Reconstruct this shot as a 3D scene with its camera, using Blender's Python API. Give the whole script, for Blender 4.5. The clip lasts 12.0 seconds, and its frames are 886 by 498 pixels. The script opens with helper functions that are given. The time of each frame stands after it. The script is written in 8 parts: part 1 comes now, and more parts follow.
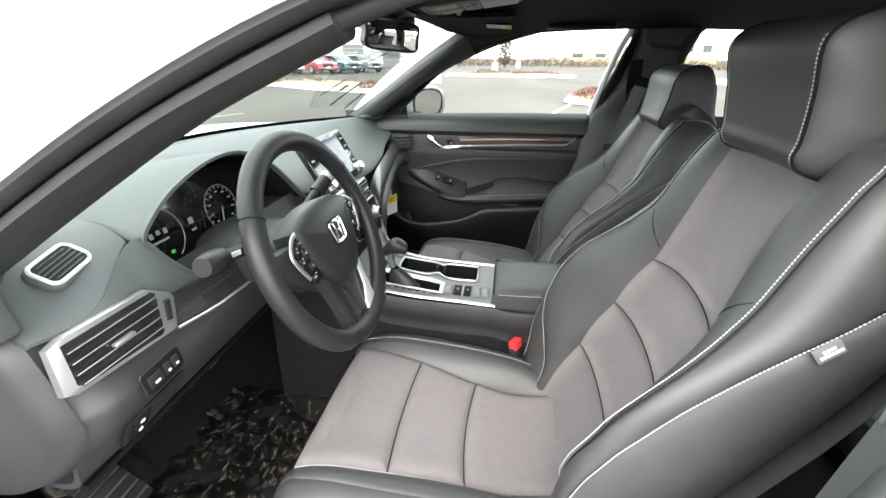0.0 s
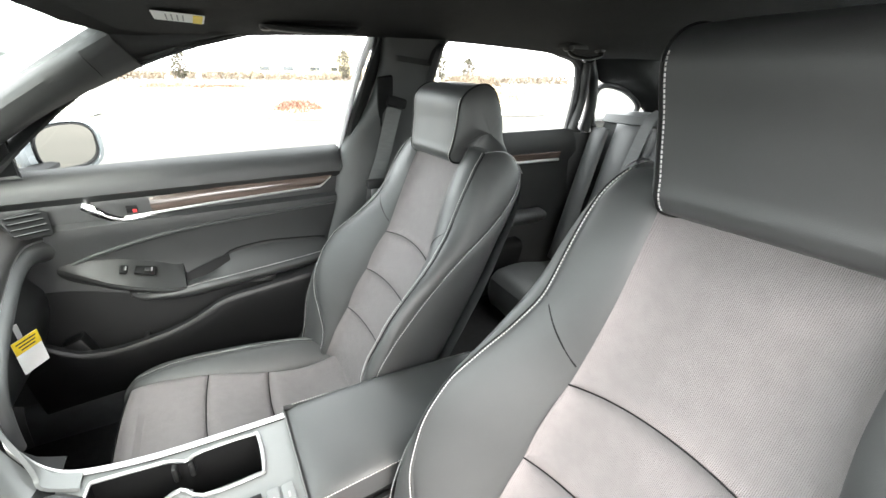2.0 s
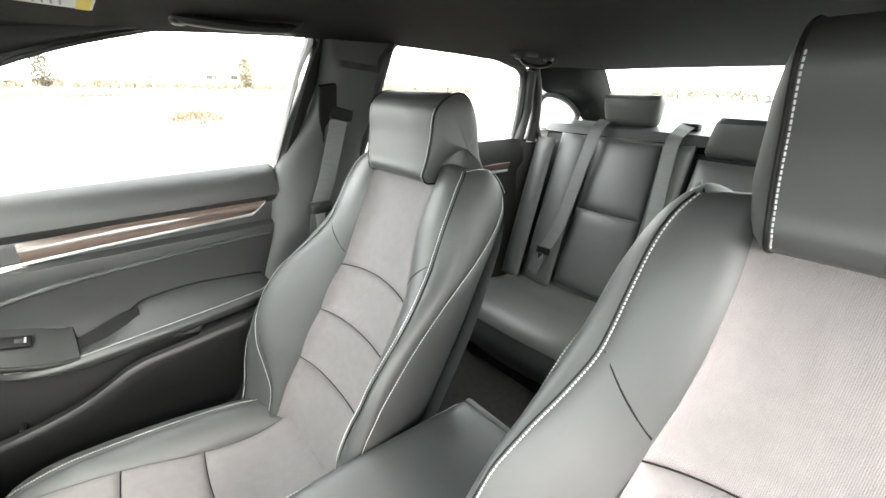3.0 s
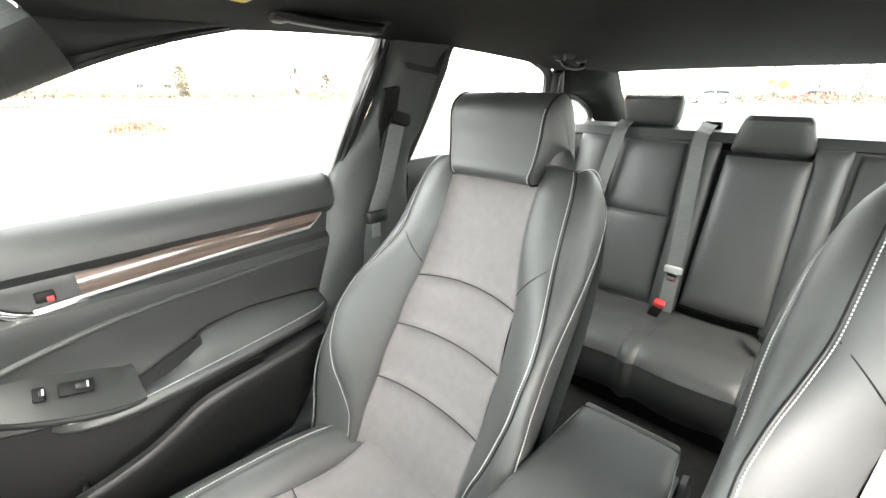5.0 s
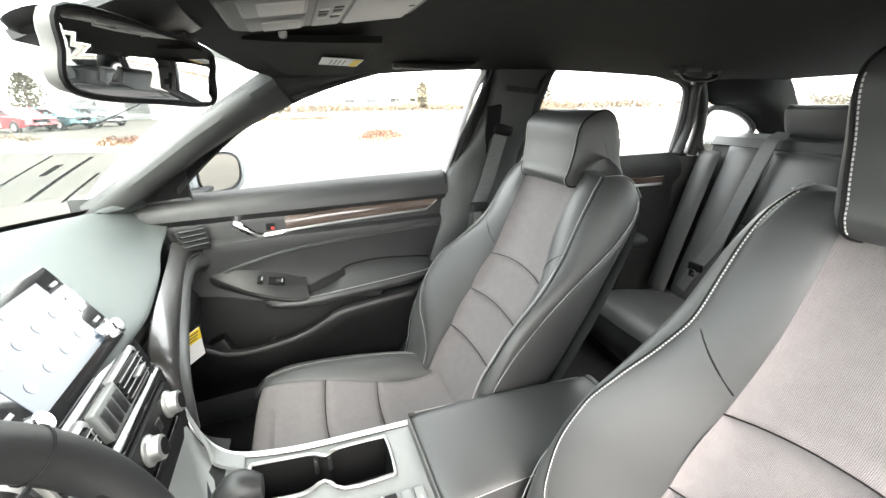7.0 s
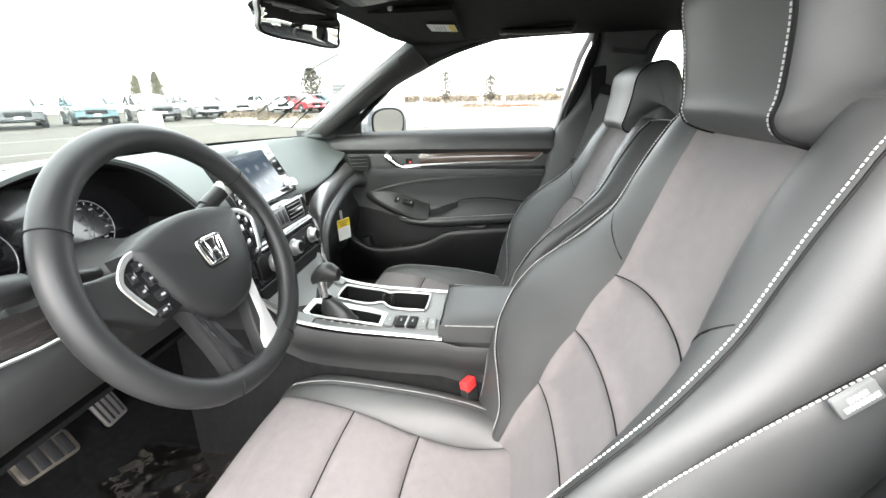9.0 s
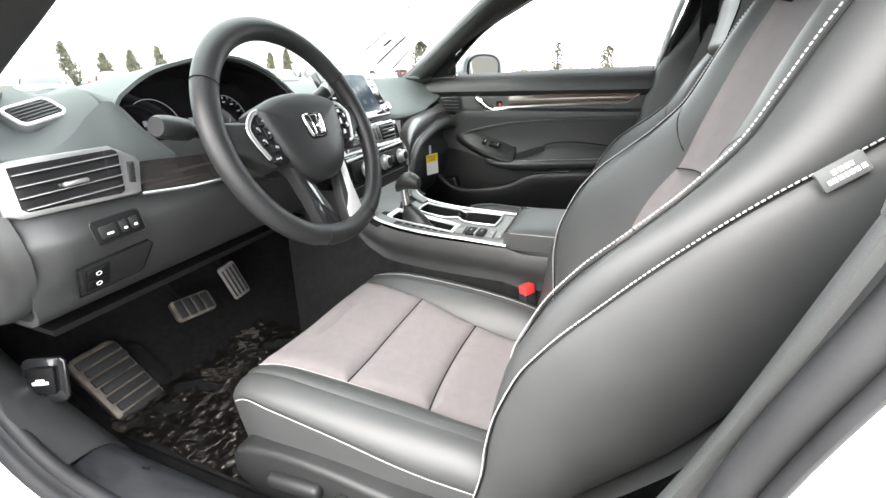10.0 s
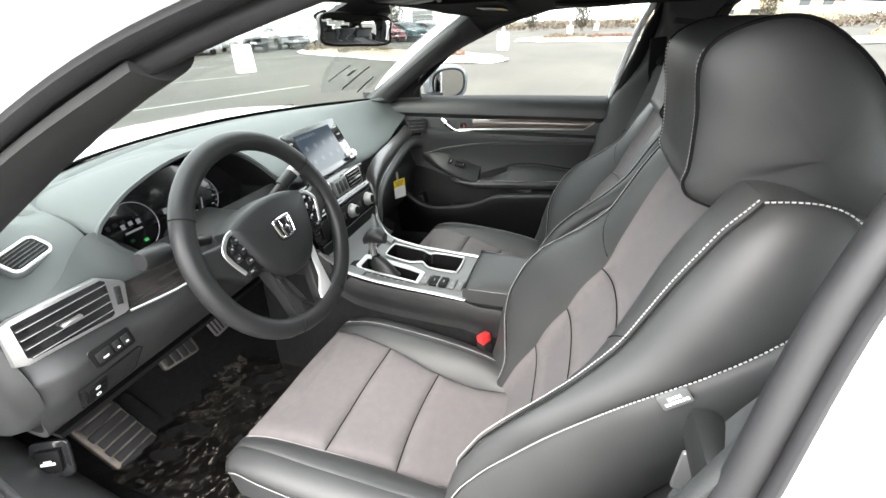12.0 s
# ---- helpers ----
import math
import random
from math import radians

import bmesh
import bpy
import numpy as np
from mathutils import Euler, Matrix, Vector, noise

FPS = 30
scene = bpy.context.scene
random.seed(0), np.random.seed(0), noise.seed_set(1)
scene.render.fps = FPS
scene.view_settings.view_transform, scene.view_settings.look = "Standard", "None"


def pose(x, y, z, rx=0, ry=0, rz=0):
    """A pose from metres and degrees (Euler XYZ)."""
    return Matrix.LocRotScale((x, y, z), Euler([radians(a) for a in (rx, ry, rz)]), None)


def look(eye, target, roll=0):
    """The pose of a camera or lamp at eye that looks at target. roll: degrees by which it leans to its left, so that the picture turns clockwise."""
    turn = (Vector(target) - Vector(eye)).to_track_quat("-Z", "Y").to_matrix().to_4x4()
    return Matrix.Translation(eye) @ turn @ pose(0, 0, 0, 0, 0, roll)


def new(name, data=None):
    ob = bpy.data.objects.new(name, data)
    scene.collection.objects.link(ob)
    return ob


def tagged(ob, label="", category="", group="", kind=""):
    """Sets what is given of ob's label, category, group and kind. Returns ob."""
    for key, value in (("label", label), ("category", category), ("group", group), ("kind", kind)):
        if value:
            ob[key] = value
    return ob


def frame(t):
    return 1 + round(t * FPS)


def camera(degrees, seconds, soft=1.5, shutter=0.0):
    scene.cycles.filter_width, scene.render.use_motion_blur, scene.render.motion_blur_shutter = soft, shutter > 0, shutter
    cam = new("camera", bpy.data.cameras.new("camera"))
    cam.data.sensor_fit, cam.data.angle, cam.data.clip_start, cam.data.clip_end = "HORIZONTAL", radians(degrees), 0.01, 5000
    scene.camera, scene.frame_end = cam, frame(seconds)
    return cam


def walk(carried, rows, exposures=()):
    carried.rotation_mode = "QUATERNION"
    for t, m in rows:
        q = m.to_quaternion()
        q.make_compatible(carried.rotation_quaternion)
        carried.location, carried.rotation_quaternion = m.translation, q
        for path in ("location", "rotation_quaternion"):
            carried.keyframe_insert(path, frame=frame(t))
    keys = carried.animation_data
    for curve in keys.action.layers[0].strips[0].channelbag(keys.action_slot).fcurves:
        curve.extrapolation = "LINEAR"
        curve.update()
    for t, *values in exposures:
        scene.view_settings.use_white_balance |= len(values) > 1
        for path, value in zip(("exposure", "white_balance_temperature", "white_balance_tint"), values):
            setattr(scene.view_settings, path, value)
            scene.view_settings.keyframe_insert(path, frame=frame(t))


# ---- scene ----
SKY, SUN = 0.13, 0.42
K, RISE = 0.93, 0.065  # metres to a drawn unit, and the lift of the floor
cam = camera(94.2, 12.0)
PATH = [
    (0, (-1.059, 0.001, 1.198), (0.735, 0.274, 0.356), 0.4),
    (0.5, (-0.937, 0.061, 1.185), (0.886, -0.036, 0.367), 0.4),
    (1, (-0.799, 0.078, 1.175), (0.984, -0.352, 0.376), 0.7),
    (1.5, (-0.657, 0.059, 1.181), (1.049, -0.633, 0.401), 0.2),
    (2, (-0.549, 0.049, 1.203), (1.051, -0.863, 0.421), 0.80),
    (2.5, (-0.452, 0.055, 1.210), (1.038, -1.036, 0.442), 0.99),
    (2.7, (-0.419, 0.060, 1.203), (1.037, -1.088, 0.450), 1.02),
    (4.3, (-0.125, 0.155, 1.191), (1.063, -1.268, 0.440), 0.59),
    (4.5, (-0.111, 0.186, 1.186), (1.078, -1.242, 0.445), 0.55),
    (5, (-0.137, 0.260, 1.187), (1.116, -1.124, 0.471), 0.26),
    (5.5, (-0.200, 0.300, 1.180), (1.201, -0.951, 0.491), -0.30),
    (6, (-0.281, 0.281, 1.191), (1.273, -0.782, 0.518), -0.60),
    (6.5, (-0.411, 0.225, 1.212), (1.270, -0.620, 0.533), -0.93),
    (6.7, (-0.465, 0.200, 1.207), (1.259, -0.554, 0.531), -1.02),
    (8.3, (-0.773, -0.042, 1.212), (1.104, -0.131, 0.527), -1.55),
    (8.5, (-0.809, -0.067, 1.196), (1.066, -0.062, 0.503), -1.49),
    (9, (-0.906, -0.108, 1.113), (0.951, 0.141, 0.413), -1.0),
    (9.5, (-0.979, -0.159, 1.028), (0.815, 0.333, 0.292), -1.3),
    (10, (-1.024, -0.195, 0.988), (0.682, 0.488, 0.2), -1.6),
    (10.5, (-1.04, -0.244, 1.023), (0.583, 0.552, 0.166), -1.9),
    (11, (-1.033, -0.271, 1.11), (0.547, 0.541, 0.193), -2.2),
    (11.5, (-1.02, -0.271, 1.208), (0.581, 0.453, 0.254), -2.0),
    (12, (-0.992, -0.228, 1.252), (0.672, 0.325, 0.29), -1.4),
]
EXPOSURES = [(0.0, 3.2, 6450, 10), (0.5, 3.5, 6400, 10), (1.0, 3.75, 6400, 10), (2.5, 4.5, 6650, 10), (4.5, 4.85, 6800, 10), (5.5, 4.72, 6800, 10), (6.5, 4.4, 6750, 11), (8.5, 3.98, 6500, 10), (10.0, 3.52, 6500, 10), (11.0, 3.5, 6500, 10), (12.0, 3.28, 6500, 10)]
unit = lambda p: (K * p[0], K * p[1], K * (p[2] + RISE))
walk(cam, [(t, look(unit(eye), unit(target), roll)) for t, eye, target, roll in PATH], EXPOSURES)

# ---- light ----
world = bpy.data.worlds.new("overcast_sky")
scene.world = world
world.use_nodes = True
wn, wl = world.node_tree.nodes, world.node_tree.links
sky = wn.new("ShaderNodeTexSky")
sky.sky_type, sky.sun_disc = "NISHITA", False
sky.sun_elevation, sky.sun_rotation = radians(46), radians(-84)
sky.dust_density, sky.air_density = 6.0, 1.0
veil = wn.new("ShaderNodeMix")
veil.data_type, veil.blend_type = "RGBA", "MIX"
veil.inputs[0].default_value = 0.82
veil.inputs[7].default_value = (9.0, 9.15, 9.25, 1)
wl.new(sky.outputs[0], veil.inputs[6])
# an overcast sky is a little brighter overhead than at the horizon
dome, split, rise, shade = wn.new("ShaderNodeTexCoord"), wn.new("ShaderNodeSeparateXYZ"), wn.new("ShaderNodeMapRange"), wn.new("ShaderNodeMix")
rise.inputs["To Min"].default_value, rise.inputs["To Max"].default_value = 0.90, 1.12
shade.data_type, shade.blend_type = "RGBA", "MULTIPLY"
shade.inputs[0].default_value = 1.0
wl.new(dome.outputs["Generated"], split.inputs[0])
wl.new(split.outputs["Z"], rise.inputs["Value"])
wl.new(veil.outputs[2], shade.inputs[6])
wl.new(rise.outputs["Result"], shade.inputs[7])
wl.new(shade.outputs[2], wn["Background"].inputs["Color"])
wn["Background"].inputs["Strength"].default_value = SKY
sun_data = bpy.data.lights.new("sun", "SUN")
sun_data.energy, sun_data.angle, sun_data.color = SUN, radians(45), (1.0, 0.97, 0.95)
sun = new("sun", sun_data)
sun.matrix_world = look((-5, 0.5, 5.2), (0, 0, 0))

# ---- materials ----


def surf(name, color, rough=0.5, metal=0.0, grain=900.0, bump=0.0, var=0.12, coarse=9.0, coat=0.0, spec=0.5, rvar=0.1, stretch=(1, 1, 1), bdist=0.0006):
    """A node material with fine grain relief and a coarse change of tone and gloss."""
    m = bpy.data.materials.new(name)
    m.use_nodes = True
    n, l = m.node_tree.nodes, m.node_tree.links
    b = n["Principled BSDF"]
    b.inputs["Metallic"].default_value = metal
    b.inputs["Coat Weight"].default_value = coat
    b.inputs["Specular IOR Level"].default_value = spec
    tc = n.new("ShaderNodeTexCoord")
    mp = n.new("ShaderNodeMapping")
    mp.inputs["Scale"].default_value = stretch
    l.new(tc.outputs["Object"], mp.inputs["Vector"])
    big = n.new("ShaderNodeTexNoise")
    big.inputs["Scale"].default_value, big.inputs["Detail"].default_value = coarse, 5
    l.new(mp.outputs["Vector"], big.inputs["Vector"])
    ramp = n.new("ShaderNodeValToRGB")
    c0 = [c * (1 - var) for c in color]
    c1 = [min(1.0, c * (1 + var)) for c in color]
    ramp.color_ramp.elements[0].position, ramp.color_ramp.elements[0].color = 0.3, (*c0, 1)
    ramp.color_ramp.elements[1].position, ramp.color_ramp.elements[1].color = 0.7, (*c1, 1)
    l.new(big.outputs["Fac"], ramp.inputs["Fac"])
    l.new(ramp.outputs["Color"], b.inputs["Base Color"])
    rr = n.new("ShaderNodeMapRange")
    rr.inputs["To Min"].default_value, rr.inputs["To Max"].default_value = max(0.02, rough - rvar), min(1, rough + rvar)
    l.new(big.outputs["Fac"], rr.inputs["Value"])
    l.new(rr.outputs["Result"], b.inputs["Roughness"])
    if bump:
        fine = n.new("ShaderNodeTexVoronoi" if bump < 0 else "ShaderNodeTexNoise")
        fine.inputs["Scale"].default_value = grain
        l.new(mp.outputs["Vector"], fine.inputs["Vector"])
        bp = n.new("ShaderNodeBump")
        bp.inputs["Strength"].default_value, bp.inputs["Distance"].default_value = abs(bump), bdist
        l.new(fine.outputs["Distance" if bump < 0 else "Fac"], bp.inputs["Height"])
        l.new(bp.outputs["Normal"], b.inputs["Normal"])
    return m


def cloth(name, color, ribs, axis, rough=0.85):
    """Woven cloth: fine ribs and mottled yarn."""
    m = surf(name, color, rough, 0, 700, 0, 0.06, 60, spec=0.25)
    n, l = m.node_tree.nodes, m.node_tree.links
    tc = next(x for x in n if x.bl_idname == "ShaderNodeTexCoord")
    wv = n.new("ShaderNodeTexWave")
    wv.bands_direction = axis
    wv.inputs["Scale"].default_value, wv.inputs["Distortion"].default_value = ribs, 2.6
    wv.inputs["Detail"].default_value, wv.inputs["Detail Scale"].default_value = 2, 3
    l.new(tc.outputs["Object"], wv.inputs["Vector"])
    yarn = n.new("ShaderNodeTexNoise")
    yarn.inputs["Scale"].default_value = 900
    l.new(tc.outputs["Object"], yarn.inputs["Vector"])
    add = n.new("ShaderNodeMath")
    l.new(wv.outputs["Fac"], add.inputs[0])
    l.new(yarn.outputs["Fac"], add.inputs[1])
    bp = n.new("ShaderNodeBump")
    bp.inputs["Strength"].default_value, bp.inputs["Distance"].default_value = 0.5, 0.0008
    l.new(add.outputs[0], bp.inputs["Height"])
    b = n["Principled BSDF"]
    l.new(bp.outputs["Normal"], b.inputs["Normal"])
    b.inputs["Sheen Weight"].default_value = 0.06
    return m


def glass(name, tint, rough=0.0):
    m = bpy.data.materials.new(name)
    m.use_nodes = True
    n, l = m.node_tree.nodes, m.node_tree.links
    n.remove(n["Principled BSDF"])
    tr, gl = n.new("ShaderNodeBsdfTransparent"), n.new("ShaderNodeBsdfGlossy")
    mx, lw, pw, ma = n.new("ShaderNodeMixShader"), n.new("ShaderNodeLayerWeight"), n.new("ShaderNodeMath"), n.new("ShaderNodeMath")
    lw.inputs["Blend"].default_value = 0.5
    pw.operation, ma.operation = "POWER", "MULTIPLY_ADD"
    pw.inputs[1].default_value = 4.0
    ma.inputs[1].default_value, ma.inputs[2].default_value = 0.35, 0.03
    tr.inputs["Color"].default_value = (*tint, 1)
    gl.inputs["Roughness"].default_value = rough
    l.new(lw.outputs["Facing"], pw.inputs[0])
    l.new(pw.outputs[0], ma.inputs[0])
    l.new(ma.outputs[0], mx.inputs[0])
    l.new(tr.outputs[0], mx.inputs[1])
    l.new(gl.outputs[0], mx.inputs[2])
    l.new(mx.outputs[0], n["Material Output"].inputs["Surface"])
    return m


def glow(name, color, strength):
    m = bpy.data.materials.new(name)
    m.use_nodes = True
    b = m.node_tree.nodes["Principled BSDF"]
    b.inputs["Base Color"].default_value = (0.01, 0.01, 0.012, 1)
    b.inputs["Roughness"].default_value = 0.15
    b.inputs["Emission Color"].default_value = (*color, 1)
    b.inputs["Emission Strength"].default_value = strength
    return m


M_LEATHER = surf("black_leatherette", (0.039, 0.0402, 0.0402), 0.49, 0, 1100, -0.16, 0.08, 14, spec=0.46, bdist=0.0004)
M_WHEEL = surf("black_wheel_leather", (0.013, 0.0133, 0.0137), 0.46, 0, 1100, -0.16, 0.08, 14, spec=0.38, bdist=0.0004)
M_CLOTH = cloth("grey_seat_cloth", (0.142, 0.130, 0.130), 210, "X")
M_PLASTIC = surf("black_grained_plastic", (0.0145, 0.0149, 0.0150), 0.45, 0, 1100, -0.25, 0.12, 12, spec=0.36, bdist=0.0004)
M_PAD = surf("soft_dash_skin", (0.060, 0.067, 0.066), 0.62, 0, 1000, -0.3, 0.10, 10, bdist=0.0004, spec=0.26)
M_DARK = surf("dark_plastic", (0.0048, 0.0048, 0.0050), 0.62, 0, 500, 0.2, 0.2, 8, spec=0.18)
M_GLOSS = surf("piano_black", (0.012, 0.012, 0.013), 0.12, 0, 300, 0, 0.2, 5, coat=0.6, rvar=0.04)
M_SILVER = surf("satin_silver_trim", (0.46, 0.46, 0.455), 0.34, 0.85, 600, 0.05, 0.06, 10, rvar=0.06)
M_CHROME = surf("bright_chrome", (0.80, 0.80, 0.80), 0.10, 1.0, 300, 0, 0.04, 8, rvar=0.04)
M_STEEL = surf("brushed_steel", (0.42, 0.40, 0.38), 0.36, 0.8, 500, 0.15, 0.12, 30, stretch=(1, 12, 1))
M_THREAD = surf("white_thread", (0.38, 0.38, 0.37), 0.7, 0, 900, 0, 0.06, 60)
M_CARPET = surf("black_carpet", (0.0135, 0.0135, 0.0140), 0.95, 0, 1400, 1.0, 0.3, 60, spec=0.15, bdist=0.003)
M_HEADLINER = surf("black_headliner_knit", (0.0066, 0.0068, 0.0068), 0.9, 0, 1300, 0.8, 0.15, 30, spec=0.2, bdist=0.0012)
M_RUBBER = surf("black_rubber_seal", (0.014, 0.014, 0.015), 0.62, 0, 260, 0.3, 0.25, 20, rvar=0.15)
M_WHITE = surf("white_car_paint", (0.78, 0.78, 0.79), 0.18, 0, 300, 0, 0.02, 3, coat=0.7, rvar=0.03)
M_WOOD = surf("dark_wood_look_trim", (0.080, 0.058, 0.049), 0.22, 0.0, 260, 0.05, 0.55, 26, coat=0.5, stretch=(1, 0.12, 6), rvar=0.05)
M_RED = surf("red_release_button", (0.55, 0.03, 0.03), 0.4, 0, 300, 0, 0.06, 20)
M_WEB = surf("grey_seat_belt_webbing", (0.062, 0.064, 0.064), 0.7, 0, 900, 0.5, 0.1, 40, stretch=(1, 1, 4))
# the same webbing with a paler colour, for belts that catch more light
M_WEBLIT = surf("lit_grey_seat_belt_webbing", (0.090, 0.093, 0.093), 0.7, 0, 900, 0.5, 0.1, 40, stretch=(1, 1, 4))
M_GLASS = glass("clear_window_glass", (0.77, 0.80, 0.785))
M_PILLAR = surf("dark_pillar_cloth", (0.030, 0.031, 0.031), 0.8, 0, 1300, 0.5, 0.12, 30, spec=0.3, bdist=0.0008)
M_MIRROR = surf("mirror_glass", (0.85, 0.86, 0.86), 0.015, 1.0, 100, 0, 0.01, 4, rvar=0.01)
M_PAPER = surf("white_paper", (0.72, 0.72, 0.70), 0.8, 0, 500, 0.1, 0.05, 30)
M_YELLOW = surf("yellow_tag", (0.72, 0.52, 0.02), 0.6, 0, 400, 0, 0.05, 40)
M_INK = surf("dark_print", (0.03, 0.03, 0.03), 0.7, 0, 300, 0, 0.1, 40)
M_PRINT = surf("white_print", (0.75, 0.75, 0.75), 0.6, 0, 300, 0, 0.05, 40)
M_SCREEN = glow("display_glass", (0.12, 0.19, 0.26), 0.035)
M_SCREENLIT = glow("display_icons", (0.75, 0.85, 1.0), 0.022)
M_DIAL = glow("dial_marks", (0.9, 0.95, 1.0), 0.024)
M_REDLIT = glow("warning_lamp", (1.0, 0.05, 0.03), 0.6)
M_GREENLIT = glow("ready_lamp", (0.1, 0.9, 0.2), 0.06)
M_STEP = surf("scuffed_step_plate", (0.020, 0.021, 0.023), 0.34, 0, 700, -0.2, 0.35, 22, stretch=(5, 1, 1), rvar=0.16, bdist=0.0004)
M_SILVERPAINT = surf("silver_painted_trim", (0.52, 0.52, 0.515), 0.38, 0.25, 600, 0.05, 0.06, 10, rvar=0.06)
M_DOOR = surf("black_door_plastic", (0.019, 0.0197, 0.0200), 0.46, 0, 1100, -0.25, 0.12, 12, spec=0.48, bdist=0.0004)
# the door plastic again, its colour darkened for the shade low in the door
M_POCKETSHADE = surf("shaded_pocket_plastic", (0.0050, 0.0050, 0.0053), 0.44, 0, 1100, -0.25, 0.12, 12, spec=0.36, bdist=0.0004)
M_ARMREST = surf("black_armrest_skin", (0.026, 0.0268, 0.0272), 0.52, 0, 1100, -0.16, 0.08, 14, spec=0.55, bdist=0.0004)
M_KNEE = surf("grained_lower_dash_plastic", (0.027, 0.0275, 0.0275), 0.46, 0, 1100, -0.25, 0.12, 12, spec=0.4, bdist=0.0004)
M_DIMMARK = surf("dim_grey_print", (0.26, 0.26, 0.26), 0.6, 0, 300, 0, 0.05, 40)
M_TINTMIRROR = surf("tinted_mirror_glass", (0.50, 0.505, 0.50), 0.02, 1.0, 100, 0, 0.01, 4, rvar=0.01)
M_GREY = surf("grey_console_skin", (0.13, 0.135, 0.133), 0.45, 0, 700, -0.25, 0.08, 12, bdist=0.0004)
M_SATIN = surf("light_grey_overhead_plastic", (0.36, 0.36, 0.35), 0.5, 0, 800, -0.2, 0.06, 12, bdist=0.0003)

# ---- building tools ----
UNIT = Matrix.Scale(K, 4) @ Matrix.Translation((0, 0, RISE))


def W(p):
    return UNIT @ Vector(p)


def part(name, bm, material, parent=None, label="", smooth=38):
    me = bpy.data.meshes.new(name)
    bm.transform(UNIT)
    bm.to_mesh(me)
    bm.free()
    me.materials.append(material)
    me.polygons.foreach_set("use_smooth", [True] * len(me.polygons))
    me.set_sharp_from_angle(angle=radians(smooth))
    ob = new(name, me)
    if name == "stitching":
        tagged(ob, kind="stuff")
    if parent:
        ob.parent = parent
        ob.matrix_parent_inverse = Matrix.Translation(-parent.location)
    if label:
        ob["label"] = label
    return ob


def thing(name, base, label, category, group="", kind=""):
    e = new(name)
    e.empty_display_size = 0.05
    e.location = W(base)
    return tagged(e, label, category, group, kind)


def curve(*keys):
    """A smooth function through (x, y) keys."""
    xs, ys = [k[0] for k in keys], [k[1] for k in keys]
    n = len(xs)
    ds = [(ys[i + 1] - ys[i]) / (xs[i + 1] - xs[i]) for i in range(n - 1)]
    ms = [ds[0]] + [0 if ds[i - 1] * ds[i] <= 0 else 2 * ds[i - 1] * ds[i] / (ds[i - 1] + ds[i]) for i in range(1, n - 1)] + [ds[-1]]

    def f(x):
        if x <= xs[0]:
            return ys[0]
        if x >= xs[-1]:
            return ys[-1]
        i = max(j for j in range(n - 1) if xs[j] <= x)
        h = xs[i + 1] - xs[i]
        t = (x - xs[i]) / h
        return ((2 * t**3 - 3 * t**2 + 1) * ys[i] + (t**3 - 2 * t**2 + t) * h * ms[i] + (3 * t**2 - 2 * t**3) * ys[i + 1] + (t**3 - t**2) * h * ms[i + 1])
    return f


def spline(pts, n=8, closed=False):
    """A Catmull-Rom line through points."""
    p = [Vector(q) for q in pts]
    k = len(p)
    out = []
    for i in range(k if closed else k - 1):
        a, b, c, d = (p[(i + j) % k] if closed else p[min(max(i + j, 0), k - 1)] for j in (-1, 0, 1, 2))
        for j in range(n):
            t = j / n
            out.append(0.5 * (2 * b + (c - a) * t + (2 * a - 5 * b + 4 * c - d) * t * t + (3 * b - a - 3 * c + d) * t**3))
    return out if closed else out + [p[-1]]


def skin(bm, rows, close_u=False, close_v=False, flip=False):
    """Faces between rows of points."""
    vs = [[bm.verts.new(q) for q in r] for r in rows]
    nu, nv = len(vs), len(vs[0])
    for i in range(nu if close_u else nu - 1):
        for j in range(nv if close_v else nv - 1):
            q = [vs[i][j], vs[(i + 1) % nu][j], vs[(i + 1) % nu][(j + 1) % nv], vs[i][(j + 1) % nv]]
            bm.faces.new(q[::-1] if flip else q)
    return vs


def patch(f, nu=16, nv=16, puff=0.005, soft=0.010, flip=False, bm=None, edges="lrbt"):
    """A stuffed panel over f(u, v): its borders dip into the seams."""
    bm = bm or bmesh.new()
    ts = lambda n: [0.5 - 0.5 * math.cos(math.pi * i / n) for i in range(n + 1)]
    us, vs = ts(nu), ts(nv)
    P = np.array([[tuple(f(u, v)) for v in vs] for u in us])
    du, dv = np.gradient(P, axis=0), np.gradient(P, axis=1)
    N = np.cross(du, dv)
    N /= np.linalg.norm(N, axis=2, keepdims=True) + 1e-9
    if flip:
        N = -N
    lu = np.linalg.norm(np.diff(P, axis=0), axis=2).sum(0).mean()
    lv = np.linalg.norm(np.diff(P, axis=1), axis=2).sum(1).mean()
    for i, u in enumerate(us):
        for j, v in enumerate(vs):
            d = min([9] + [x for k, x in (("l", u * lu), ("r", (1 - u) * lu), ("b", v * lv), ("t", (1 - v) * lv)) if k in edges])
            P[i, j] += N[i, j] * puff * (1 - math.exp(-d / soft))
    skin(bm, P.tolist(), flip=flip)
    return bm


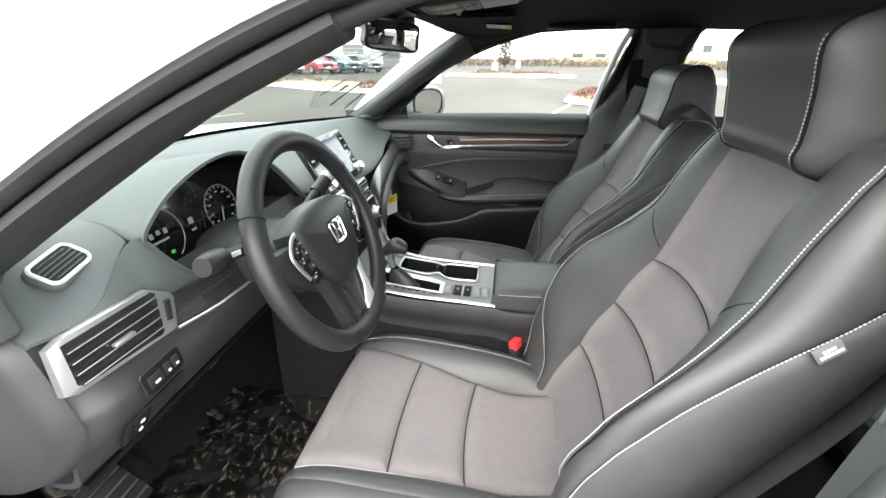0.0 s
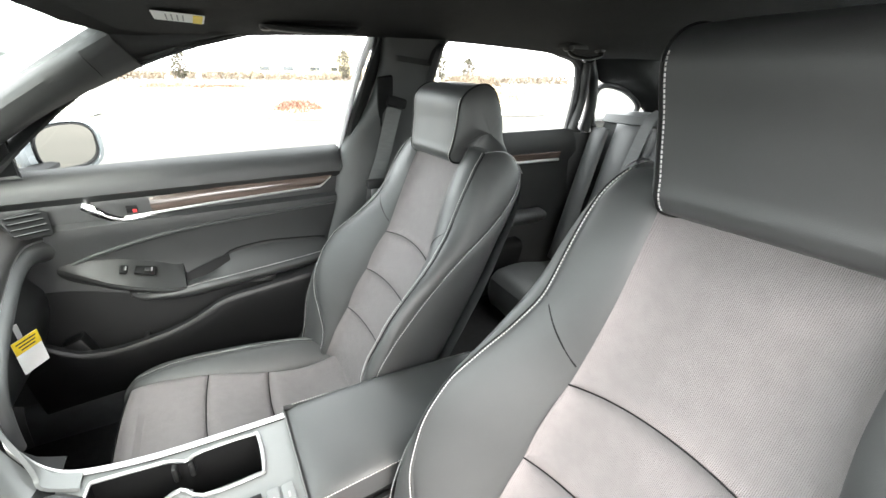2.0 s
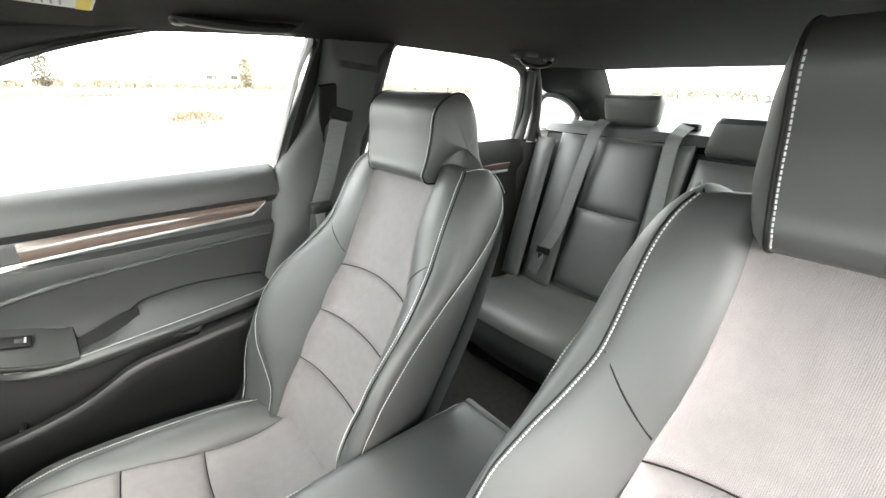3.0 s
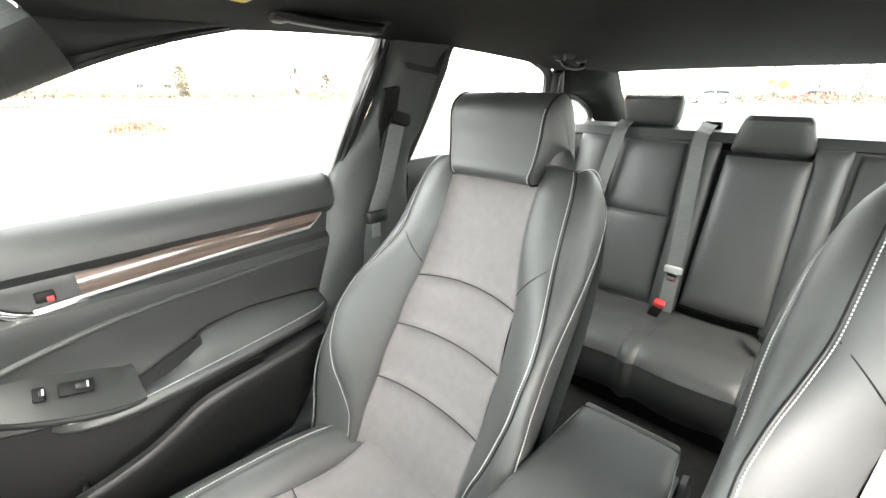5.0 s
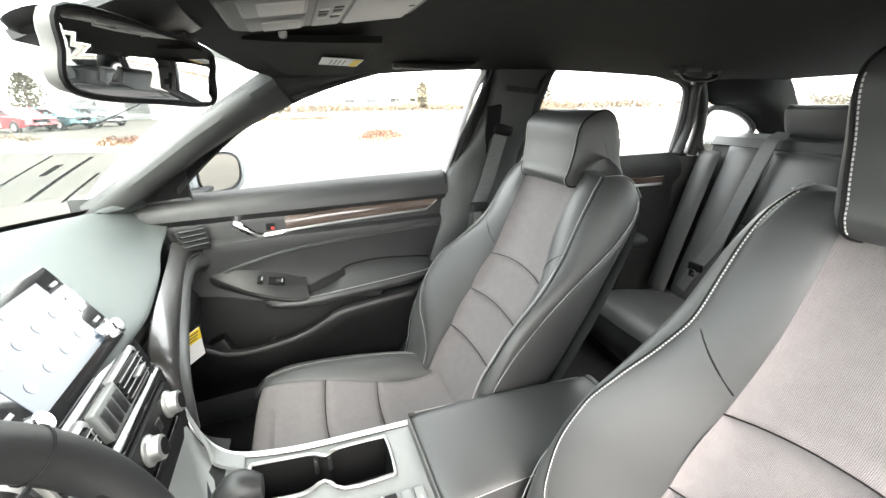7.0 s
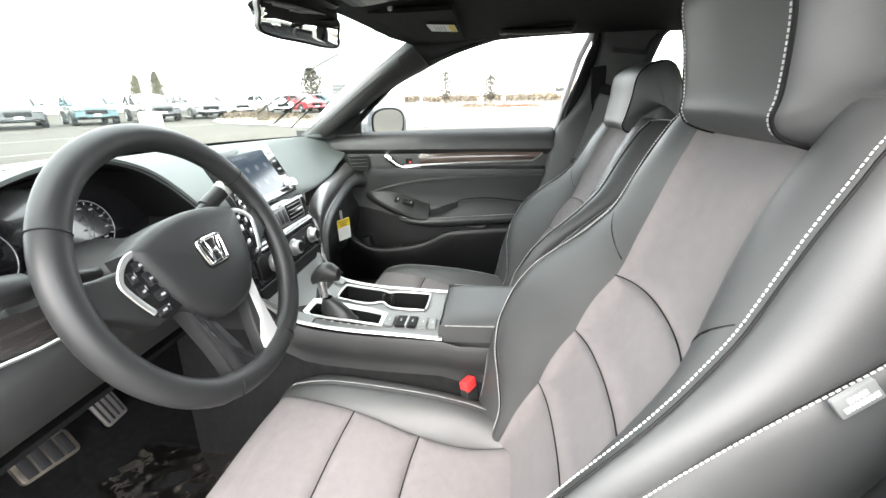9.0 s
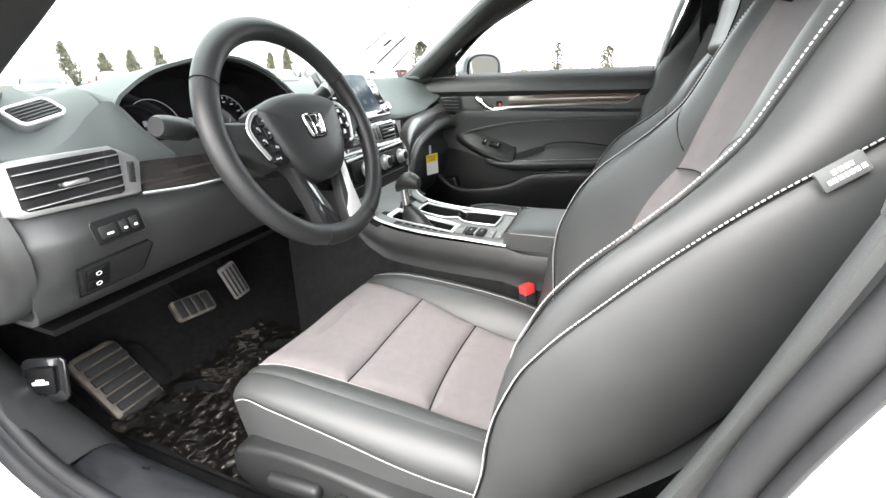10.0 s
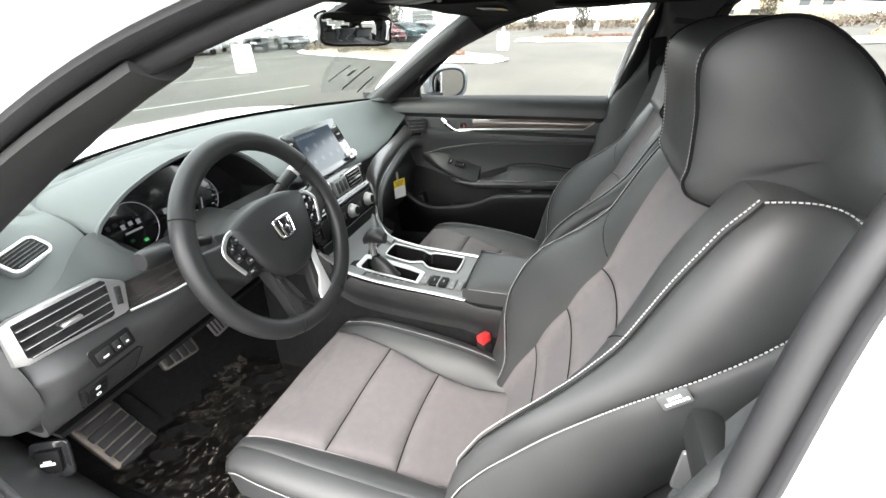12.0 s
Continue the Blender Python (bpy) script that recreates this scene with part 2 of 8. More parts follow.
def tube(pts, r, n=8, closed=False, flat=1.0, up=None, bm=None, taper=None):
    """A round or oval rod along points; flat squeezes it along the direction up."""
    bm = bm or bmesh.new()
    p = [Vector(q) for q in pts]
    k = len(p)
    rings = []
    side = None
    for i in range(k):
        t = (p[(i + 1) % k] - p[i - 1]) if closed else (p[min(i + 1, k - 1)] - p[max(i - 1, 0)])
        t.normalize()
        if up is not None:
            a = Vector(up)
        else:
            a = side if side is not None else (Vector((0, 0, 1)) if abs(t.z) < 0.9 else Vector((1, 0, 0)))
        a = (a - t * a.dot(t)).normalized()
        side = a
        b = t.cross(a)
        rr = r * (taper(i / (k - 1)) if taper else 1)
        rings.append([p[i] + a * rr * flat * math.cos(2 * math.pi * j / n) + b * rr * math.sin(2 * math.pi * j / n) for j in range(n)])
    vs = skin(bm, rings, close_u=closed, close_v=True)
    if not closed:
        bm.faces.new(vs[0]), bm.faces.new(vs[-1][::-1])
    return bm


def stitches(pts, bm=None, length=0.0031, gap=0.0017, w=0.00085):
    """Short raised threads along a line."""
    bm = bm or bmesh.new()
    p = [Vector(q) for q in pts]
    acc = [0.0]
    for a, b in zip(p, p[1:]):
        acc.append(acc[-1] + (b - a).length)

    def at(d):
        i = max(j for j in range(len(acc) - 1) if acc[j] <= d or j == 0)
        t = (d - acc[i]) / max(1e-9, acc[i + 1] - acc[i])
        return p[i].lerp(p[i + 1], min(1, t))
    d = 0.0
    while d + length < acc[-1]:
        a, b = at(d), at(d + length)
        tube([a, a.lerp(b, 0.5), b], w, 5, bm=bm)
        d += length + gap
    return bm


def box(c, size, bevel=0.004, m=None, seg=2, bm=None):
    """A rounded block at c."""
    b2 = bmesh.new()
    bmesh.ops.create_cube(b2, size=1)
    bmesh.ops.scale(b2, vec=size, verts=b2.verts)
    if bevel:
        bmesh.ops.bevel(b2, geom=list(b2.edges), offset=min(bevel, 0.45 * min(size)), segments=seg, affect="EDGES", profile=0.5)
    if m is not None:
        b2.transform(m)
    b2.transform(Matrix.Translation(c))
    return merge(bm, b2) if bm else b2


def merge(bm, other):
    me = bpy.data.meshes.new("tmp")
    other.to_mesh(me)
    bm.from_mesh(me)
    bpy.data.meshes.remove(me)
    other.free()
    return bm


def plate(outline, frame, depth, bevel=0.003, seg=2):
    """An outline of (a, b) pairs extruded by depth in the pose frame (a: x, b: y, depth towards +z)."""
    bm = bmesh.new()
    vs = [bm.verts.new((a, b, 0)) for a, b in outline]
    fc = bm.faces.new(vs)
    ext = bmesh.ops.extrude_face_region(bm, geom=[fc])
    bmesh.ops.translate(bm, vec=(0, 0, depth), verts=[v for v in ext["geom"] if isinstance(v, bmesh.types.BMVert)])
    if bevel:
        top = [e for e in bm.edges if all(v.co.z > depth * 0.5 for v in e.verts)]
        bmesh.ops.bevel(bm, geom=top, offset=bevel, segments=seg, affect="EDGES", profile=0.5)
    bmesh.ops.recalc_face_normals(bm, faces=bm.faces)
    bm.transform(frame)
    return bm


def rounded(w, h, r, n=5):
    """The outline of a rounded rectangle about 0."""
    out = []
    for cx, cy, a0 in ((w / 2 - r, h / 2 - r, 0), (-w / 2 + r, h / 2 - r, 90), (-w / 2 + r, -h / 2 + r, 180), (w / 2 - r, -h / 2 + r, 270)):
        out += [(cx + r * math.cos(radians(a0 + 90 * i / n)), cy + r * math.sin(radians(a0 + 90 * i / n))) for i in range(n + 1)]
    return out


def lathe(profile, m, n=24):
    """A turned shape: profile of (radius, height), about the z of m."""
    bm = bmesh.new()
    rows = [[(max(r, 1e-5) * math.cos(2 * math.pi * j / n), max(r, 1e-5) * math.sin(2 * math.pi * j / n), h) for j in range(n)] for r, h in profile]
    skin(bm, rows, close_v=True, flip=True)
    bmesh.ops.remove_doubles(bm, verts=bm.verts, dist=1e-4)
    bmesh.ops.recalc_face_normals(bm, faces=bm.faces)
    bm.transform(m)
    return bm


def facing(o, ax, ay):
    """A pose at o whose x runs along ax and whose y lies towards ay."""
    x = Vector(ax).normalized()
    z = x.cross(Vector(ay)).normalized()
    y = z.cross(x)
    return Matrix(((x.x, y.x, z.x, o[0]), (x.y, y.y, z.y, o[1]), (x.z, y.z, z.z, o[2]), (0, 0, 0, 1)))


def slab(rows, thick, bm=None, flip=False):
    """A sheet of points made solid: thick metres along its back."""
    bm = bm or bmesh.new()
    P = np.array([[tuple(q) for q in r] for r in rows], dtype=float)
    N = np.cross(np.gradient(P, axis=0), np.gradient(P, axis=1))
    N /= np.linalg.norm(N, axis=2, keepdims=True) + 1e-9
    Q = P - N * thick * (-1 if flip else 1)
    a, b = skin(bm, P.tolist(), flip=flip), skin(bm, Q.tolist(), flip=not flip)
    nu, nv = len(a), len(a[0])
    ring = [(i, 0) for i in range(nu)] + [(nu - 1, j) for j in range(1, nv)] + [(i, nv - 1) for i in range(nu - 2, -1, -1)] + [(0, j) for j in range(nv - 2, 0, -1)]
    for (i, j), (k, m) in zip(ring, ring[1:] + ring[:1]):
        q = [a[i][j], b[i][j], b[k][m], a[k][m]]
        bm.faces.new(q if not flip else q[::-1])
    return bm


def mix(a, b, t):
    return tuple(x + (y - x) * t for x, y in zip(a, b))

# ---- cabin shell ----
def both(f):
    for sd in (1, -1):
        f(sd)


def sx(sd, pts):
    return [(sd * p[0], p[1], p[2]) for p in pts]


# edge lines of one body side (x outwards), mirrored for the other
WS_EDGE = [(0.600, 0.185, 1.272), (0.655, 0.36, 1.165), (0.705, 0.53, 1.050), (0.745, 0.68, 0.955)]
WIN_TOP = [(0.752, 0.468, 0.982), (0.708, 0.297, 1.136), (0.684, 0.20, 1.192), (0.660, 0.072, 1.244), (0.645, -0.088, 1.285), (0.641, -0.26, 1.309), (0.646, -0.412, 1.309)]
REAR_TOP = [(0.640, -0.640, 1.306), (0.640, -0.78, 1.309), (0.645, -0.97, 1.300), (0.660, -1.11, 1.280), (0.690, -1.245, 1.243)]
OPENING = [(0.805, -0.24, 0.42), (0.812, -0.05, 0.385), (0.812, 0.30, 0.385), (0.812, 0.56, 0.40), (0.808, 0.69, 0.50), (0.800, 0.715, 0.66), (0.795, 0.69, 0.83), (0.785, 0.60, 0.955), (0.755, 0.462, 1.055), (0.722, 0.31, 1.148), (0.690, 0.15, 1.225), (0.668, -0.04, 1.282), (0.658, -0.24, 1.324), (0.662, -0.375, 1.328), (0.695, -0.424, 1.26), (0.752, -0.376, 1.11), (0.800, -0.345, 0.985), (0.808, -0.326, 0.90), (0.810, -0.292, 0.78), (0.808, -0.262, 0.60)]

# floor
rows = []
prof = [(-1.02, 0.24), (-0.6, 0.24), (0.2, 0.24), (0.72, 0.24), (0.84, 0.27), (0.96, 0.36), (1.06, 0.50), (1.10, 0.70), (1.10, 0.93)]
for y, z in prof:
    rows.append([(x, y, z + 0.006 * noise.noise((x * 5, y * 5, 0))) for x in np.linspace(-0.74, 0.74, 25)])
floor = part("floor", slab(rows, 0.02), M_CARPET)
tagged(floor, "black carpeted cabin floor and toe board", "floor", kind="structure")


def head_z(x, y):
    zc = curve((-1.56, 1.278), (-1.0, 1.335), (-0.5, 1.350), (0.0, 1.335), (0.27, 1.305))(y)
    edge = 0.045 if y > -1.2 else 0.045 * max(0.15, 1 - (-1.2 - y) / 0.4)
    return zc - edge * abs(x / 0.65) ** 3


# ceiling: headliner, closed above by the roof skin
def roof_edge(y):
    return curve((-1.56, 0.560), (-1.25, 0.66), (-0.95, 0.650), (-0.6, 0.645), (-0.2, 0.645), (0.0, 0.655), (0.10, 0.655), (0.19, 0.610), (0.27, 0.45))(y)


rows = []
for y in np.linspace(-1.56, 0.27, 40):
    xe = roof_edge(y)
    rows.append([(xe * t, y, head_z(xe * t, y)) for t in np.linspace(-1, 1, 31)])
for k in (0, 1):
    rows[-1 - k] = [(x, y - 0.075 * (abs(x) / 0.6) ** 2 * (1 - k * 0.5), z) for x, y, z in rows[-1 - k]]
ceiling = part("ceiling", slab(rows, 0.012, flip=True), M_HEADLINER)
tagged(ceiling, "black knitted headliner over the cabin", "headliner", kind="structure")
rows = [[(xe * t, y, head_z(xe * t, y) + 0.05 - 0.02 * abs(t) ** 4) for t in np.linspace(-1, 1, 21)] for y, xe in ((y, roof_edge(y) + 0.06) for y in np.linspace(-1.6, 0.29, 20))]
tagged(part("roof_skin", slab(rows, 0.01, flip=True), M_WHITE), "white painted car roof", "roof", kind="structure")


# roof rails: the headliner turned down to the door openings
def roof_rail(sd):
    a = spline(sx(sd, [(x - 0.010, y, z + 0.002) for x, y, z in [(0.697, 0.185, 1.208)] + OPENING[10:14]]), 6)
    rows = []
    for q in a:
        xe = roof_edge(min(q.y, 0.19)) - 0.03
        c = Vector((sd * xe, min(q.y, 0.24), head_z(xe, min(q.y, 0.24)) - 0.002))
        m = q.lerp(c, 0.5) + Vector((-sd * 0.012, 0, -0.008))
        rows.append(spline([q + Vector((sd * 0.012, 0, 0.004)), q, m, c], 4))
    tagged(part("roof_rail", slab(rows, 0.006, flip=sd < 0), M_PILLAR), "black headliner turned down along the roof edge", "headliner", "roof rails", kind="structure")


both(roof_rail)


# pillars and side trims
M_APILLAR = surf("grey_windscreen_pillar_cloth", (0.034, 0.0345, 0.034), 0.72, 0, 1300, 0.5, 0.10, 30, spec=0.3, bdist=0.0008)
M_TRIM = surf("grey_pillar_plastic", (0.046, 0.048, 0.0475), 0.5, 0, 900, -0.3, 0.10, 12, bdist=0.0004)


def a_pillar(sd):
    e = thing("a_pillar_trim", (sd * 0.72, 0.5, 1.0), "black windscreen pillar trim with an oval cap", "pillar trim", "windscreen pillars")
    a, b = spline(sx(sd, WS_EDGE), 8), spline(sx(sd, [(x - 0.012, y - 0.004, z - 0.005) for x, y, z in OPENING[7:11]]), 6)
    n = 24
    rows = []
    for i in range(n + 1):
        p, q = a[int((len(a) - 1) * (1 - i / n))], b[int((len(b) - 1) * i / n)]
        mid = (p + q) / 2 + Vector((-sd * 0.030, -0.006, -0.012)) * (1 - 0.6 * (i / n) ** 4)
        rows.append([p + Vector((sd * 0.02, 0.01, 0.01)), p, p.lerp(mid, 0.35) + Vector((-sd * 0.014, 0.0, 0)), mid, q.lerp(mid, 0.35) + Vector((-sd * 0.014, 0, 0)), q, q + Vector((sd * 0.03, 0, 0.01))])
    part("trim", slab([spline(r, 3) for r in rows], 0.01, flip=sd < 0), M_APILLAR, e)
    c = Vector((sd * 0.650, 0.222, 1.216))
    fr = facing(c, (0.2 * sd, 0.62, -0.42), (-sd * 0.55, -0.3, -0.7))
    oval = [(0.020 * math.cos(t), 0.012 * math.sin(t)) for t in np.linspace(0, 2 * math.pi, 24, endpoint=False)]
    part("cap", plate(oval, fr, 0.004, 0.0015), M_APILLAR, e)
    part("cap_groove", tube([fr @ Vector((a, b, 0.001)) for a, b in oval], 0.0012, 5, True), M_DARK, e)


both(a_pillar)


def b_pillar(sd):
    e = thing("b_pillar_trim", (sd * 0.78, -0.46, 0.4), "black centre pillar trim beside the front seat", "pillar trim", "centre pillars")
    keys_f = [(0.788, -0.120, 0.38), (0.786, -0.200, 0.55), (0.792, -0.268, 0.75), (0.792, -0.326, 0.975), (0.735, -0.408, 1.11), (0.680, -0.436, 1.24), (0.648, -0.425, 1.318)]
    keys_r = [(0.790, -0.60, 0.38), (0.788, -0.592, 0.55), (0.785, -0.585, 0.75), (0.775, -0.578, 0.99), (0.725, -0.592, 1.10), (0.672, -0.612, 1.22), (0.640, -0.635, 1.308)]
    a, b = spline(sx(sd, keys_f), 6), spline(sx(sd, keys_r), 6)
    rows = []
    for p, q in zip(a, b):
        off = 0.035 if p.z < 1.25 else 0.015
        m1 = p.lerp(q, 0.25) + Vector((-sd * off, 0, 0))
        m2 = p.lerp(q, 0.75) + Vector((-sd * off, 0, 0))
        rows.append(spline([p + Vector((sd * 0.010, -0.0, 0)), p, p.lerp(q, 0.06) + Vector((-sd * 0.02, 0, 0)), m1, m2, q.lerp(p, 0.05) + Vector((-sd * 0.02, 0, 0)), q, q + Vector((sd * 0.05, 0, 0))], 3))
    part("trim", slab(rows, 0.008, flip=sd > 0), M_TRIM, e)
    part("upper_slot", box((sd * 0.700, -0.452, 1.118), (0.014, 0.050, 0.175), 0.007, pose(0, 0, 0, -9, -sd * 26, 0).to_3x3().to_4x4()), M_DARK, e, "dark belt height slot")


both(b_pillar)


def c_pillar(sd):
    e = thing("rear_pillar_trim", (sd * 0.66, -1.5, 1.0), "black rear pillar trim with a small fixed quarter glass", "pillar trim", "rear pillars")
    front = spline(sx(sd, [(0.668, -1.25, 1.262), (0.692, -1.37, 1.185), (0.690, -1.45, 1.176), (0.682, -1.54, 1.146), (0.670, -1.61, 1.090), (0.660, -1.66, 1.045)]), 6)
    back = spline(sx(sd, [(0.575, -1.585, 1.292), (0.570, -1.63, 1.235), (0.565, -1.66, 1.185), (0.555, -1.69, 1.14), (0.548, -1.71, 1.10), (0.55, -1.75, 1.04)]), 6)
    part("upper_trim", slab([[a.lerp(b, t) + Vector((-sd * 0.025 * math.sin(math.pi * t), 0.015 * math.sin(math.pi * t), 0)) for t in np.linspace(0, 1, 9)] for a, b in zip(front, back)], 0.01, flip=sd < 0), M_HEADLINER, e)
    up, lo = spline(sx(sd, [(0.752, -1.29, 0.985), (0.715, -1.38, 0.985), (0.700, -1.48, 1.005), (0.680, -1.60, 1.055), (0.62, -1.72, 1.09)]), 6), spline(sx(sd, [(0.760, -1.27, 0.50), (0.73, -1.36, 0.55), (0.71, -1.48, 0.6), (0.68, -1.6, 0.8), (0.62, -1.74, 1.0)]), 6)
    part("lower_trim", slab([[a.lerp(b, t) for t in np.linspace(0, 1, 5)] for a, b in zip(up, lo)], 0.01, flip=sd < 0), M_PLASTIC, e)
    post = spline(sx(sd, [(0.735, -1.29, 1.00), (0.715, -1.30, 1.12), (0.68, -1.265, 1.255)]), 6)
    part("divider_post", tube(post, 0.026, 10, flat=0.6, up=(0, 1, 0)), M_PLASTIC, e)
    part("rear_post", tube(spline(sx(sd, [(0.725, -1.355, 0.99), (0.712, -1.36, 1.09), (0.70, -1.335, 1.19), (0.67, -1.27, 1.262)]), 6), 0.022, 10), M_PLASTIC, e)
    g = [tuple(q) for q in spline([(0.712, -1.368, 1.063), (0.708, -1.370, 1.145), (0.700, -1.42, 1.170), (0.690, -1.53, 1.146), (0.675, -1.60, 1.092), (0.680, -1.58, 1.052), (0.690, -1.49, 1.012), (0.705, -1.40, 0.990)], 4, True)]
    bm = bmesh.new()
    bm.faces.new([bm.verts.new(q) for q in sx(sd, g)])
    part("glass_surround", tube(sx(sd, [(x - 0.004, y, z) for x, y, z in g]), 0.012, 8, True), M_RUBBER, e, "black rubber glass surround")
    gl = part("quarter_glass", bm, M_GLASS, e)
    gl.visible_shadow = False


both(c_pillar)

# rear shelf, bulkhead and rear window
rows = [[(x, y, 1.055 - 0.01 * (y < -1.9)) for x in np.linspace(-0.62, 0.62, 9)] for y in np.linspace(-1.50, -2.02, 9)]
tagged(part("parcel_shelf", slab(rows, 0.02), M_PAD), "dark grey parcel shelf behind the rear seat", "parcel shelf", kind="structure")
rows = [[(x, -1.56 - (1.272 - z) * 2.15, z + 0.012 * (1 - (x / 0.6) ** 2)) for x in np.linspace(-0.60, 0.60, 13)] for z in np.linspace(1.272, 1.055, 7)]
rear_glass = part("window_rear", slab(rows, 0.004), M_GLASS)
tagged(rear_glass, "sloping rear window glass", "window", kind="structure")
rows = [[(x, -1.56, z) for x in np.linspace(-0.74, 0.74, 7)] for z in np.linspace(0.24, 1.05, 5)]
tagged(part("wall_rear", slab(rows, 0.02), M_DARK), "dark bulkhead behind the rear seat", "bulkhead", kind="structure")
part_trunk = [[(x, -1.56 - 0.9 * t, 1.045 - 0.04 * t) for x in np.linspace(-0.7, 0.7, 9)] for t in np.linspace(0.5, 1, 4)]
tagged(part("rear_deck", slab(part_trunk, 0.02), M_WHITE), "white boot lid below the rear window", "boot lid", kind="structure")

# windscreen
base_y = lambda x: 1.06 - 0.38 * (abs(x) / 0.745) ** 2.2
top_y = lambda x: 0.265 - 0.08 * (abs(x) / 0.60) ** 2
rows = []
for t in np.linspace(0, 1, 13):
    r = []
    for u in np.linspace(-1, 1, 21):
        a = (0.60 * u, top_y(0.60 * u), 1.305 - 0.033 * u * u)
        b = (0.745 * u, base_y(0.745 * u), 0.952)
        p = mix(a, b, t)
        r.append((p[0], p[1] + 0.02 * math.sin(math.pi * t), p[2] + 0.015 * math.sin(math.pi * t)))
    rows.append(r)
ws = part("windscreen", slab(rows, 0.004), M_GLASS)
tagged(ws, "large raked windscreen glass", "windscreen", kind="structure")
# black band along the foot of the glass
rows = [[(0.745 * u + (0.60 - 0.745) * u * t, base_y(0.745 * u) + (top_y(0.60 * u) - base_y(0.745 * u)) * t - 0.004, 0.950 + 0.353 * t) for t in (0.0, 0.025, 0.05)] for u in np.linspace(-1, 1, 41)]
tagged(part("windscreen_band", slab(rows, 0.002), M_DARK), "black band along the windscreen foot", "windscreen band", kind="structure")

# bonnet, wings and body sides
rows = [[(0.80 * u, base_y(0.745 * u) + 0.01 + t * (2.0 - base_y(0.745 * u)), 0.945 - 0.20 * t**2.2 - 0.05 * abs(u) ** 4 + 0.012 * math.exp(-((abs(u) - 0.72) / 0.1) ** 2)) for u in np.linspace(-1, 1, 33)] for t in np.linspace(0, 1, 14)]
tagged(part("bonnet", slab(rows, 0.01), M_WHITE), "white painted bonnet beyond the windscreen", "bonnet", kind="structure")


def wing(sd):
    rows = []
    for y in np.linspace(0.76, 2.0, 14):
        f = (y - 0.76) / 1.24
        rows.append([(sd * (0.80 - 0.06 * f), y, 0.90 - 0.20 * f**2), (sd * (0.885 - 0.07 * f), y, 0.83 - 0.16 * f), (sd * (0.915 - 0.07 * f), y, 0.62), (sd * (0.90 - 0.06 * f), y, 0.30), (sd * 0.87, y, 0.12)])
    tagged(part("front_wing", slab([spline(r, 4) for r in rows], 0.01, flip=sd < 0), M_WHITE), "white painted front wing", "wing", "front wings", kind="structure")


both(wing)


def sill(sd):
    e = thing("door_sill", (sd * 0.82, 0.2, 0.2), "white rocker sill with a scuffed black step plate and rubber seal", "door sill", "door sills", "structure")
    ys = np.linspace(0.80, -0.75, 28)
    prof = [(0.815, 0.360), (0.842, 0.360), (0.875, 0.354), (0.905, 0.33), (0.915, 0.25), (0.89, 0.13)]
    bend = lambda y: max(0, (y - 0.55) / 0.25) ** 2
    part("rocker", slab([spline([(sd * x, y, z + 0.14 * bend(y) * (i < 2)) for i, (x, z) in enumerate(prof)], 3) for y in ys], 0.01, flip=sd > 0), M_WHITE, e)
    ins = [(0.70, 0.24), (0.715, 0.32), (0.735, 0.365), (0.765, 0.374), (0.805, 0.370), (0.812, 0.35)]
    yp = np.linspace(0.60, -0.50, 22)
    part("step_plate", slab([spline([(sd * x, y, z) for x, z in ins], 3) for y in yp], 0.006, flip=sd > 0), M_STEP, e, "scuffed black step plate")
    part("rear_side_trim", slab([[(sd * x, y, z) for x, z in ((0.66, 0.235), (0.735, 0.240), (0.752, 0.28), (0.782, 0.345), (0.820, 0.350))] for y in np.linspace(-0.40, -1.42, 8)], 0.006, flip=sd > 0), M_CARPET, e, "black carpeted side of the rear footwell")
    kick = [(0.70, 0.24), (0.715, 0.34), (0.745, 0.375), (0.79, 0.385), (0.81, 0.38)]
    part("kick_panel", slab([spline([(sd * x, 0.60 + 0.25 * k - 0.05 * k * (x - 0.7) / 0.1, z + (0.44 * k**1.6) * (x - 0.70) / 0.11 + 0.03 * math.sin(3.14 * k)) for x, z in kick], 3) for k in np.linspace(0.0, 1, 14)], 0.006, flip=sd < 0), M_KNEE, e, "dark grey kick panel")


both(sill)


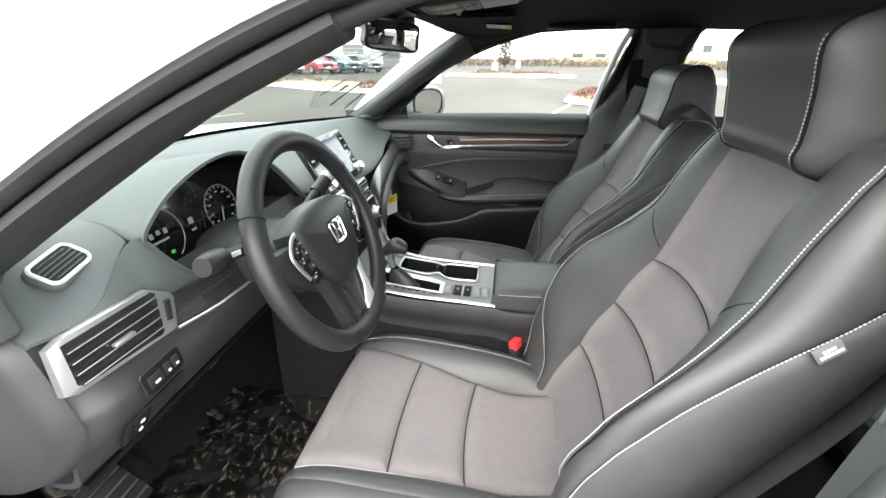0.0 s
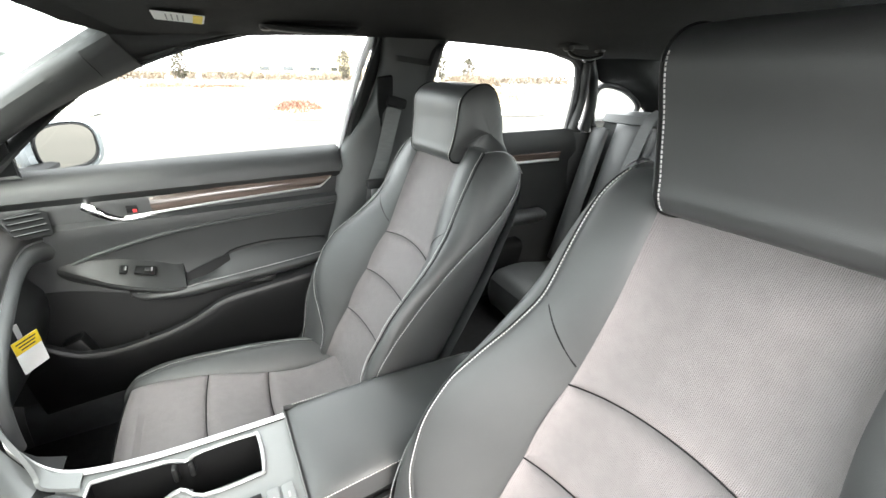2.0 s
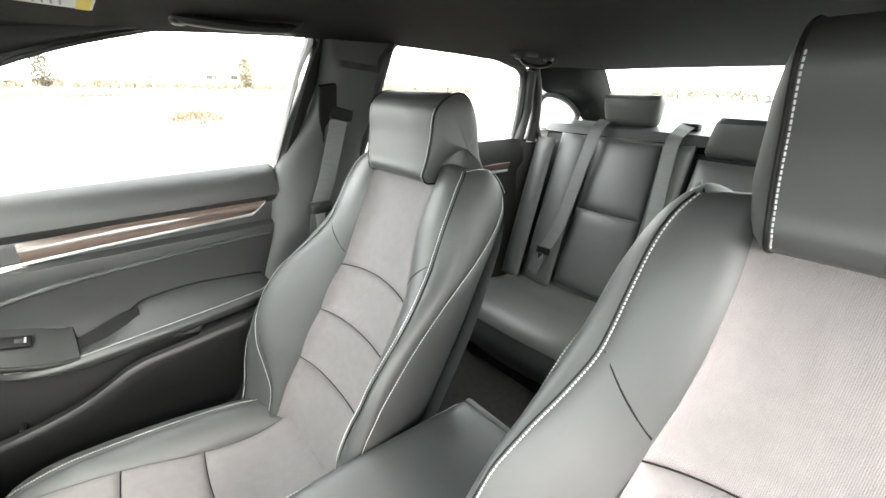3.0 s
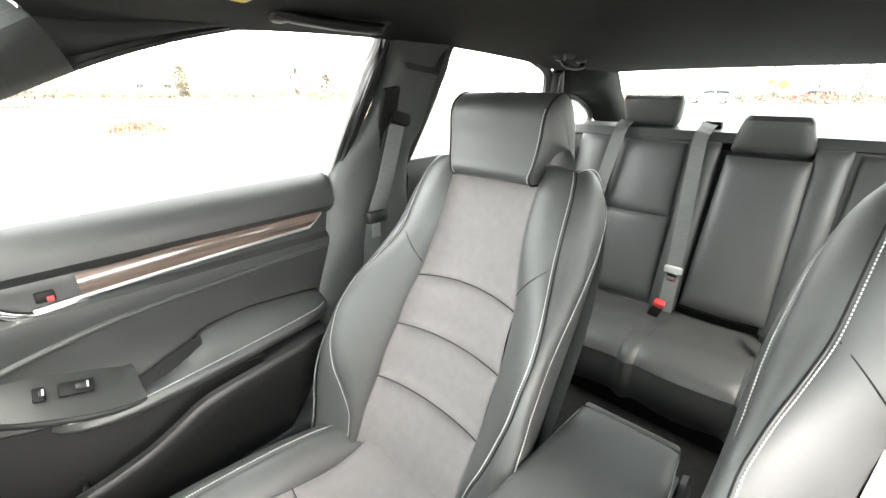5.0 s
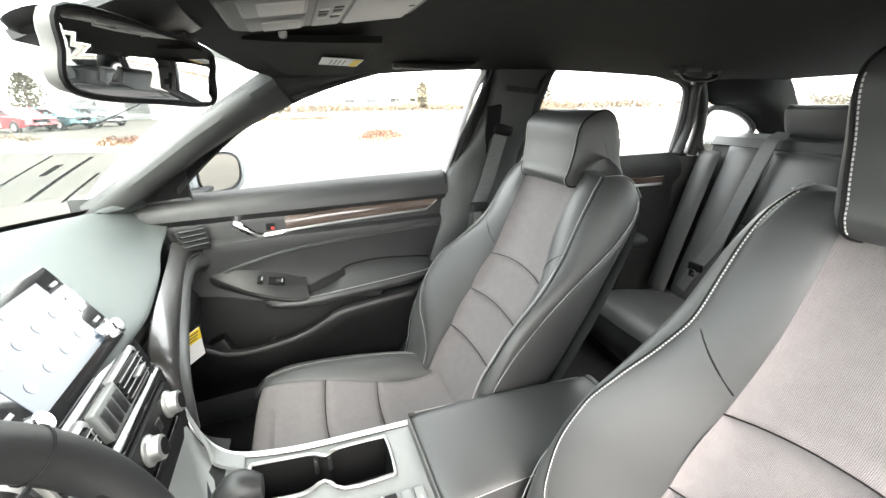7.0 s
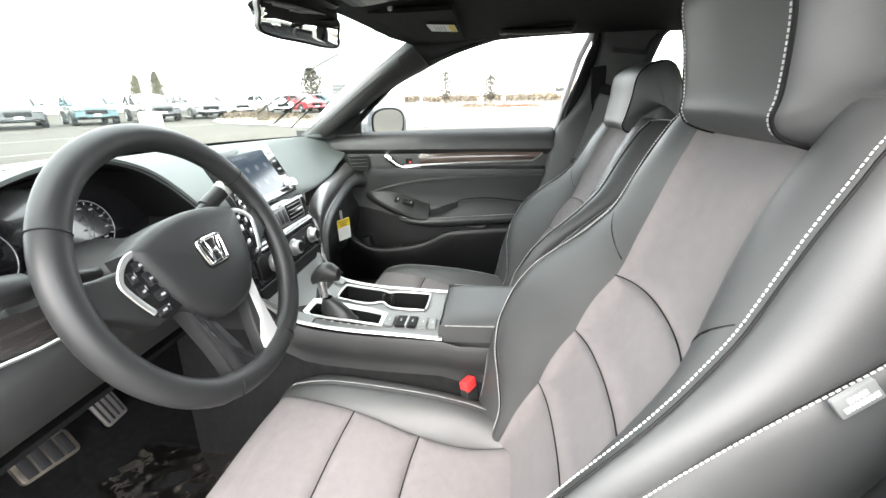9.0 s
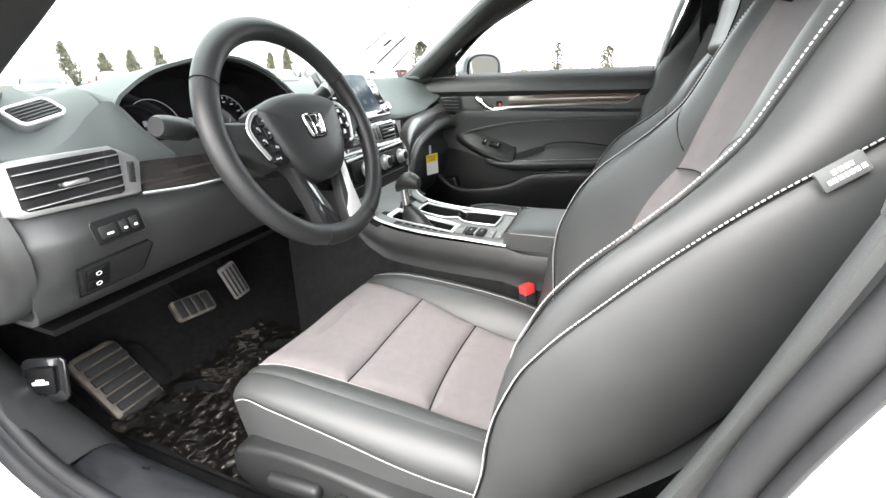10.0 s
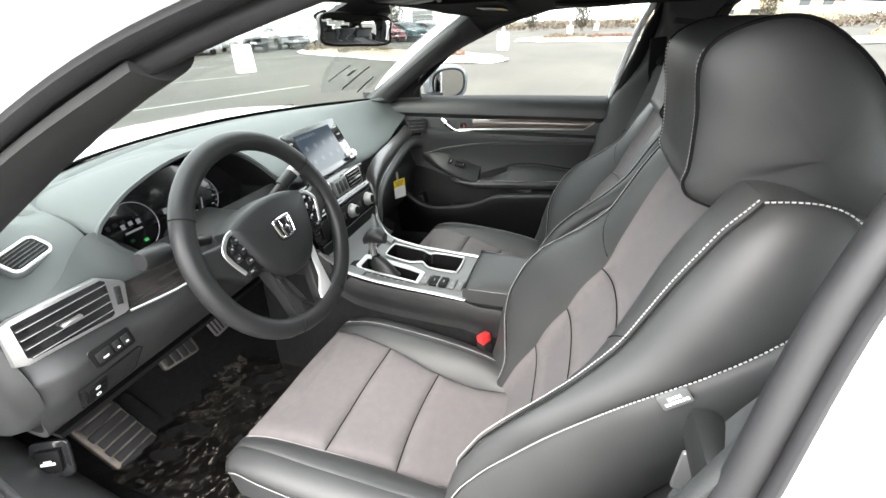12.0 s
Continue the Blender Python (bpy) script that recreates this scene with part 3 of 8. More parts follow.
def opening(sd):
    """The rubber seal round a front door opening, and the white pillar skin outside it."""
    loop = OPENING
    p = spline(sx(sd, loop), 6, True)
    e = thing("door_opening_frame", (sd * 0.81, 0.2, 0.3), "white door opening frame lined with a black rubber seal", "door frame", "front door openings", "structure")
    part("rubber_seal", tube(p, 0.011, 10, True), M_RUBBER, e, "black rubber door seal")
    c = Vector((sd * 0.74, 0.15, 0.85))
    rows, band = [], []
    for q in p:
        o = (q - c)
        o.x = 0
        o.normalize()
        k = sd * (0.55 if q.y < -0.2 else 1.0)  # the lip is slimmer along the centre pillar
        band.append([q + o * 0.004 + Vector((k * 0.004, 0, 0)), q + o * 0.006 + Vector((k * 0.014, 0, 0)), q + o * 0.004 + Vector((k * 0.026, 0, 0)), q + o * 0.012 * abs(k) + Vector((k * 0.036, 0, 0)), q + o * 0.020 * abs(k) + Vector((k * 0.032, 0, 0))])
        rows.append([q + o * 0.014 * abs(k) + Vector((k * 0.026, 0, 0)), q + o * 0.030 + Vector((sd * 0.046, 0, 0)), q + o * 0.048 + Vector((sd * 0.078, 0, 0)), q + o * 0.070 + Vector((sd * 0.094, 0, 0)), q + o * 0.12 + Vector((sd * 0.098, 0, 0))])
    bm = bmesh.new()
    skin(bm, [spline(r, 3) for r in band], close_u=True)
    part("seal_lip", bm, M_RUBBER, e, "broad black rubber seal lip")
    bm = bmesh.new()
    skin(bm, rows, close_u=True)
    part("painted_flange", bm, M_WHITE, e, "white painted door flange")


both(opening)


# plain outer panels that close the car
gear = thing("running_gear", (0, 0, -0.06), "dark tyres on silver rims under the white car", "running gear", kind="structure")


def quarter(sd):
    rows = []
    for y in np.linspace(-1.36, -2.55, 14):
        f = (-1.36 - y) / 1.19
        rows.append(spline([(sd * (0.72 - 0.10 * f), y, 1.03 - 0.02 * f), (sd * (0.86 - 0.08 * f), y, 0.96 - 0.04 * f), (sd * (0.905 - 0.09 * f), y, 0.70), (sd * (0.90 - 0.09 * f), y, 0.40), (sd * (0.86 - 0.08 * f), y, 0.14)], 4))
    tagged(part("rear_quarter", slab(rows, 0.01, flip=sd > 0), M_WHITE), "white painted rear quarter panel", "body panel", "rear quarters", kind="structure")
    for y in (1.42, -1.62):
        m = facing((sd * 0.76, y, 0.27), (0, sd, 0), (0, 0, 1))
        ty = part("tyre", lathe([(0.235, 0.115), (0.30, 0.12), (0.334, 0.10), (0.334, -0.08), (0.30, -0.10)], m, 28), M_RUBBER, gear)
        part("rim", lathe([(0.001, 0.10), (0.05, 0.10), (0.09, 0.075), (0.20, 0.09), (0.238, 0.115)], m, 20), M_SILVER, ty)


both(quarter)
for nm, y0, bulge, z1, label in (("front_bumper", 2.0, 0.12, 0.74, "white painted front bumper"), ("rear_bumper", -2.55, -0.10, 1.00, "white painted rear bumper")):
    rows = [[(x, y0 + bulge * (1 - (x / 0.83) ** 2) * math.sin(math.pi * (0.25 + 0.6 * k)), 0.14 + (z1 - 0.14) * k) for x in np.linspace(-0.81, 0.81, 15)] for k in np.linspace(0, 1, 8)]
    tagged(part(nm, slab(rows, 0.01, flip=y0 < 0), M_WHITE), label, "bumper", kind="structure")

# ---- front seats ----
def front_seat(cx, y0, z0, tilt, out, controls, low=0.0, bow=0.72):
    """A sports seat; out is +1 or -1, the side of its door."""
    ct, st = math.cos(radians(tilt)), math.sin(radians(tilt))
    side = "driver" if controls else "passenger"
    e = thing("front_seat", (cx, y0 + 0.2, 0.24), "black leatherette sports seat with grey cloth centre and white stitching", "car seat", "front seats")
    B = lambda s, w, n: (cx + w, y0 - s * st + n * ct, z0 + s * ct + n * st)
    wi = curve((0, 0.142), (0.16, 0.147), (0.30, 0.143), (0.37, 0.137), (0.43, 0.130), (0.50, 0.117), (0.56, 0.110), (0.62, 0.108), (0.70, 0.113))
    ni = curve((0, -0.008), (0.42, -0.010), (0.50, 0.004), (0.56, 0.013), (0.62, 0.019), (0.70, 0.020))
    wc = curve((0.0, 0.160), (0.05, 0.168), (0.11, 0.190), (0.16, 0.214), (0.22, 0.232), (0.28, 0.240), (0.34, 0.239), (0.40, 0.228), (0.46, 0.211), (0.52, 0.197), (0.58, 0.192), (0.64, 0.187), (0.68, 0.179), (0.705, 0.168))
    nc = curve((0.0, 0.002), (0.05, 0.012), (0.11, 0.045), (0.16, 0.075), (0.22, 0.092), (0.28, 0.094), (0.34, 0.084), (0.40, 0.061), (0.46, 0.038), (0.52, 0.025), (0.60, 0.027), (0.66, 0.024), (0.705, 0.010))
    wo = curve((0.0, 0.252), (0.06, 0.259), (0.14, 0.263), (0.22, 0.262), (0.28, 0.255), (0.36, 0.247), (0.48, 0.243), (0.55, 0.235), (0.60, 0.227), (0.66, 0.212), (0.705, 0.186))
    no = curve((-0.05, 0.022), (0.03, 0.040), (0.09, 0.060), (0.15, 0.073), (0.21, 0.077), (0.26, 0.069), (0.32, 0.051), (0.40, 0.026), (0.48, -0.004), (0.55, -0.040), (0.60, -0.062), (0.66, -0.082), (0.71, -0.092))
    wb = curve((0.0, 0.222), (0.24, 0.250), (0.40, 0.250), (0.58, 0.230), (0.66, 0.205), (0.71, 0.165))
    thin = 1.0 if controls else 0.74
    nb = curve((0.0, -0.09 * thin), (0.24, -0.120 * thin), (0.5, -0.130 * thin), (0.66, -0.125 * thin - 0.012), (0.71, -0.115 * thin - 0.016))
    swell = curve((0.60, 0.13), (0.66, 0.09), (0.705, 0.03))
    crest_s = curve((0.60, 0.0), (0.66, 0.006), (0.705, 0.020))
    seams = [-0.03, 0.158 + low, 0.290 + low, 0.415 + low, 0.690]
    arc = [0.0, 0.020 * bow, 0.024 * bow, 0.030 * bow, 0.0]
    dish = lambda s: -0.006 - 0.010 * math.sin(math.pi * min(1, max(0, (s - 0.38) / 0.4)))

    def insert(k):
        def f(u, v):
            t = 2 * u - 1
            lo, hi = seams[k] + arc[k] * (1 - t * t), seams[k + 1] + arc[k + 1] * (1 - t * t)
            s = lo + (hi - lo) * v
            n = ni(s) + dish(s) * (1 - t**4) + 0.006 * math.sin(math.pi * v) * (k < 3)
            return B(s, t * wi(s), n)
        return patch(f, 24, 18 if k < 3 else 26, 0.017 if k < 3 else 0.010, 0.010)
    for k in range(4):
        part("cloth_panel", insert(k), M_CLOTH, e)
    for k in (1, 2, 3):
        part("seam_cord", tube([B(seams[k] + arc[k] * (1 - t * t), t * wi(seams[k]), ni(seams[k]) + dish(seams[k]) * (1 - t**4) + 0.0012) for t in np.linspace(-1, 1, 24)], 0.0011, 6), M_DARK, e)
    thread = bmesh.new()
    for sd in (1, -1):
        top = 0.705

        def inner(u, v):
            s = -0.03 + (top + 0.03) * v
            a, b = (wi(s), ni(s)), (wc(s), nc(s))
            return B(s, sd * (a[0] + (b[0] - a[0]) * u), a[1] + (b[1] - a[1]) * u + 0.006 * math.sin(math.pi * u))

        def outer(u, v):
            s = -0.05 + (top + 0.05) * v
            a, b = (wc(s), nc(s)), (wo(s), no(s))
            bulge = swell(s) * math.hypot(b[0] - a[0], b[1] - a[1]) * math.sin(math.pi * u)
            return B(s + crest_s(s) * math.sin(math.pi * u), sd * (a[0] + (b[0] - a[0]) * u + bulge), a[1] + (b[1] - a[1]) * u + bulge)

        def flank(u, v):
            s = -0.05 + (top + 0.05) * v
            a, b = (wo(s), no(s)), (wb(s), nb(s))
            return B(s, sd * (a[0] + (b[0] - 0.030 - a[0]) * u + 0.020 * thin**3 * math.sin(math.pi * u)), a[1] + (b[1] - a[1]) * u)
        part("inner_bolster", patch(inner, 10, 34, 0.006, 0.009, flip=sd > 0), M_LEATHER, e)
        part("outer_bolster", patch(outer, 14, 34, 0.007, 0.009, flip=sd > 0), M_LEATHER, e)
        part("side_panel", patch(flank, 10, 34, 0.004, 0.008, flip=sd > 0), M_LEATHER, e)
        for w, n, off, cut, a0, a1 in ((wc, nc, -0.002, 0.003, -0.02, 0.702), (wo, no, 0.006, 0.001, -0.03, 0.695)):
            stitches([B(s, sd * (w(s) + off), n(s) + 0.0065) for s in np.linspace(a0, a1, 60)], thread)
            part("seam_groove", tube([B(s, sd * (w(s) + cut), n(s) + 0.0035) for s in np.linspace(a0, a1, 50)], 0.0013, 6), M_DARK, e)
        over = []
        for k in np.linspace(0, 1, 16):
            over.append(B(0.7035 + (crest_s(0.705) + 0.004) * math.sin(math.pi * k), sd * (wc(0.70) + (wo(0.70) - wc(0.70)) * k + 0.006), nc(0.70) + 0.005 * (1 - k) + (no(0.70) - nc(0.70)) * k))
        stitches(over, thread)
        cross = []
        for t in np.linspace(0.04, 0.96, 12):
            q = 0.446 + 0.072 * t
            p = Vector(inner(t, (q + 0.03) / (top + 0.03)))
            k = 0.0058 * math.sin(math.pi * t) ** 0.4
            cross.append(p + (Vector(B(0, -sd * 0.42, 0.90)) - Vector(B(0, 0, 0))) * k)
        part("bolster_seam", tube(cross, 0.0013, 5), M_DARK, e)

    def rear(u, v):
        s = -0.05 + 0.755 * v
        t = 2 * u - 1
        return B(s, t * wb(s), nb(s) - 0.03 * (1 - t**4))
    part("back_shell", patch(rear, 16, 16, 0.004, 0.01, flip=True), M_LEATHER, e)

    def rim(t):
        """The top edge of the seat back from one outer seam to the other, as (s, w, n)."""
        a, sg = abs(t), 1 if t > 0 else -1
        p, q, r = (wi(0.705), ni(0.705)), (wc(0.705), nc(0.705)), (wo(0.705), no(0.705))
        if a < 0.5:
            k = a / 0.5
            return 0.690 + 0.015 * k**3, sg * k * p[0], p[1] - 0.014 * (1 - k**4)
        if a < 0.72:
            k = (a - 0.5) / 0.22
            return 0.705, sg * (p[0] + (q[0] - p[0]) * k), p[1] + (q[1] - p[1]) * k + 0.006 * math.sin(math.pi * k)
        k = (a - 0.72) / 0.28
        b = swell(0.705) * math.hypot(r[0] - q[0], r[1] - q[1]) * math.sin(math.pi * k)
        return 0.705 + crest_s(0.705) * math.sin(math.pi * k), sg * (q[0] + (r[0] - q[0]) * k + b), q[1] + (r[1] - q[1]) * k + b

    def crown(u, v):
        t = 2 * u - 1
        a = rim(t)
        b = (0.700, t * 0.150, nb(0.705) - 0.02 * (1 - t**4))
        m = ((a[0] + b[0]) / 2 + 0.034 * (1 - abs(t) ** 3) + 0.004, (a[1] + b[1]) / 2, (a[2] + b[2]) / 2)
        return B(*((1 - v) ** 2 * p + 2 * v * (1 - v) * q + v * v * r for p, q, r in zip(a, m, b)))
    part("shoulder_cap", patch(crown, 40, 12, 0.004, 0.008, flip=True), M_LEATHER, e)

    # headrest
    part_headrest(e, B, thread, 0.012 if controls else 0.0, 0.026 if controls else 0.0, 1.0 if controls else 0.74)

    # cushion
    C = lambda w, y, z: (cx + w, y0 + y, z0 + z)
    zi = curve((-0.02, -0.010), (0.06, -0.022), (0.16, -0.006), (0.30, 0.024), (0.42, 0.034), (0.475, 0.024), (0.50, -0.01))
    ci = curve((0.0, 0.132), (0.16, 0.140), (0.30, 0.163), (0.42, 0.180), (0.50, 0.190))
    cuts = [-0.06, 0.158, 0.302, 0.488]
    rising = lambda y: (0.020 if controls else 0.0) * min(1.0, max(0.0, (y - 0.10) / 0.30)) ** 1.3
    tilted = lambda t, y: rising(y) * max(0.0, t * out) ** 2
    for k in range(3):
        def f(u, v, k=k):
            t = 2 * u - 1
            bow = 0.012 * (1 - t * t)
            lo = cuts[k] + (bow if k else 0)
            hi = cuts[k + 1] + (bow if k < 2 else -0.012 * t * t)
            y = lo + (hi - lo) * v
            return C(t * ci(y), y, zi(y) + tilted(t, y) - 0.012 * (1 - t * t) * (y < 0.45))
        part("cushion_panel", patch(f, 22, 20, 0.014, 0.009), M_CLOTH, e)

    def tail(u, v):
        t = 2 * u - 1
        y = -0.10 + (0.122 + 0.050 * abs(t) ** 3) * v
        return C(t * (ci(y) - 0.001), y, zi(y) - 0.012 * (1 - t * t) + 0.003)
    part("cushion_tail", patch(tail, 20, 10, 0.006, 0.012), M_LEATHER, e)
    for k in (1, 2):
        part("seam_cord", tube([C(t * ci(cuts[k]), cuts[k] + 0.012 * (1 - t * t), zi(cuts[k] + 0.012 * (1 - t * t)) + tilted(t, cuts[k]) - 0.012 * (1 - t * t) + 0.002) for t in np.linspace(-1, 1, 24)], 0.0013, 6), M_DARK, e)
    for sd in (1, -1):
        crest = curve((-0.02, 0.010), (0.08, 0.034), (0.22, 0.046), (0.36, 0.050), (0.46, 0.036), (0.50, 0.0))
        cw = curve((-0.02, 0.190), (0.2, 0.208), (0.38, 0.216), (0.50, 0.212))
        ow = curve((-0.02, 0.238), (0.2, 0.258), (0.38, 0.262), (0.46, 0.252), (0.50, 0.235))
        oz = curve((-0.02, -0.028), (0.1, -0.010), (0.3, 0.020), (0.42, 0.026), (0.50, -0.02))

        yr = -0.12
        up = rising if sd == out else (lambda y: 0.0)
        sink = lambda y: 0.055 * max(0.0, (-0.035 - y) / 0.085) ** 1.4 - up(y)

        def inn(u, v):
            y = yr + (0.498 - yr) * v
            return C(sd * (ci(y) + (cw(y) - ci(y)) * u), y, zi(y) + (crest(y) - zi(y)) * math.sin(u * math.pi / 2) - sink(y))

        def outr(u, v):
            y = yr + (0.498 - yr) * v
            return C(sd * (cw(y) + (ow(y) - cw(y)) * math.sin(u * math.pi / 2)), y, crest(y) + (oz(y) - crest(y)) * (1 - math.cos(u * math.pi / 2)) - sink(y))

        def skirt(u, v):
            y = yr + (0.498 - yr) * v
            return C(sd * (ow(y) - 0.010 * u), y, (oz(y) + up(y)) * (1 - u) - 0.115 * u)
        part("cushion_bolster", patch(inn, 12, 26, 0.004, 0.008, flip=sd < 0), M_LEATHER, e)
        part("cushion_edge", patch(outr, 10, 26, 0.004, 0.008, flip=sd < 0), M_LEATHER, e)
        part("cushion_skirt", patch(skirt, 8, 26, 0.003, 0.008, flip=sd < 0), M_LEATHER, e)
        stitches([C(sd * (ci(y) + 0.005), y, zi(y) + up(y) + 0.008) for y in np.linspace(0.0, 0.47, 40)] if sd == out and controls else [C(sd * (cw(y) + 0.004), y, crest(y) + 0.005) for y in np.linspace(-0.01, 0.47, 40)], thread)
        stitches([C(sd * (ow(y) + 0.005), y, oz(y) + up(y) + 0.002) for y in np.linspace(-0.01, 0.47, 40)], thread)

    def nose(u, v):
        t = 2 * u - 1
        w = t * (0.245 - 0.01 * v)
        zt = curve((0, 0.018), (0.72, 0.012), (0.88, 0.004), (1, -0.015))(abs(t)) + tilted(t, 0.49)
        return C(w, 0.492 + 0.014 * math.sin(math.pi * v) - 0.05 * v * v - 0.03 * abs(t) ** 5, zt + (-0.125 - zt) * v)
    part("cushion_front", patch(nose, 20, 10, 0.004, 0.008, flip=True), M_LEATHER, e)
    part("stitching", thread, M_THREAD, e, "white contrast stitching")

    # base, rails and side trim
    part("seat_frame", box(C(0, 0.20, -0.145), (0.44, 0.46, 0.09), 0.02), M_DARK, e, "dark metal seat frame")
    for w in (-0.19, 0.19):
        part("floor_rail", box((cx + w, y0 + 0.16, 0.262), (0.045, 0.56, 0.035), 0.006), M_DARK, e, "dark steel floor rail")
    for sd in (1, -1):
        o = sd * 0.262
        prof = [(-0.13, -0.02), (-0.09, -0.055), (0.02, -0.062), (0.10, -0.050), (0.28, -0.032), (0.42, -0.040), (0.475, -0.075), (0.455, -0.145), (0.30, -0.165), (0.06, -0.150), (-0.06, -0.12)]
        fr = facing(C(o - sd * 0.012, 0, 0), (0, 1, 0), (0, 0, 1))
        if sd < 0:
            fr = fr @ Matrix.Diagonal((1, 1, -1, 1))
        trim = part("side_trim", plate([(q.x, q.y) for q in spline([(a, b, 0) for a, b in prof], 4, True)], fr, 0.034, 0.010, 3), M_PLASTIC, e)
        if sd == out and controls:
            b = box(C(o + sd * 0.028, 0.335, -0.078), (0.022, 0.105, 0.026), 0.009, pose(0, 0, 0, -6, 0, 0), 3)
            part("slide_switch", b, M_PLASTIC, trim)
            part("recline_switch", box(C(o + sd * 0.030, 0.243, -0.085), (0.024, 0.022, 0.046), 0.009, None, 3), M_PLASTIC, trim)
            m = facing(C(o + sd * 0.020, 0.155, -0.098), (0, 1, 0), (0, 0, 1)) @ Matrix.Diagonal((1, 1, sd * 1.0, 1))
            part("lumbar_dial", lathe([(0, 0.012), (0.016, 0.012), (0.022, 0.008), (0.024, 0.0)], m, 20), M_PLASTIC, trim)
            cross = box((0, 0, 0.0125), (0.030, 0.006, 0.003), 0.001)
            merge(cross, box((0, 0, 0.0125), (0.006, 0.030, 0.003), 0.001))
            cross.transform(m)
            part("dial_cross", cross, M_DARK, trim)
    if controls:
        s = 0.515
        c = Vector(B(s, out * (wo(s) + 0.010), no(s) + 0.000))
        d = Vector(B(s + 0.05, out * (wo(s + 0.05) + 0.009), no(s + 0.05) + 0.000)) - c
        fr = facing(c, d, (0, -ct, -st))
        if (fr.to_3x3() @ Vector((0, 0, 1))).x * out < 0:
            fr = fr @ Matrix.Rotation(math.pi, 4, "X")
        tag = part("airbag_tag", plate(rounded(0.031, 0.0170, 0.002), fr, 0.004, 0.001), M_GREY, e, "small grey woven label with white print")
        bars = bmesh.new()
        for k, (a, w) in enumerate(((0.0032, 0.014), (-0.0024, 0.024))):
            x = -w / 2
            while x < w / 2:
                l = random.uniform(0.0024, 0.0046)
                merge(bars, box((x + l / 2, a, 0.0042), (l * 0.72, 0.0036, 0.0010), 0))
                x += l
        bars.transform(fr)
        tagged(part("print_mark", bars, M_PRINT, tag), kind="stuff")
    return e


def part_headrest(e, B, thread, fwd0, lean, deep):
    """The headrest on a seat back: a wrapped strip between two domed side panels, in the seat back's own frame."""
    f0, f1 = 0.050 + fwd0 - 0.05 * (1 - deep), 0.094 + fwd0 + lean
    keys = [(f0 - 0.030, 0.660), (f0 - 0.006, 0.668), (f0 + 0.004, 0.690), (f0 + (f1 - f0) * 0.45, 0.735), (f1 - 0.006, 0.784), (f1 - 0.026, 0.822), (f1 - 0.070, 0.842), (f1 - 0.140, 0.828), (f1 - 0.200, 0.792), (-0.166 + lean * 0.3, 0.762), (-0.156, 0.730), (-0.115, 0.700), (-0.03, 0.672)]
    droop = lambda q: 0.0 if deep == 1.0 else 0.030 * min(1.0, max(0.0, -q.x / 0.12)) * min(1.0, max(0.0, (q.y - 0.715) / 0.04))
    prof = [(f1 + (q.x - f1) * deep, q.y - droop(q)) for q in spline([(a, b, 0) for a, b in keys], 6, True)]
    prof.append(prof[0])
    wide = 0.098 if deep == 1.0 else 0.103
    ws = lambda h: wide + 0.013 * min(1.0, max(0, (h - 0.66) / 0.16)) - (0.003 if deep == 1.0 else 0.006) * min(1.0, max(0, (0.722 - h) / 0.055)) ** 2
    last = len(prof) - 1
    at = lambda v: prof[min(last, int(round(v * last)))]

    def strip(u, v):
        n, h = at(v)
        t = 2 * u - 1
        return B(h, t * ws(h), n + 0.004 * (1 - t * t) * (n > 0))
    bm = bmesh.new()
    rows = [[strip(u, v / last) for u in np.linspace(0, 1, 13)] for v in range(last + 1)]
    skin(bm, rows[:-1], close_u=True, flip=True)
    bmesh.ops.recalc_face_normals(bm, faces=bm.faces)
    part("headrest_wrap", bm, M_LEATHER, e)
    cn, ch = (min(p[0] for p in prof) + max(p[0] for p in prof)) / 2, 0.752
    for sd in (-1, 1):
        rows = []
        for k, out in ((1.0, -0.0025), (0.985, 0.0035), (0.95, 0.0085), (0.88, 0.0145), (0.75, 0.021), (0.55, 0.027), (0.30, 0.030), (0.02, 0.031)):
            rows.append([B(ch + (h - ch) * k, sd * (ws(h) + out * (1 - 0.40 * min(1.0, max(0, (h - 0.69) / 0.12))) * (1.0 if deep == 1.0 else 1 - 0.6 * min(1.0, max(0, (0.740 - h) / 0.06)))), cn + (n - cn) * k) for n, h in prof[:-1]])
        bm = bmesh.new()
        vs = skin(bm, rows, close_v=True)
        bm.faces.new(vs[-1])
        bmesh.ops.recalc_face_normals(bm, faces=bm.faces)
        part("headrest_side", bm, M_LEATHER, e)
        arch = prof[2:60]
        stitches([B(ch + (h - ch) * 1.004, sd * (ws(h) - 0.003), cn + (n - cn) * 1.004 + 0.0008) for n, h in arch[:24]], thread)
        part("seam_piping", tube([B(h, sd * (ws(h) + 0.001), n) for n, h in prof[:-1]], 0.0022, 6, True), M_DARK, e)
    for w in (-0.05, 0.05):
        part("headrest_post", tube([B(0.64, w, -0.045), B(0.69, w, -0.04)], 0.007, 10), M_CHROME, e)


driver_seat = front_seat(-0.394, -0.122, 0.455, 24.5, -1, True, 0.006)
passenger_seat = front_seat(0.366, -0.147, 0.424, 29.0, 1, False, 0.002, 0.65)

# ---- dashboard ----
dash = thing("dashboard", (0, 0.8, 0.6), "black soft-skin dashboard with silver trim and glossy inlays", "dashboard")
hood_arch = spline([(-0.530, 0.500, 0.872), (-0.552, 0.506, 0.900), (-0.580, 0.514, 0.937), (-0.586, 0.518, 0.955), (-0.562, 0.523, 0.974), (-0.50, 0.530, 1.003), (-0.40, 0.540, 1.024), (-0.310, 0.540, 1.026), (-0.235, 0.535, 1.000), (-0.185, 0.525, 0.960), (-0.150, 0.512, 0.915), (-0.128, 0.500, 0.880)], 5)


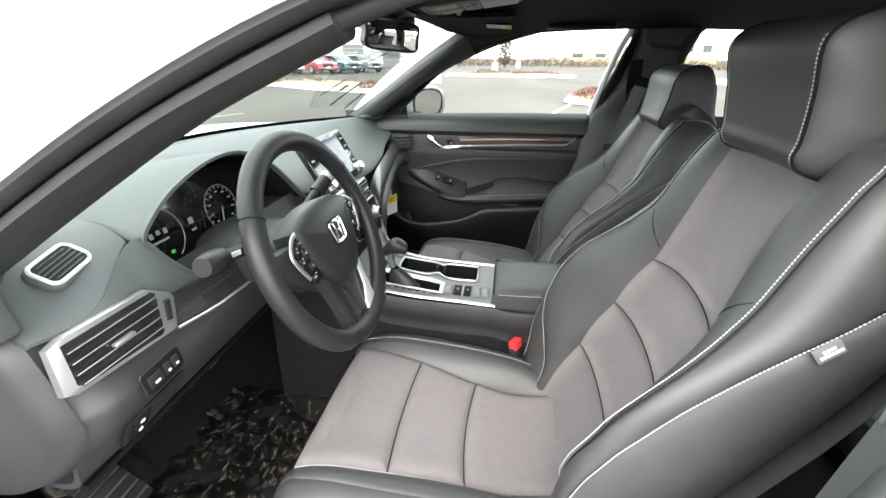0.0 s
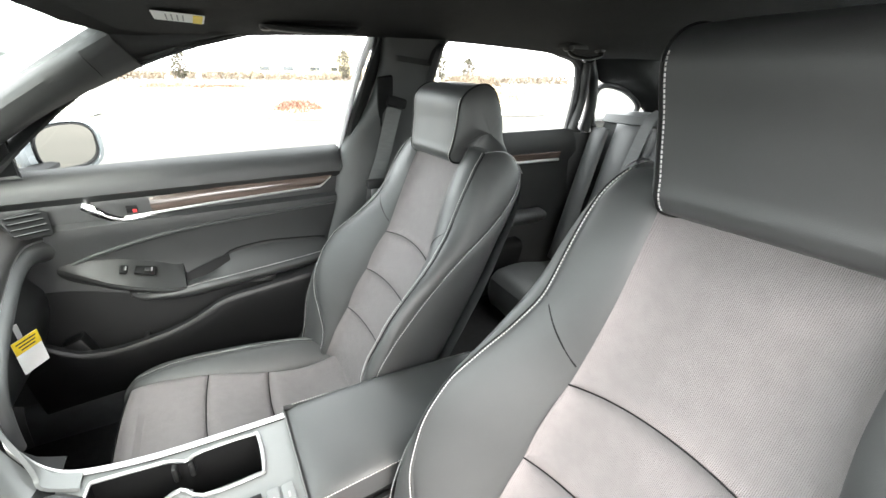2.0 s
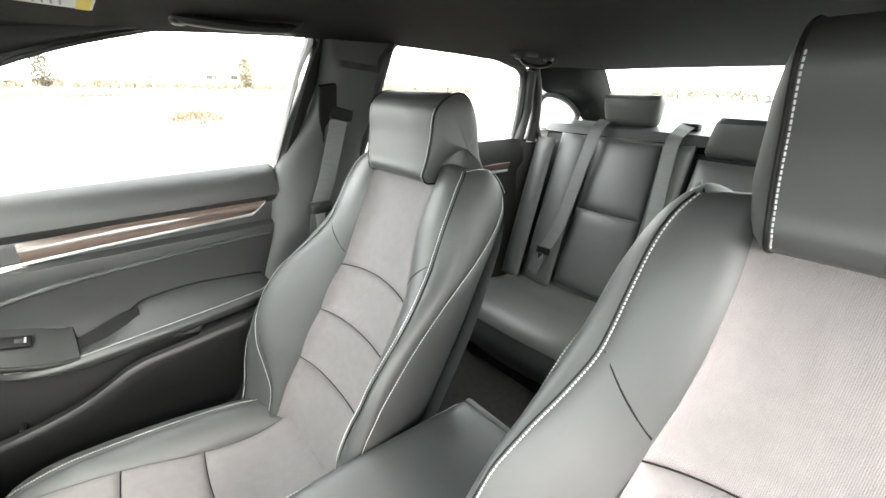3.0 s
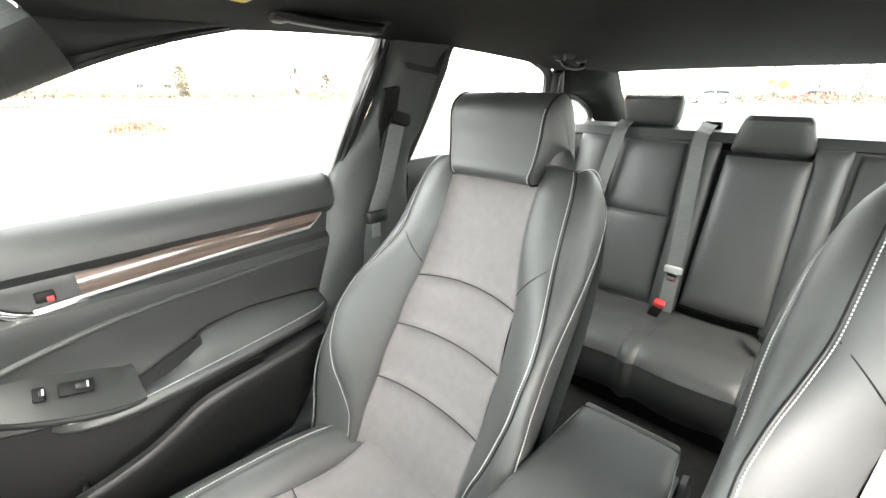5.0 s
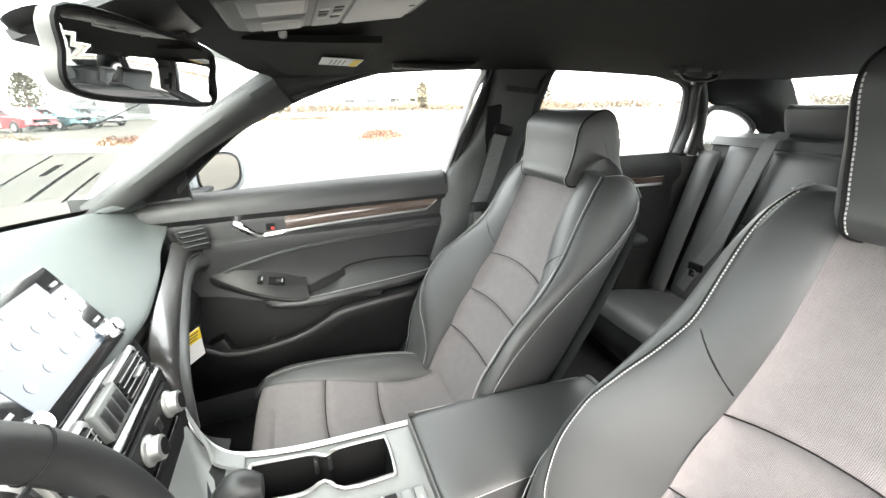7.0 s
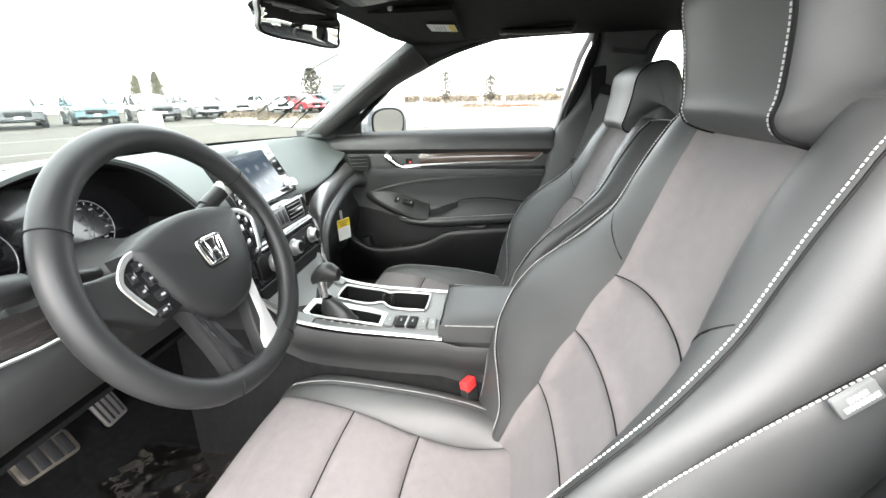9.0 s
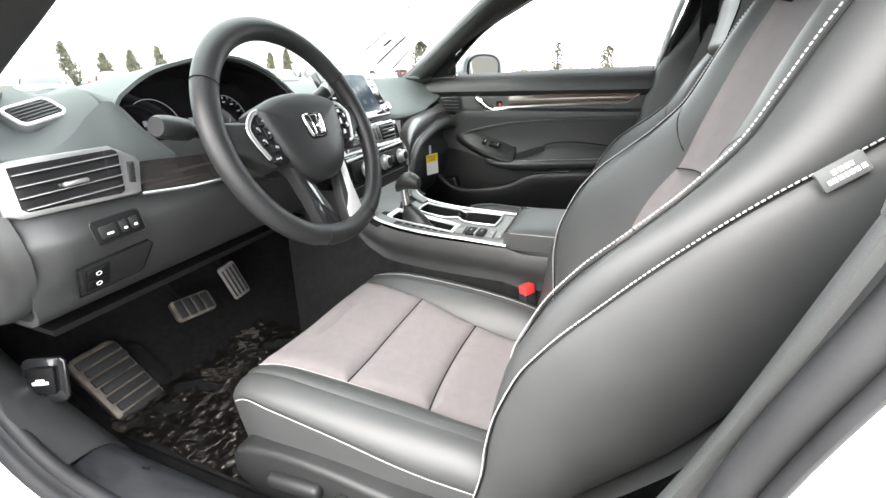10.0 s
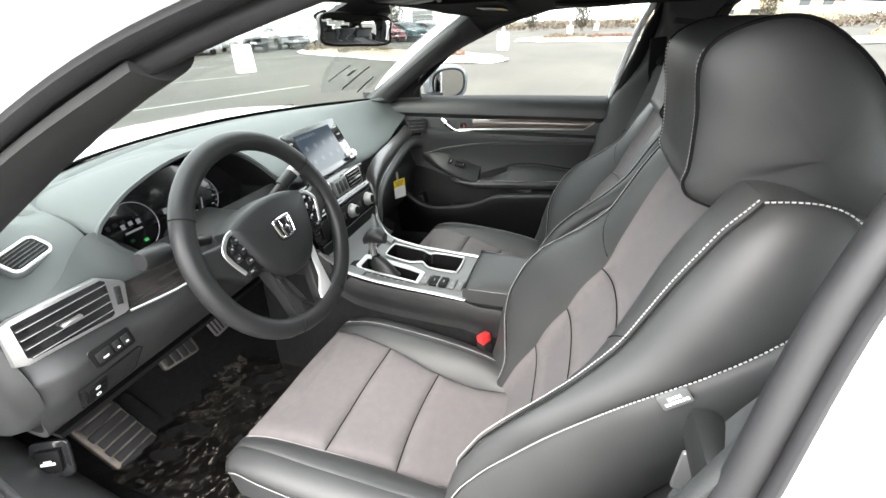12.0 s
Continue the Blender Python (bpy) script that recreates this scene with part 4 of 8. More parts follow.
def pad_rows():
    ye = curve((-0.77, 0.515), (-0.70, 0.507), (-0.66, 0.515), (-0.62, 0.528), (-0.592, 0.535), (-0.57, 0.66), (-0.50, 0.72), (-0.25, 0.72), (-0.16, 0.66), (-0.11, 0.505), (0.0, 0.462), (0.2, 0.440), (0.45, 0.470), (0.68, 0.512), (0.77, 0.515))
    ze = curve((-0.77, 0.905), (-0.70, 0.897), (-0.66, 0.915), (-0.62, 0.941), (-0.592, 0.955), (-0.57, 0.957), (-0.50, 0.955), (-0.25, 0.955), (-0.16, 0.93), (-0.11, 0.885), (0.05, 0.868), (0.2, 0.861), (0.32, 0.857), (0.5, 0.858), (0.70, 0.878), (0.77, 0.90))
    xs = sorted(set([round(x, 3) for x in np.linspace(-0.765, 0.765, 52)] + [-0.61, -0.6, -0.592, -0.58, -0.17, -0.14, -0.12]))
    rows = []
    for x in xs:
        b, y, z = base_y(min(0.745, abs(x))), ye(x), ze(x)
        ym = y + (b - y) * 0.45
        r = spline([(x, b - 0.005, 0.925), (x, b - 0.015, 0.950), (x, b - 0.075, 0.962), (x, b - 0.105, 0.955), (x, b - 0.13, 0.968), (x, ym, max(z + 0.062, 0.966) if z < 0.93 else 0.972), (x, y + 0.045, z + 0.026), (x, y, z), (x, y + 0.014, z - 0.012)], 4)
        rows.append(r)
    return rows


part("top_pad", slab(pad_rows(), 0.006, flip=True), M_PAD, dash)

rows, inner_rows = [], []
for p in hood_arch:
    c = Vector((-0.37, 0.60, 0.925))
    inn = (c - p)
    inn.y = 0
    inn.normalize()
    front = Vector((-0.37 + (p.x + 0.37) * 1.02, 0.86, 0.962 if p.z > 0.93 else 0.93))
    mid = p.lerp(front, 0.35)
    mid.z = p.z + (0.965 - p.z) * 0.22 if p.z > 0.965 else p.z + 0.02
    inner_rows.append(spline([p + inn * 0.034 + Vector((0, 0.11, 0)), p + inn * 0.018 + Vector((0, 0.03, 0)), p + inn * 0.007 + Vector((0, 0.003, 0))], 4))
    rows.append(spline([p + inn * 0.007 + Vector((0, 0.003, 0)), p + inn * 0.002 + Vector((0, -0.001, 0)), p, mid, front], 4))
part("instrument_hood", slab(rows, 0.003), M_PAD, dash)
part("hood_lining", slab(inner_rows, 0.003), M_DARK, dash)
rim_line = spline([(-0.72, 0.509, 0.897), (-0.70, 0.507, 0.898), (-0.66, 0.514, 0.916), (-0.62, 0.526, 0.943), (-0.588, 0.5185, 0.959), (-0.560, 0.509, 0.915), (-0.528, 0.500, 0.870)], 5)
low_line = spline([(-0.72, 0.500, 0.884), (-0.70, 0.499, 0.878), (-0.66, 0.4975, 0.870), (-0.62, 0.4970, 0.866), (-0.588, 0.4965, 0.864), (-0.560, 0.4965, 0.862), (-0.528, 0.4965, 0.858)], 5)
part("hood_cheek", slab([[a.lerp(b, t) + Vector((0, -0.004 * math.sin(math.pi * t), 0)) for t in np.linspace(0, 1, 8)] for a, b in zip(rim_line, low_line)], 0.004, flip=False), M_PAD, dash)
# instruments
face = spline([(-0.575, 0.61, 0.875), (-0.565, 0.615, 0.92), (-0.53, 0.625, 0.965), (-0.45, 0.635, 0.985), (-0.30, 0.635, 0.985), (-0.215, 0.625, 0.965), (-0.175, 0.615, 0.92), (-0.165, 0.61, 0.875), (-0.22, 0.602, 0.845), (-0.37, 0.600, 0.840), (-0.52, 0.602, 0.845)], 4, True)
bm = bmesh.new()
bm.faces.new([bm.verts.new(q) for q in face])
inst = part("instrument_panel", bm, M_GLOSS, dash, "black glossy instrument panel with lit dials")
bm = bmesh.new()
ring = [q + (q - Vector((-0.37, 0.61, 0.91))).normalized() * 0.022 + Vector((0, -0.085, 0)) for q in face]
skin(bm, [[q + Vector((0, 0.001, 0)), q.lerp(r, 0.5), r] for q, r in zip(face, ring)], close_u=True)
part("instrument_shroud", bm, M_DARK, dash)
fi = facing((-0.37, 0.596, 0.905), (1, 0, 0), (0, 0.19, 0.98))
fi = fi @ Matrix.Diagonal((1, 1, 1, 1))


def dial(a, b, r, marks):
    ringb = tube([fi @ Vector((a + r * math.cos(t), b + r * math.sin(t), 0.004)) for t in np.linspace(radians(-50), radians(230), 50)], 0.0006, 5)
    part("dial_ring", ringb, M_DIAL, inst)
    bm = bmesh.new()
    for k in range(marks):
        t = radians(225 - 270 * k / (marks - 1))
        tube([fi @ Vector((a + q * r * math.cos(t), b + q * r * math.sin(t), 0.004)) for q in (0.86, 0.95)], 0.0009, 4, bm=bm)
        if k % 2 == 0:
            tube([fi @ Vector((a + 0.72 * r * math.cos(t) + d, b + 0.72 * r * math.sin(t), 0.004)) for d in (-0.003, 0.003)], 0.0016, 4, bm=bm)
    part("dial_marks", bm, M_DIAL, inst)


dial(0.062, 0.002, 0.047, 17)
part("needle", tube([fi @ Vector((0.062, 0.002, 0.006)), fi @ Vector((0.048, -0.034, 0.006))], 0.0014, 5), M_DIAL, inst)
part("dial_ring", tube([fi @ Vector((-0.105 + 0.050 * math.cos(t), 0.002 + 0.050 * math.sin(t), 0.004)) for t in np.linspace(radians(-60), radians(120), 30)], 0.0008, 5), M_DIAL, inst)
bm = bmesh.new()
for a, b, w, h in ((-0.124, 0.010, 0.008, 0.010), (-0.108, 0.012, 0.008, 0.008), (-0.092, 0.010, 0.008, 0.010), (-0.108, -0.004, 0.036, 0.004), (-0.03, 0.006, 0.012, 0.012), (-0.03, -0.012, 0.012, 0.004)):
    merge(bm, box((a, b, 0.004), (w, h, 0.001), 0))
bm.transform(fi)
tagged(part("display_symbols", bm, M_DIAL, inst), kind="stuff")
b = box((-0.095, -0.030, 0.004), (0.008, 0.006, 0.001), 0)
b.transform(fi)
part("ready_lamp", b, M_GREENLIT, inst)
b = box((0.018, -0.050, 0.004), (0.008, 0.006, 0.001), 0)
b.transform(fi)
part("warning_lamp", b, M_REDLIT, inst)

# small upper vent beside the instruments
fv = facing((-0.662, 0.568, 0.9475), (1, 0.10, 0.22), (-0.10, 0.80, 0.52))
v = part("demister_vent", plate(rounded(0.074, 0.050, 0.016), fv @ Matrix.Translation((0, 0, -0.010)), 0.0145, 0.006, 3), M_PAD, dash, "grey demister vent with a silver edge")
part("vent_edge", tube([fv @ Vector((a, b, 0.006)) for a, b in rounded(0.062, 0.039, 0.010)], 0.0028, 6, True), M_SILVERPAINT, v, "silver vent edge")
part("vent_well", plate(rounded(0.058, 0.035, 0.009), fv @ Matrix.Translation((0, 0, 0.002)), 0.0042, 0.0), M_DARK, v)
for k in range(5):
    b = box((0, -0.0125 + 0.0062 * k, 0.0062), (0.054 - 0.010 * (k in (0, 4)), 0.0018, 0.003), 0.0005, pose(0, 0, 0, 20, 0, 0))
    b.transform(fv)
    part("slat", b, M_TRIM, v)


M_SLAT = surf("satin_slat_edge", (0.30, 0.30, 0.30), 0.35, 0.4, 300, 0, 0.1, 10)


def louvre_vent(outline, o, ax, ay, inner, slats, tab, nm="air_vent"):
    """A vent with a bevelled silver surround, a dark well and level slats with bright edges."""
    fr = facing(o, ax, ay)
    v = part(nm, plate(outline, fr, 0.012, 0.004, 2), M_SILVER, dash, "air vent with satin silver surround")
    part("vent_well", plate(inner, fr @ Matrix.Translation((0, 0, 0.0085)), 0.0040, 0.0), M_GLOSS, v)
    top, bot = max(b for a, b in inner), min(b for a, b in inner)

    def span(y):
        xs = []
        for (a0, b0), (a1, b1) in zip(inner, inner[1:] + inner[:1]):
            if (b0 - y) * (b1 - y) <= 0 and b0 != b1:
                xs.append(a0 + (a1 - a0) * (y - b0) / (b1 - b0))
        return min(xs), max(xs)
    for k in range(slats):
        y = bot + (top - bot) * (k + 0.75) / (slats + 0.5)
        x0, x1 = span(y)
        b = box(((x0 + x1) / 2, y, 0.0135), (x1 - x0 - 0.002, 0.0030, 0.006), 0.0008, pose(0, 0, 0, 24, 0, 0))
        b.transform(fr)
        sl = part("slat", b, M_DARK, v)
        b = box(((x0 + x1) / 2, y + 0.0002, 0.0172), (x1 - x0 - 0.003, 0.0013, 0.0014), 0.0004)
        b.transform(fr)
        part("slat_edge", b, M_SLAT, sl)
    c = (top + bot) / 2
    b = box((tab, c - 0.002, 0.0185), (0.030, 0.0060, 0.010), 0.0025)
    b.transform(fr)
    part("vent_tab", b, M_SILVER, v)
    return v


dv = louvre_vent([(-0.083, 0.047), (-0.066, 0.052), (0.048, 0.048), (0.076, 0.026), (0.080, 0.018), (0.064, -0.026), (0.056, -0.028), (-0.080, -0.020), (-0.094, -0.012)], (-0.676, 0.492, 0.851), (1, -0.10, 0.05), (-0.05, 0.18, 1), [(-0.070, 0.044), (0.050, 0.042), (0.055, 0.037), (0.042, -0.018), (0.036, -0.021), (-0.072, -0.013), (-0.077, -0.008)], 4, -0.012)
fr = facing((-0.676, 0.492, 0.851), (1, -0.10, 0.05), (-0.05, 0.18, 1))
sh = part("shutter_wheel", plate([(0.060, 0.022), (0.070, 0.019), (0.061, -0.011), (0.052, -0.008)], fr @ Matrix.Translation((0, 0, 0.010)), 0.0040, 0.0015), M_PLASTIC, dash, "black vent shutter wheel")
for k in range(4):
    b = box((0.0655 - 0.0022 * k, 0.015 - 0.0062 * k, 0.0145), (0.007, 0.0014, 0.0016), 0.0004)
    b.transform(fr)
    part("wheel_rib", b, M_DARK, sh)

M_INLAY = surf("black_streaked_inlay", (0.022, 0.020, 0.019), 0.16, 0, 260, 0.05, 0.6, 26, coat=0.6, stretch=(0.12, 1, 8), rvar=0.05)
# inlay from the vent to the column and its silver edge
rows = [[mix((x, y, z1), (x, y - 0.012, z0), t) for t in np.linspace(0, 1, 5)] for x, y, z1, z0 in ((-0.606, 0.488, 0.872, 0.829), (-0.57, 0.482, 0.871, 0.826), (-0.53, 0.476, 0.868, 0.823), (-0.49, 0.472, 0.866, 0.822), (-0.45, 0.472, 0.866, 0.822))]
part("inlay", slab(rows, 0.008, flip=True), M_INLAY, dash, "dark wood-look inlay")
part("inlay_edge", tube([(-0.612, 0.472, 0.826), (-0.57, 0.466, 0.822), (-0.53, 0.461, 0.819), (-0.45, 0.457, 0.818)], 0.0026, 6), M_SILVER, dash)

# lower dash on the driver's side
rows = []
for x in np.linspace(-0.768, -0.10, 30):
    e = max(0, (-x - 0.70) / 0.07)
    k = 1 if x < -0.54 else max(0, 1 - (x + 0.54) / 0.06)
    rows.append(spline([(x, 0.520 + 0.02 * e * e, 0.893), (x, 0.505 + 0.015 * e * e, 0.850), (x, 0.482 - 0.012 * (1 - k) + 0.03 * e**3, 0.806), (x, 0.472 + 0.03 * e**3, 0.785), (x, 0.484 + 0.03 * e**3, 0.745), (x, 0.512 + 0.02 * e, 0.700), (x, 0.540, 0.668), (x, 0.585, 0.655), (x, 0.70, 0.665)], 3))
part("knee_panel", slab(rows, 0.01, flip=True), M_KNEE, dash)
sw = facing((-0.665, 0.466, 0.791), (1, 0.0, 0.04), (0, 0.12, 1))
s1 = part("switch_plate", plate(rounded(0.068, 0.034, 0.006), sw, 0.004, 0.002), M_DARK, dash, "dark switch plate")
part("plate_edge", tube([sw @ Vector((a, b, 0.003)) for a, b in rounded(0.070, 0.036, 0.006)], 0.0011, 5, True), M_PLASTIC, s1)
for a, w in ((-0.016, 0.024), (0.006, 0.012), (0.021, 0.013)):
    b = box((a, -0.001, 0.004), (w, 0.018, 0.005), 0.002)
    b.transform(sw)
    k = part("switch", b, M_PLASTIC, s1)
    b = box((a, -0.004, 0.0068), (w * 0.36, 0.0030, 0.0008), 0)
    b.transform(sw)
    part("switch_mark", b, M_PRINT, k)
sw = facing((-0.672, 0.4965, 0.722), (1, 0.0, 0.04), (0, -0.55, 1))
s2 = part("fuse_cover", plate([(-0.052, 0.026), (0.050, 0.030), (0.058, 0.020), (0.044, -0.026), (0.036, -0.030), (-0.050, -0.028)], sw, 0.0025, 0.0015), M_PLASTIC, dash, "black cover panel with two buttons")
part("cover_seam", tube([sw @ Vector((a, b, 0.0004)) for a, b in ((-0.054, 0.028), (0.051, 0.032), (0.060, 0.020), (0.046, -0.028), (0.037, -0.032), (-0.052, -0.030))], 0.0016, 5, True), M_DARK, s2)
b = box((-0.028, 0.0, 0.003), (0.036, 0.044, 0.003), 0.003)
b.transform(sw)
bk = part("button_block", b, M_DARK, s2)
for b0 in (0.011, -0.010):
    b = box((-0.028, b0, 0.0048), (0.029, 0.018, 0.003), 0.0015)
    b.transform(sw)
    k = part("button", b, M_DARK, bk)
    part("button_mark", tube([sw @ Vector((-0.028 + 0.0036 * math.cos(t), b0 + 0.0036 * math.sin(t), 0.0066)) for t in np.linspace(0, 2 * math.pi, 12, endpoint=False)], 0.0007, 5, True), M_PRINT, bk)

# end caps towards the door openings
for sd in (-1, 1):
    rows = []
    for z in np.linspace(0.66, 0.985, 12):
        yr = curve((0.66, 0.60), (0.70, 0.535), (0.78, 0.490), (0.86, 0.510), (0.90, 0.520), (0.94, 0.565), (0.985, 0.60))(z)
        rows.append(spline([(sd * 0.764, yr, z), (sd * 0.784, yr + 0.014, z), (sd * 0.792, yr + 0.06, z), (sd * 0.797, 0.73, z)], 3))
    part("end_cap", slab(rows, 0.008, flip=sd > 0), M_KNEE, dash)
part("pillar_foot", box((-0.772, 0.562, 0.943), (0.034, 0.080, 0.066), 0.006, pose(0, 0, 0, -10, 0, 0), 3), M_TRIM, dash)

# centre stack: screen, vents, climate controls
fs = facing((0.041, 0.489, 0.932), (1, 0, 0), (0, 0.49, 0.87))
scr = part("touch_screen", plate(rounded(0.262, 0.146, 0.008), fs @ Matrix.Translation((0, 0, -0.006)), 0.016, 0.003), M_GLOSS, dash, "glossy touch screen lit with a menu")
b = box((0.0, 0.002, 0.0103), (0.176, 0.112, 0.001), 0)
b.transform(fs)
part("display", b, M_SCREEN, scr, "dim blue display")
for i in range(4):
    for j in range(2):
        part("menu_icon", lathe([(0, 0.0115), (0.0075, 0.0115), (0.0075, 0.011)], fs @ Matrix.Translation((-0.062 + 0.041 * i, 0.016 - 0.040 * j, 0)), 14), M_SCREENLIT, scr)
for i in range(6):
    b = box((-0.078 + 0.016 * i, 0.048, 0.0112), (0.011, 0.006, 0.0006), 0)
    b.transform(fs)
    part("status_icon", b, M_SCREENLIT, scr)
for sdx in (-0.111, 0.111):
    for k in range(4):
        b = box((sdx, 0.044 - 0.024 * k, 0.0105), (0.016, 0.005, 0.0008), 0)
        b.transform(fs)
        part("key_mark", b, M_DIMMARK, scr)
for sdx in (0.108, -0.108):
    part("volume_knob", lathe([(0, 0.028), (0.010, 0.028), (0.0125, 0.026), (0.0130, 0.016), (0.0145, 0.012), (0.0145, 0.010)], fs @ Matrix.Translation((sdx, -0.052, 0)), 28), M_CHROME, scr, "silver knurled knob")
rows = []
for x in np.linspace(-0.135, 0.190, 14):
    rows.append(spline([(x, 0.470, 0.868), (x, 0.447, 0.862), (x, 0.428, 0.800), (x, 0.418, 0.785), (x, 0.408, 0.730), (x, 0.405, 0.700), (x, 0.42, 0.66), (x, 0.435, 0.60)], 3))
part("centre_panel", slab(rows, 0.02, flip=True), M_GLOSS, dash, "piano black centre panel")
for cxv, wv in ((0.112, 0.098), (-0.062, 0.098)):
    v = louvre_vent([(-wv / 2, 0.027), (wv / 2 - 0.006, 0.030), (wv / 2, 0.022), (wv / 2 - 0.008, -0.028), (-wv / 2, -0.028)], (cxv, 0.440, 0.828), (1, 0, 0), (0, 0.27, 1), [(-wv / 2 + 0.004, 0.022), (wv / 2 - 0.012, 0.023), (wv / 2 - 0.008, 0.018), (wv / 2 - 0.014, -0.022), (-wv / 2 + 0.004, -0.022)], 4, 0.008)
hz = facing((0.028, 0.436, 0.828), (1, 0, 0), (0, 0.27, 1))
h = part("button_block", plate(rounded(0.066, 0.048, 0.004), hz, 0.012, 0.002), M_GREY, dash, "grey block of display buttons")
for k in range(3):
    b = box((-0.020 + 0.020 * k, 0, 0.012), (0.015, 0.034, 0.004), 0.002)
    b.transform(hz)
    part("button", b, M_PLASTIC, h)
part("stack_edge", tube([(-0.12, 0.426, 0.790), (0.0, 0.422, 0.788), (0.165, 0.424, 0.793)], 0.003, 6), M_SILVER, dash)
cl = facing((0.02, 0.410, 0.752), (1, 0, 0), (0, 0.14, 1))
cp = part("climate_panel", plate(rounded(0.29, 0.054, 0.010), cl, 0.006, 0.002), M_DARK, dash, "dark climate control panel")
for a in (0.112, 0.010, -0.090):
    k = part("climate_knob", lathe([(0, 0.026), (0.014, 0.026), (0.0175, 0.024), (0.0185, 0.012), (0.022, 0.009), (0.022, 0.005)], cl @ Matrix.Translation((a, 0.0, 0)), 28), M_SILVER, cp, "silver ringed rotary knob")
    part("knob_face", lathe([(0, 0.0272), (0.0125, 0.0272), (0.0125, 0.0262)], cl @ Matrix.Translation((a, 0.0, 0)), 20), M_DARK, k)
for a in (0.062, -0.035, -0.056):
    b = box((a, 0, 0.006), (0.018, 0.020, 0.004), 0.002)
    b.transform(cl)
    part("button", b, M_PLASTIC, cp)

M_DASHINLAY = surf("dark_streaked_dash_inlay", (0.017, 0.0160, 0.0155), 0.36, 0.0, 260, 0.05, 0.4, 26, coat=0.4, stretch=(0.12, 1, 6), rvar=0.05)
# passenger's side: glossy inlay, silver line, wrapped roll, end vent and glove box
line = spline([(0.178, 0.404, 0.640), (0.186, 0.402, 0.700), (0.215, 0.405, 0.748), (0.29, 0.416, 0.778), (0.42, 0.436, 0.796), (0.58, 0.458, 0.812), (0.70, 0.462, 0.818), (0.758, 0.440, 0.812)], 6)
up = spline([(0.176, 0.416, 0.700), (0.180, 0.424, 0.760), (0.20, 0.432, 0.815), (0.28, 0.440, 0.846), (0.42, 0.458, 0.854), (0.58, 0.480, 0.858), (0.68, 0.494, 0.866), (0.70, 0.492, 0.866)], 6)
part("glossy_inlay", slab([[a.lerp(b, t) + Vector((0, -0.016 * math.sin(math.pi * t) ** 0.8, 0)) for t in np.linspace(0, 1, 9)] for a, b in zip(line, up)], 0.008), M_DASHINLAY, dash, "glossy dark inlay")
part("silver_line", tube(line, 0.0032, 6), M_SILVER, dash)
rows = []
for i, q in enumerate(line):
    t = i / (len(line) - 1)
    d = Vector((0.045 * (1 - t) ** 2, 0.0, -0.055 * t**0.5))
    rows.append(spline([q + Vector((0, 0.004, 0)), q + d * 0.3 + Vector((0, -0.012, 0)), q + d * 0.7 + Vector((0, -0.012, 0)), q + d + Vector((0, 0.008, 0)), q + d * 1.05 + Vector((0, 0.05, 0))], 3))
part("wrapped_roll", slab(rows, 0.006, flip=True), M_LEATHER, dash, "stitched leatherette dash roll")
pv = facing((0.722, 0.455, 0.862), (0.66, -0.75, -0.06), (0.16, 0.30, 0.94))
ev = part("end_vent", plate([(-0.044, 0.024), (0.036, 0.034), (0.050, 0.020), (0.042, -0.034), (-0.030, -0.030)], pv, 0.010, 0.003), M_PLASTIC, dash, "black end vent")
for k in range(4):
    b = box((0.0, -0.020 + 0.014 * k, 0.012), (0.070, 0.003, 0.008), 0.001, pose(0, 0, 0, 20, 0, 0))
    b.transform(pv)
    sl = part("slat", b, M_DARK, ev)
    b = box((0.0, -0.0195 + 0.014 * k, 0.0165), (0.068, 0.0014, 0.0014), 0.0004)
    b.transform(pv)
    part("slat_edge", b, M_GREY, sl)
rows = [spline([(x, 0.480 + 0.02 * (x > 0.6), 0.775), (x, 0.500, 0.72), (x, 0.475, 0.66), (x, 0.500, 0.56), (x, 0.56, 0.50), (x, 0.75, 0.52)], 3) for x in np.linspace(0.20, 0.768, 10)]
part("glove_box", slab(rows, 0.01, flip=True), M_PLASTIC, dash)
# cloth underside and bulkhead behind the dash
rows = [[(x, y, 0.64 + 0.06 * (y > 0.8)) for y in (0.56, 0.75, 0.95, 1.09)] for x in np.linspace(-0.75, 0.75, 9)]
part("underside", slab(rows, 0.01), M_DARK, dash)

# hang tag on the glove box side of the console
ft = facing((0.500, 0.452, 0.662), (0.78, -0.60, 0.10), (-0.16, -0.04, 1))
tg = thing("hang_tag", (0.47, 0.43, 0.61), "yellow and white paper tag hanging under the dashboard", "tag")
part("paper", plate(rounded(0.052, 0.084, 0.002), ft @ Matrix.Translation((0, -0.012, 0)), 0.0012, 0), M_PAPER, tg)
b = box((0, 0.014, 0.0016), (0.052, 0.032, 0.001), 0)
b.transform(ft)
part("yellow_band", b, M_YELLOW, tg)
bm = bmesh.new()
for k in range(3):
    merge(bm, box((0, 0.022 - 0.008 * k, 0.0024), (0.040 - 0.006 * k, 0.003, 0.0006), 0))
bm.transform(ft)
tagged(part("print_mark", bm, M_INK, tg), kind="stuff")
b = box((-0.006, 0.046, 0.001), (0.010, 0.040, 0.001), 0)
b.transform(ft)
part("tape", b, M_SATIN, tg)

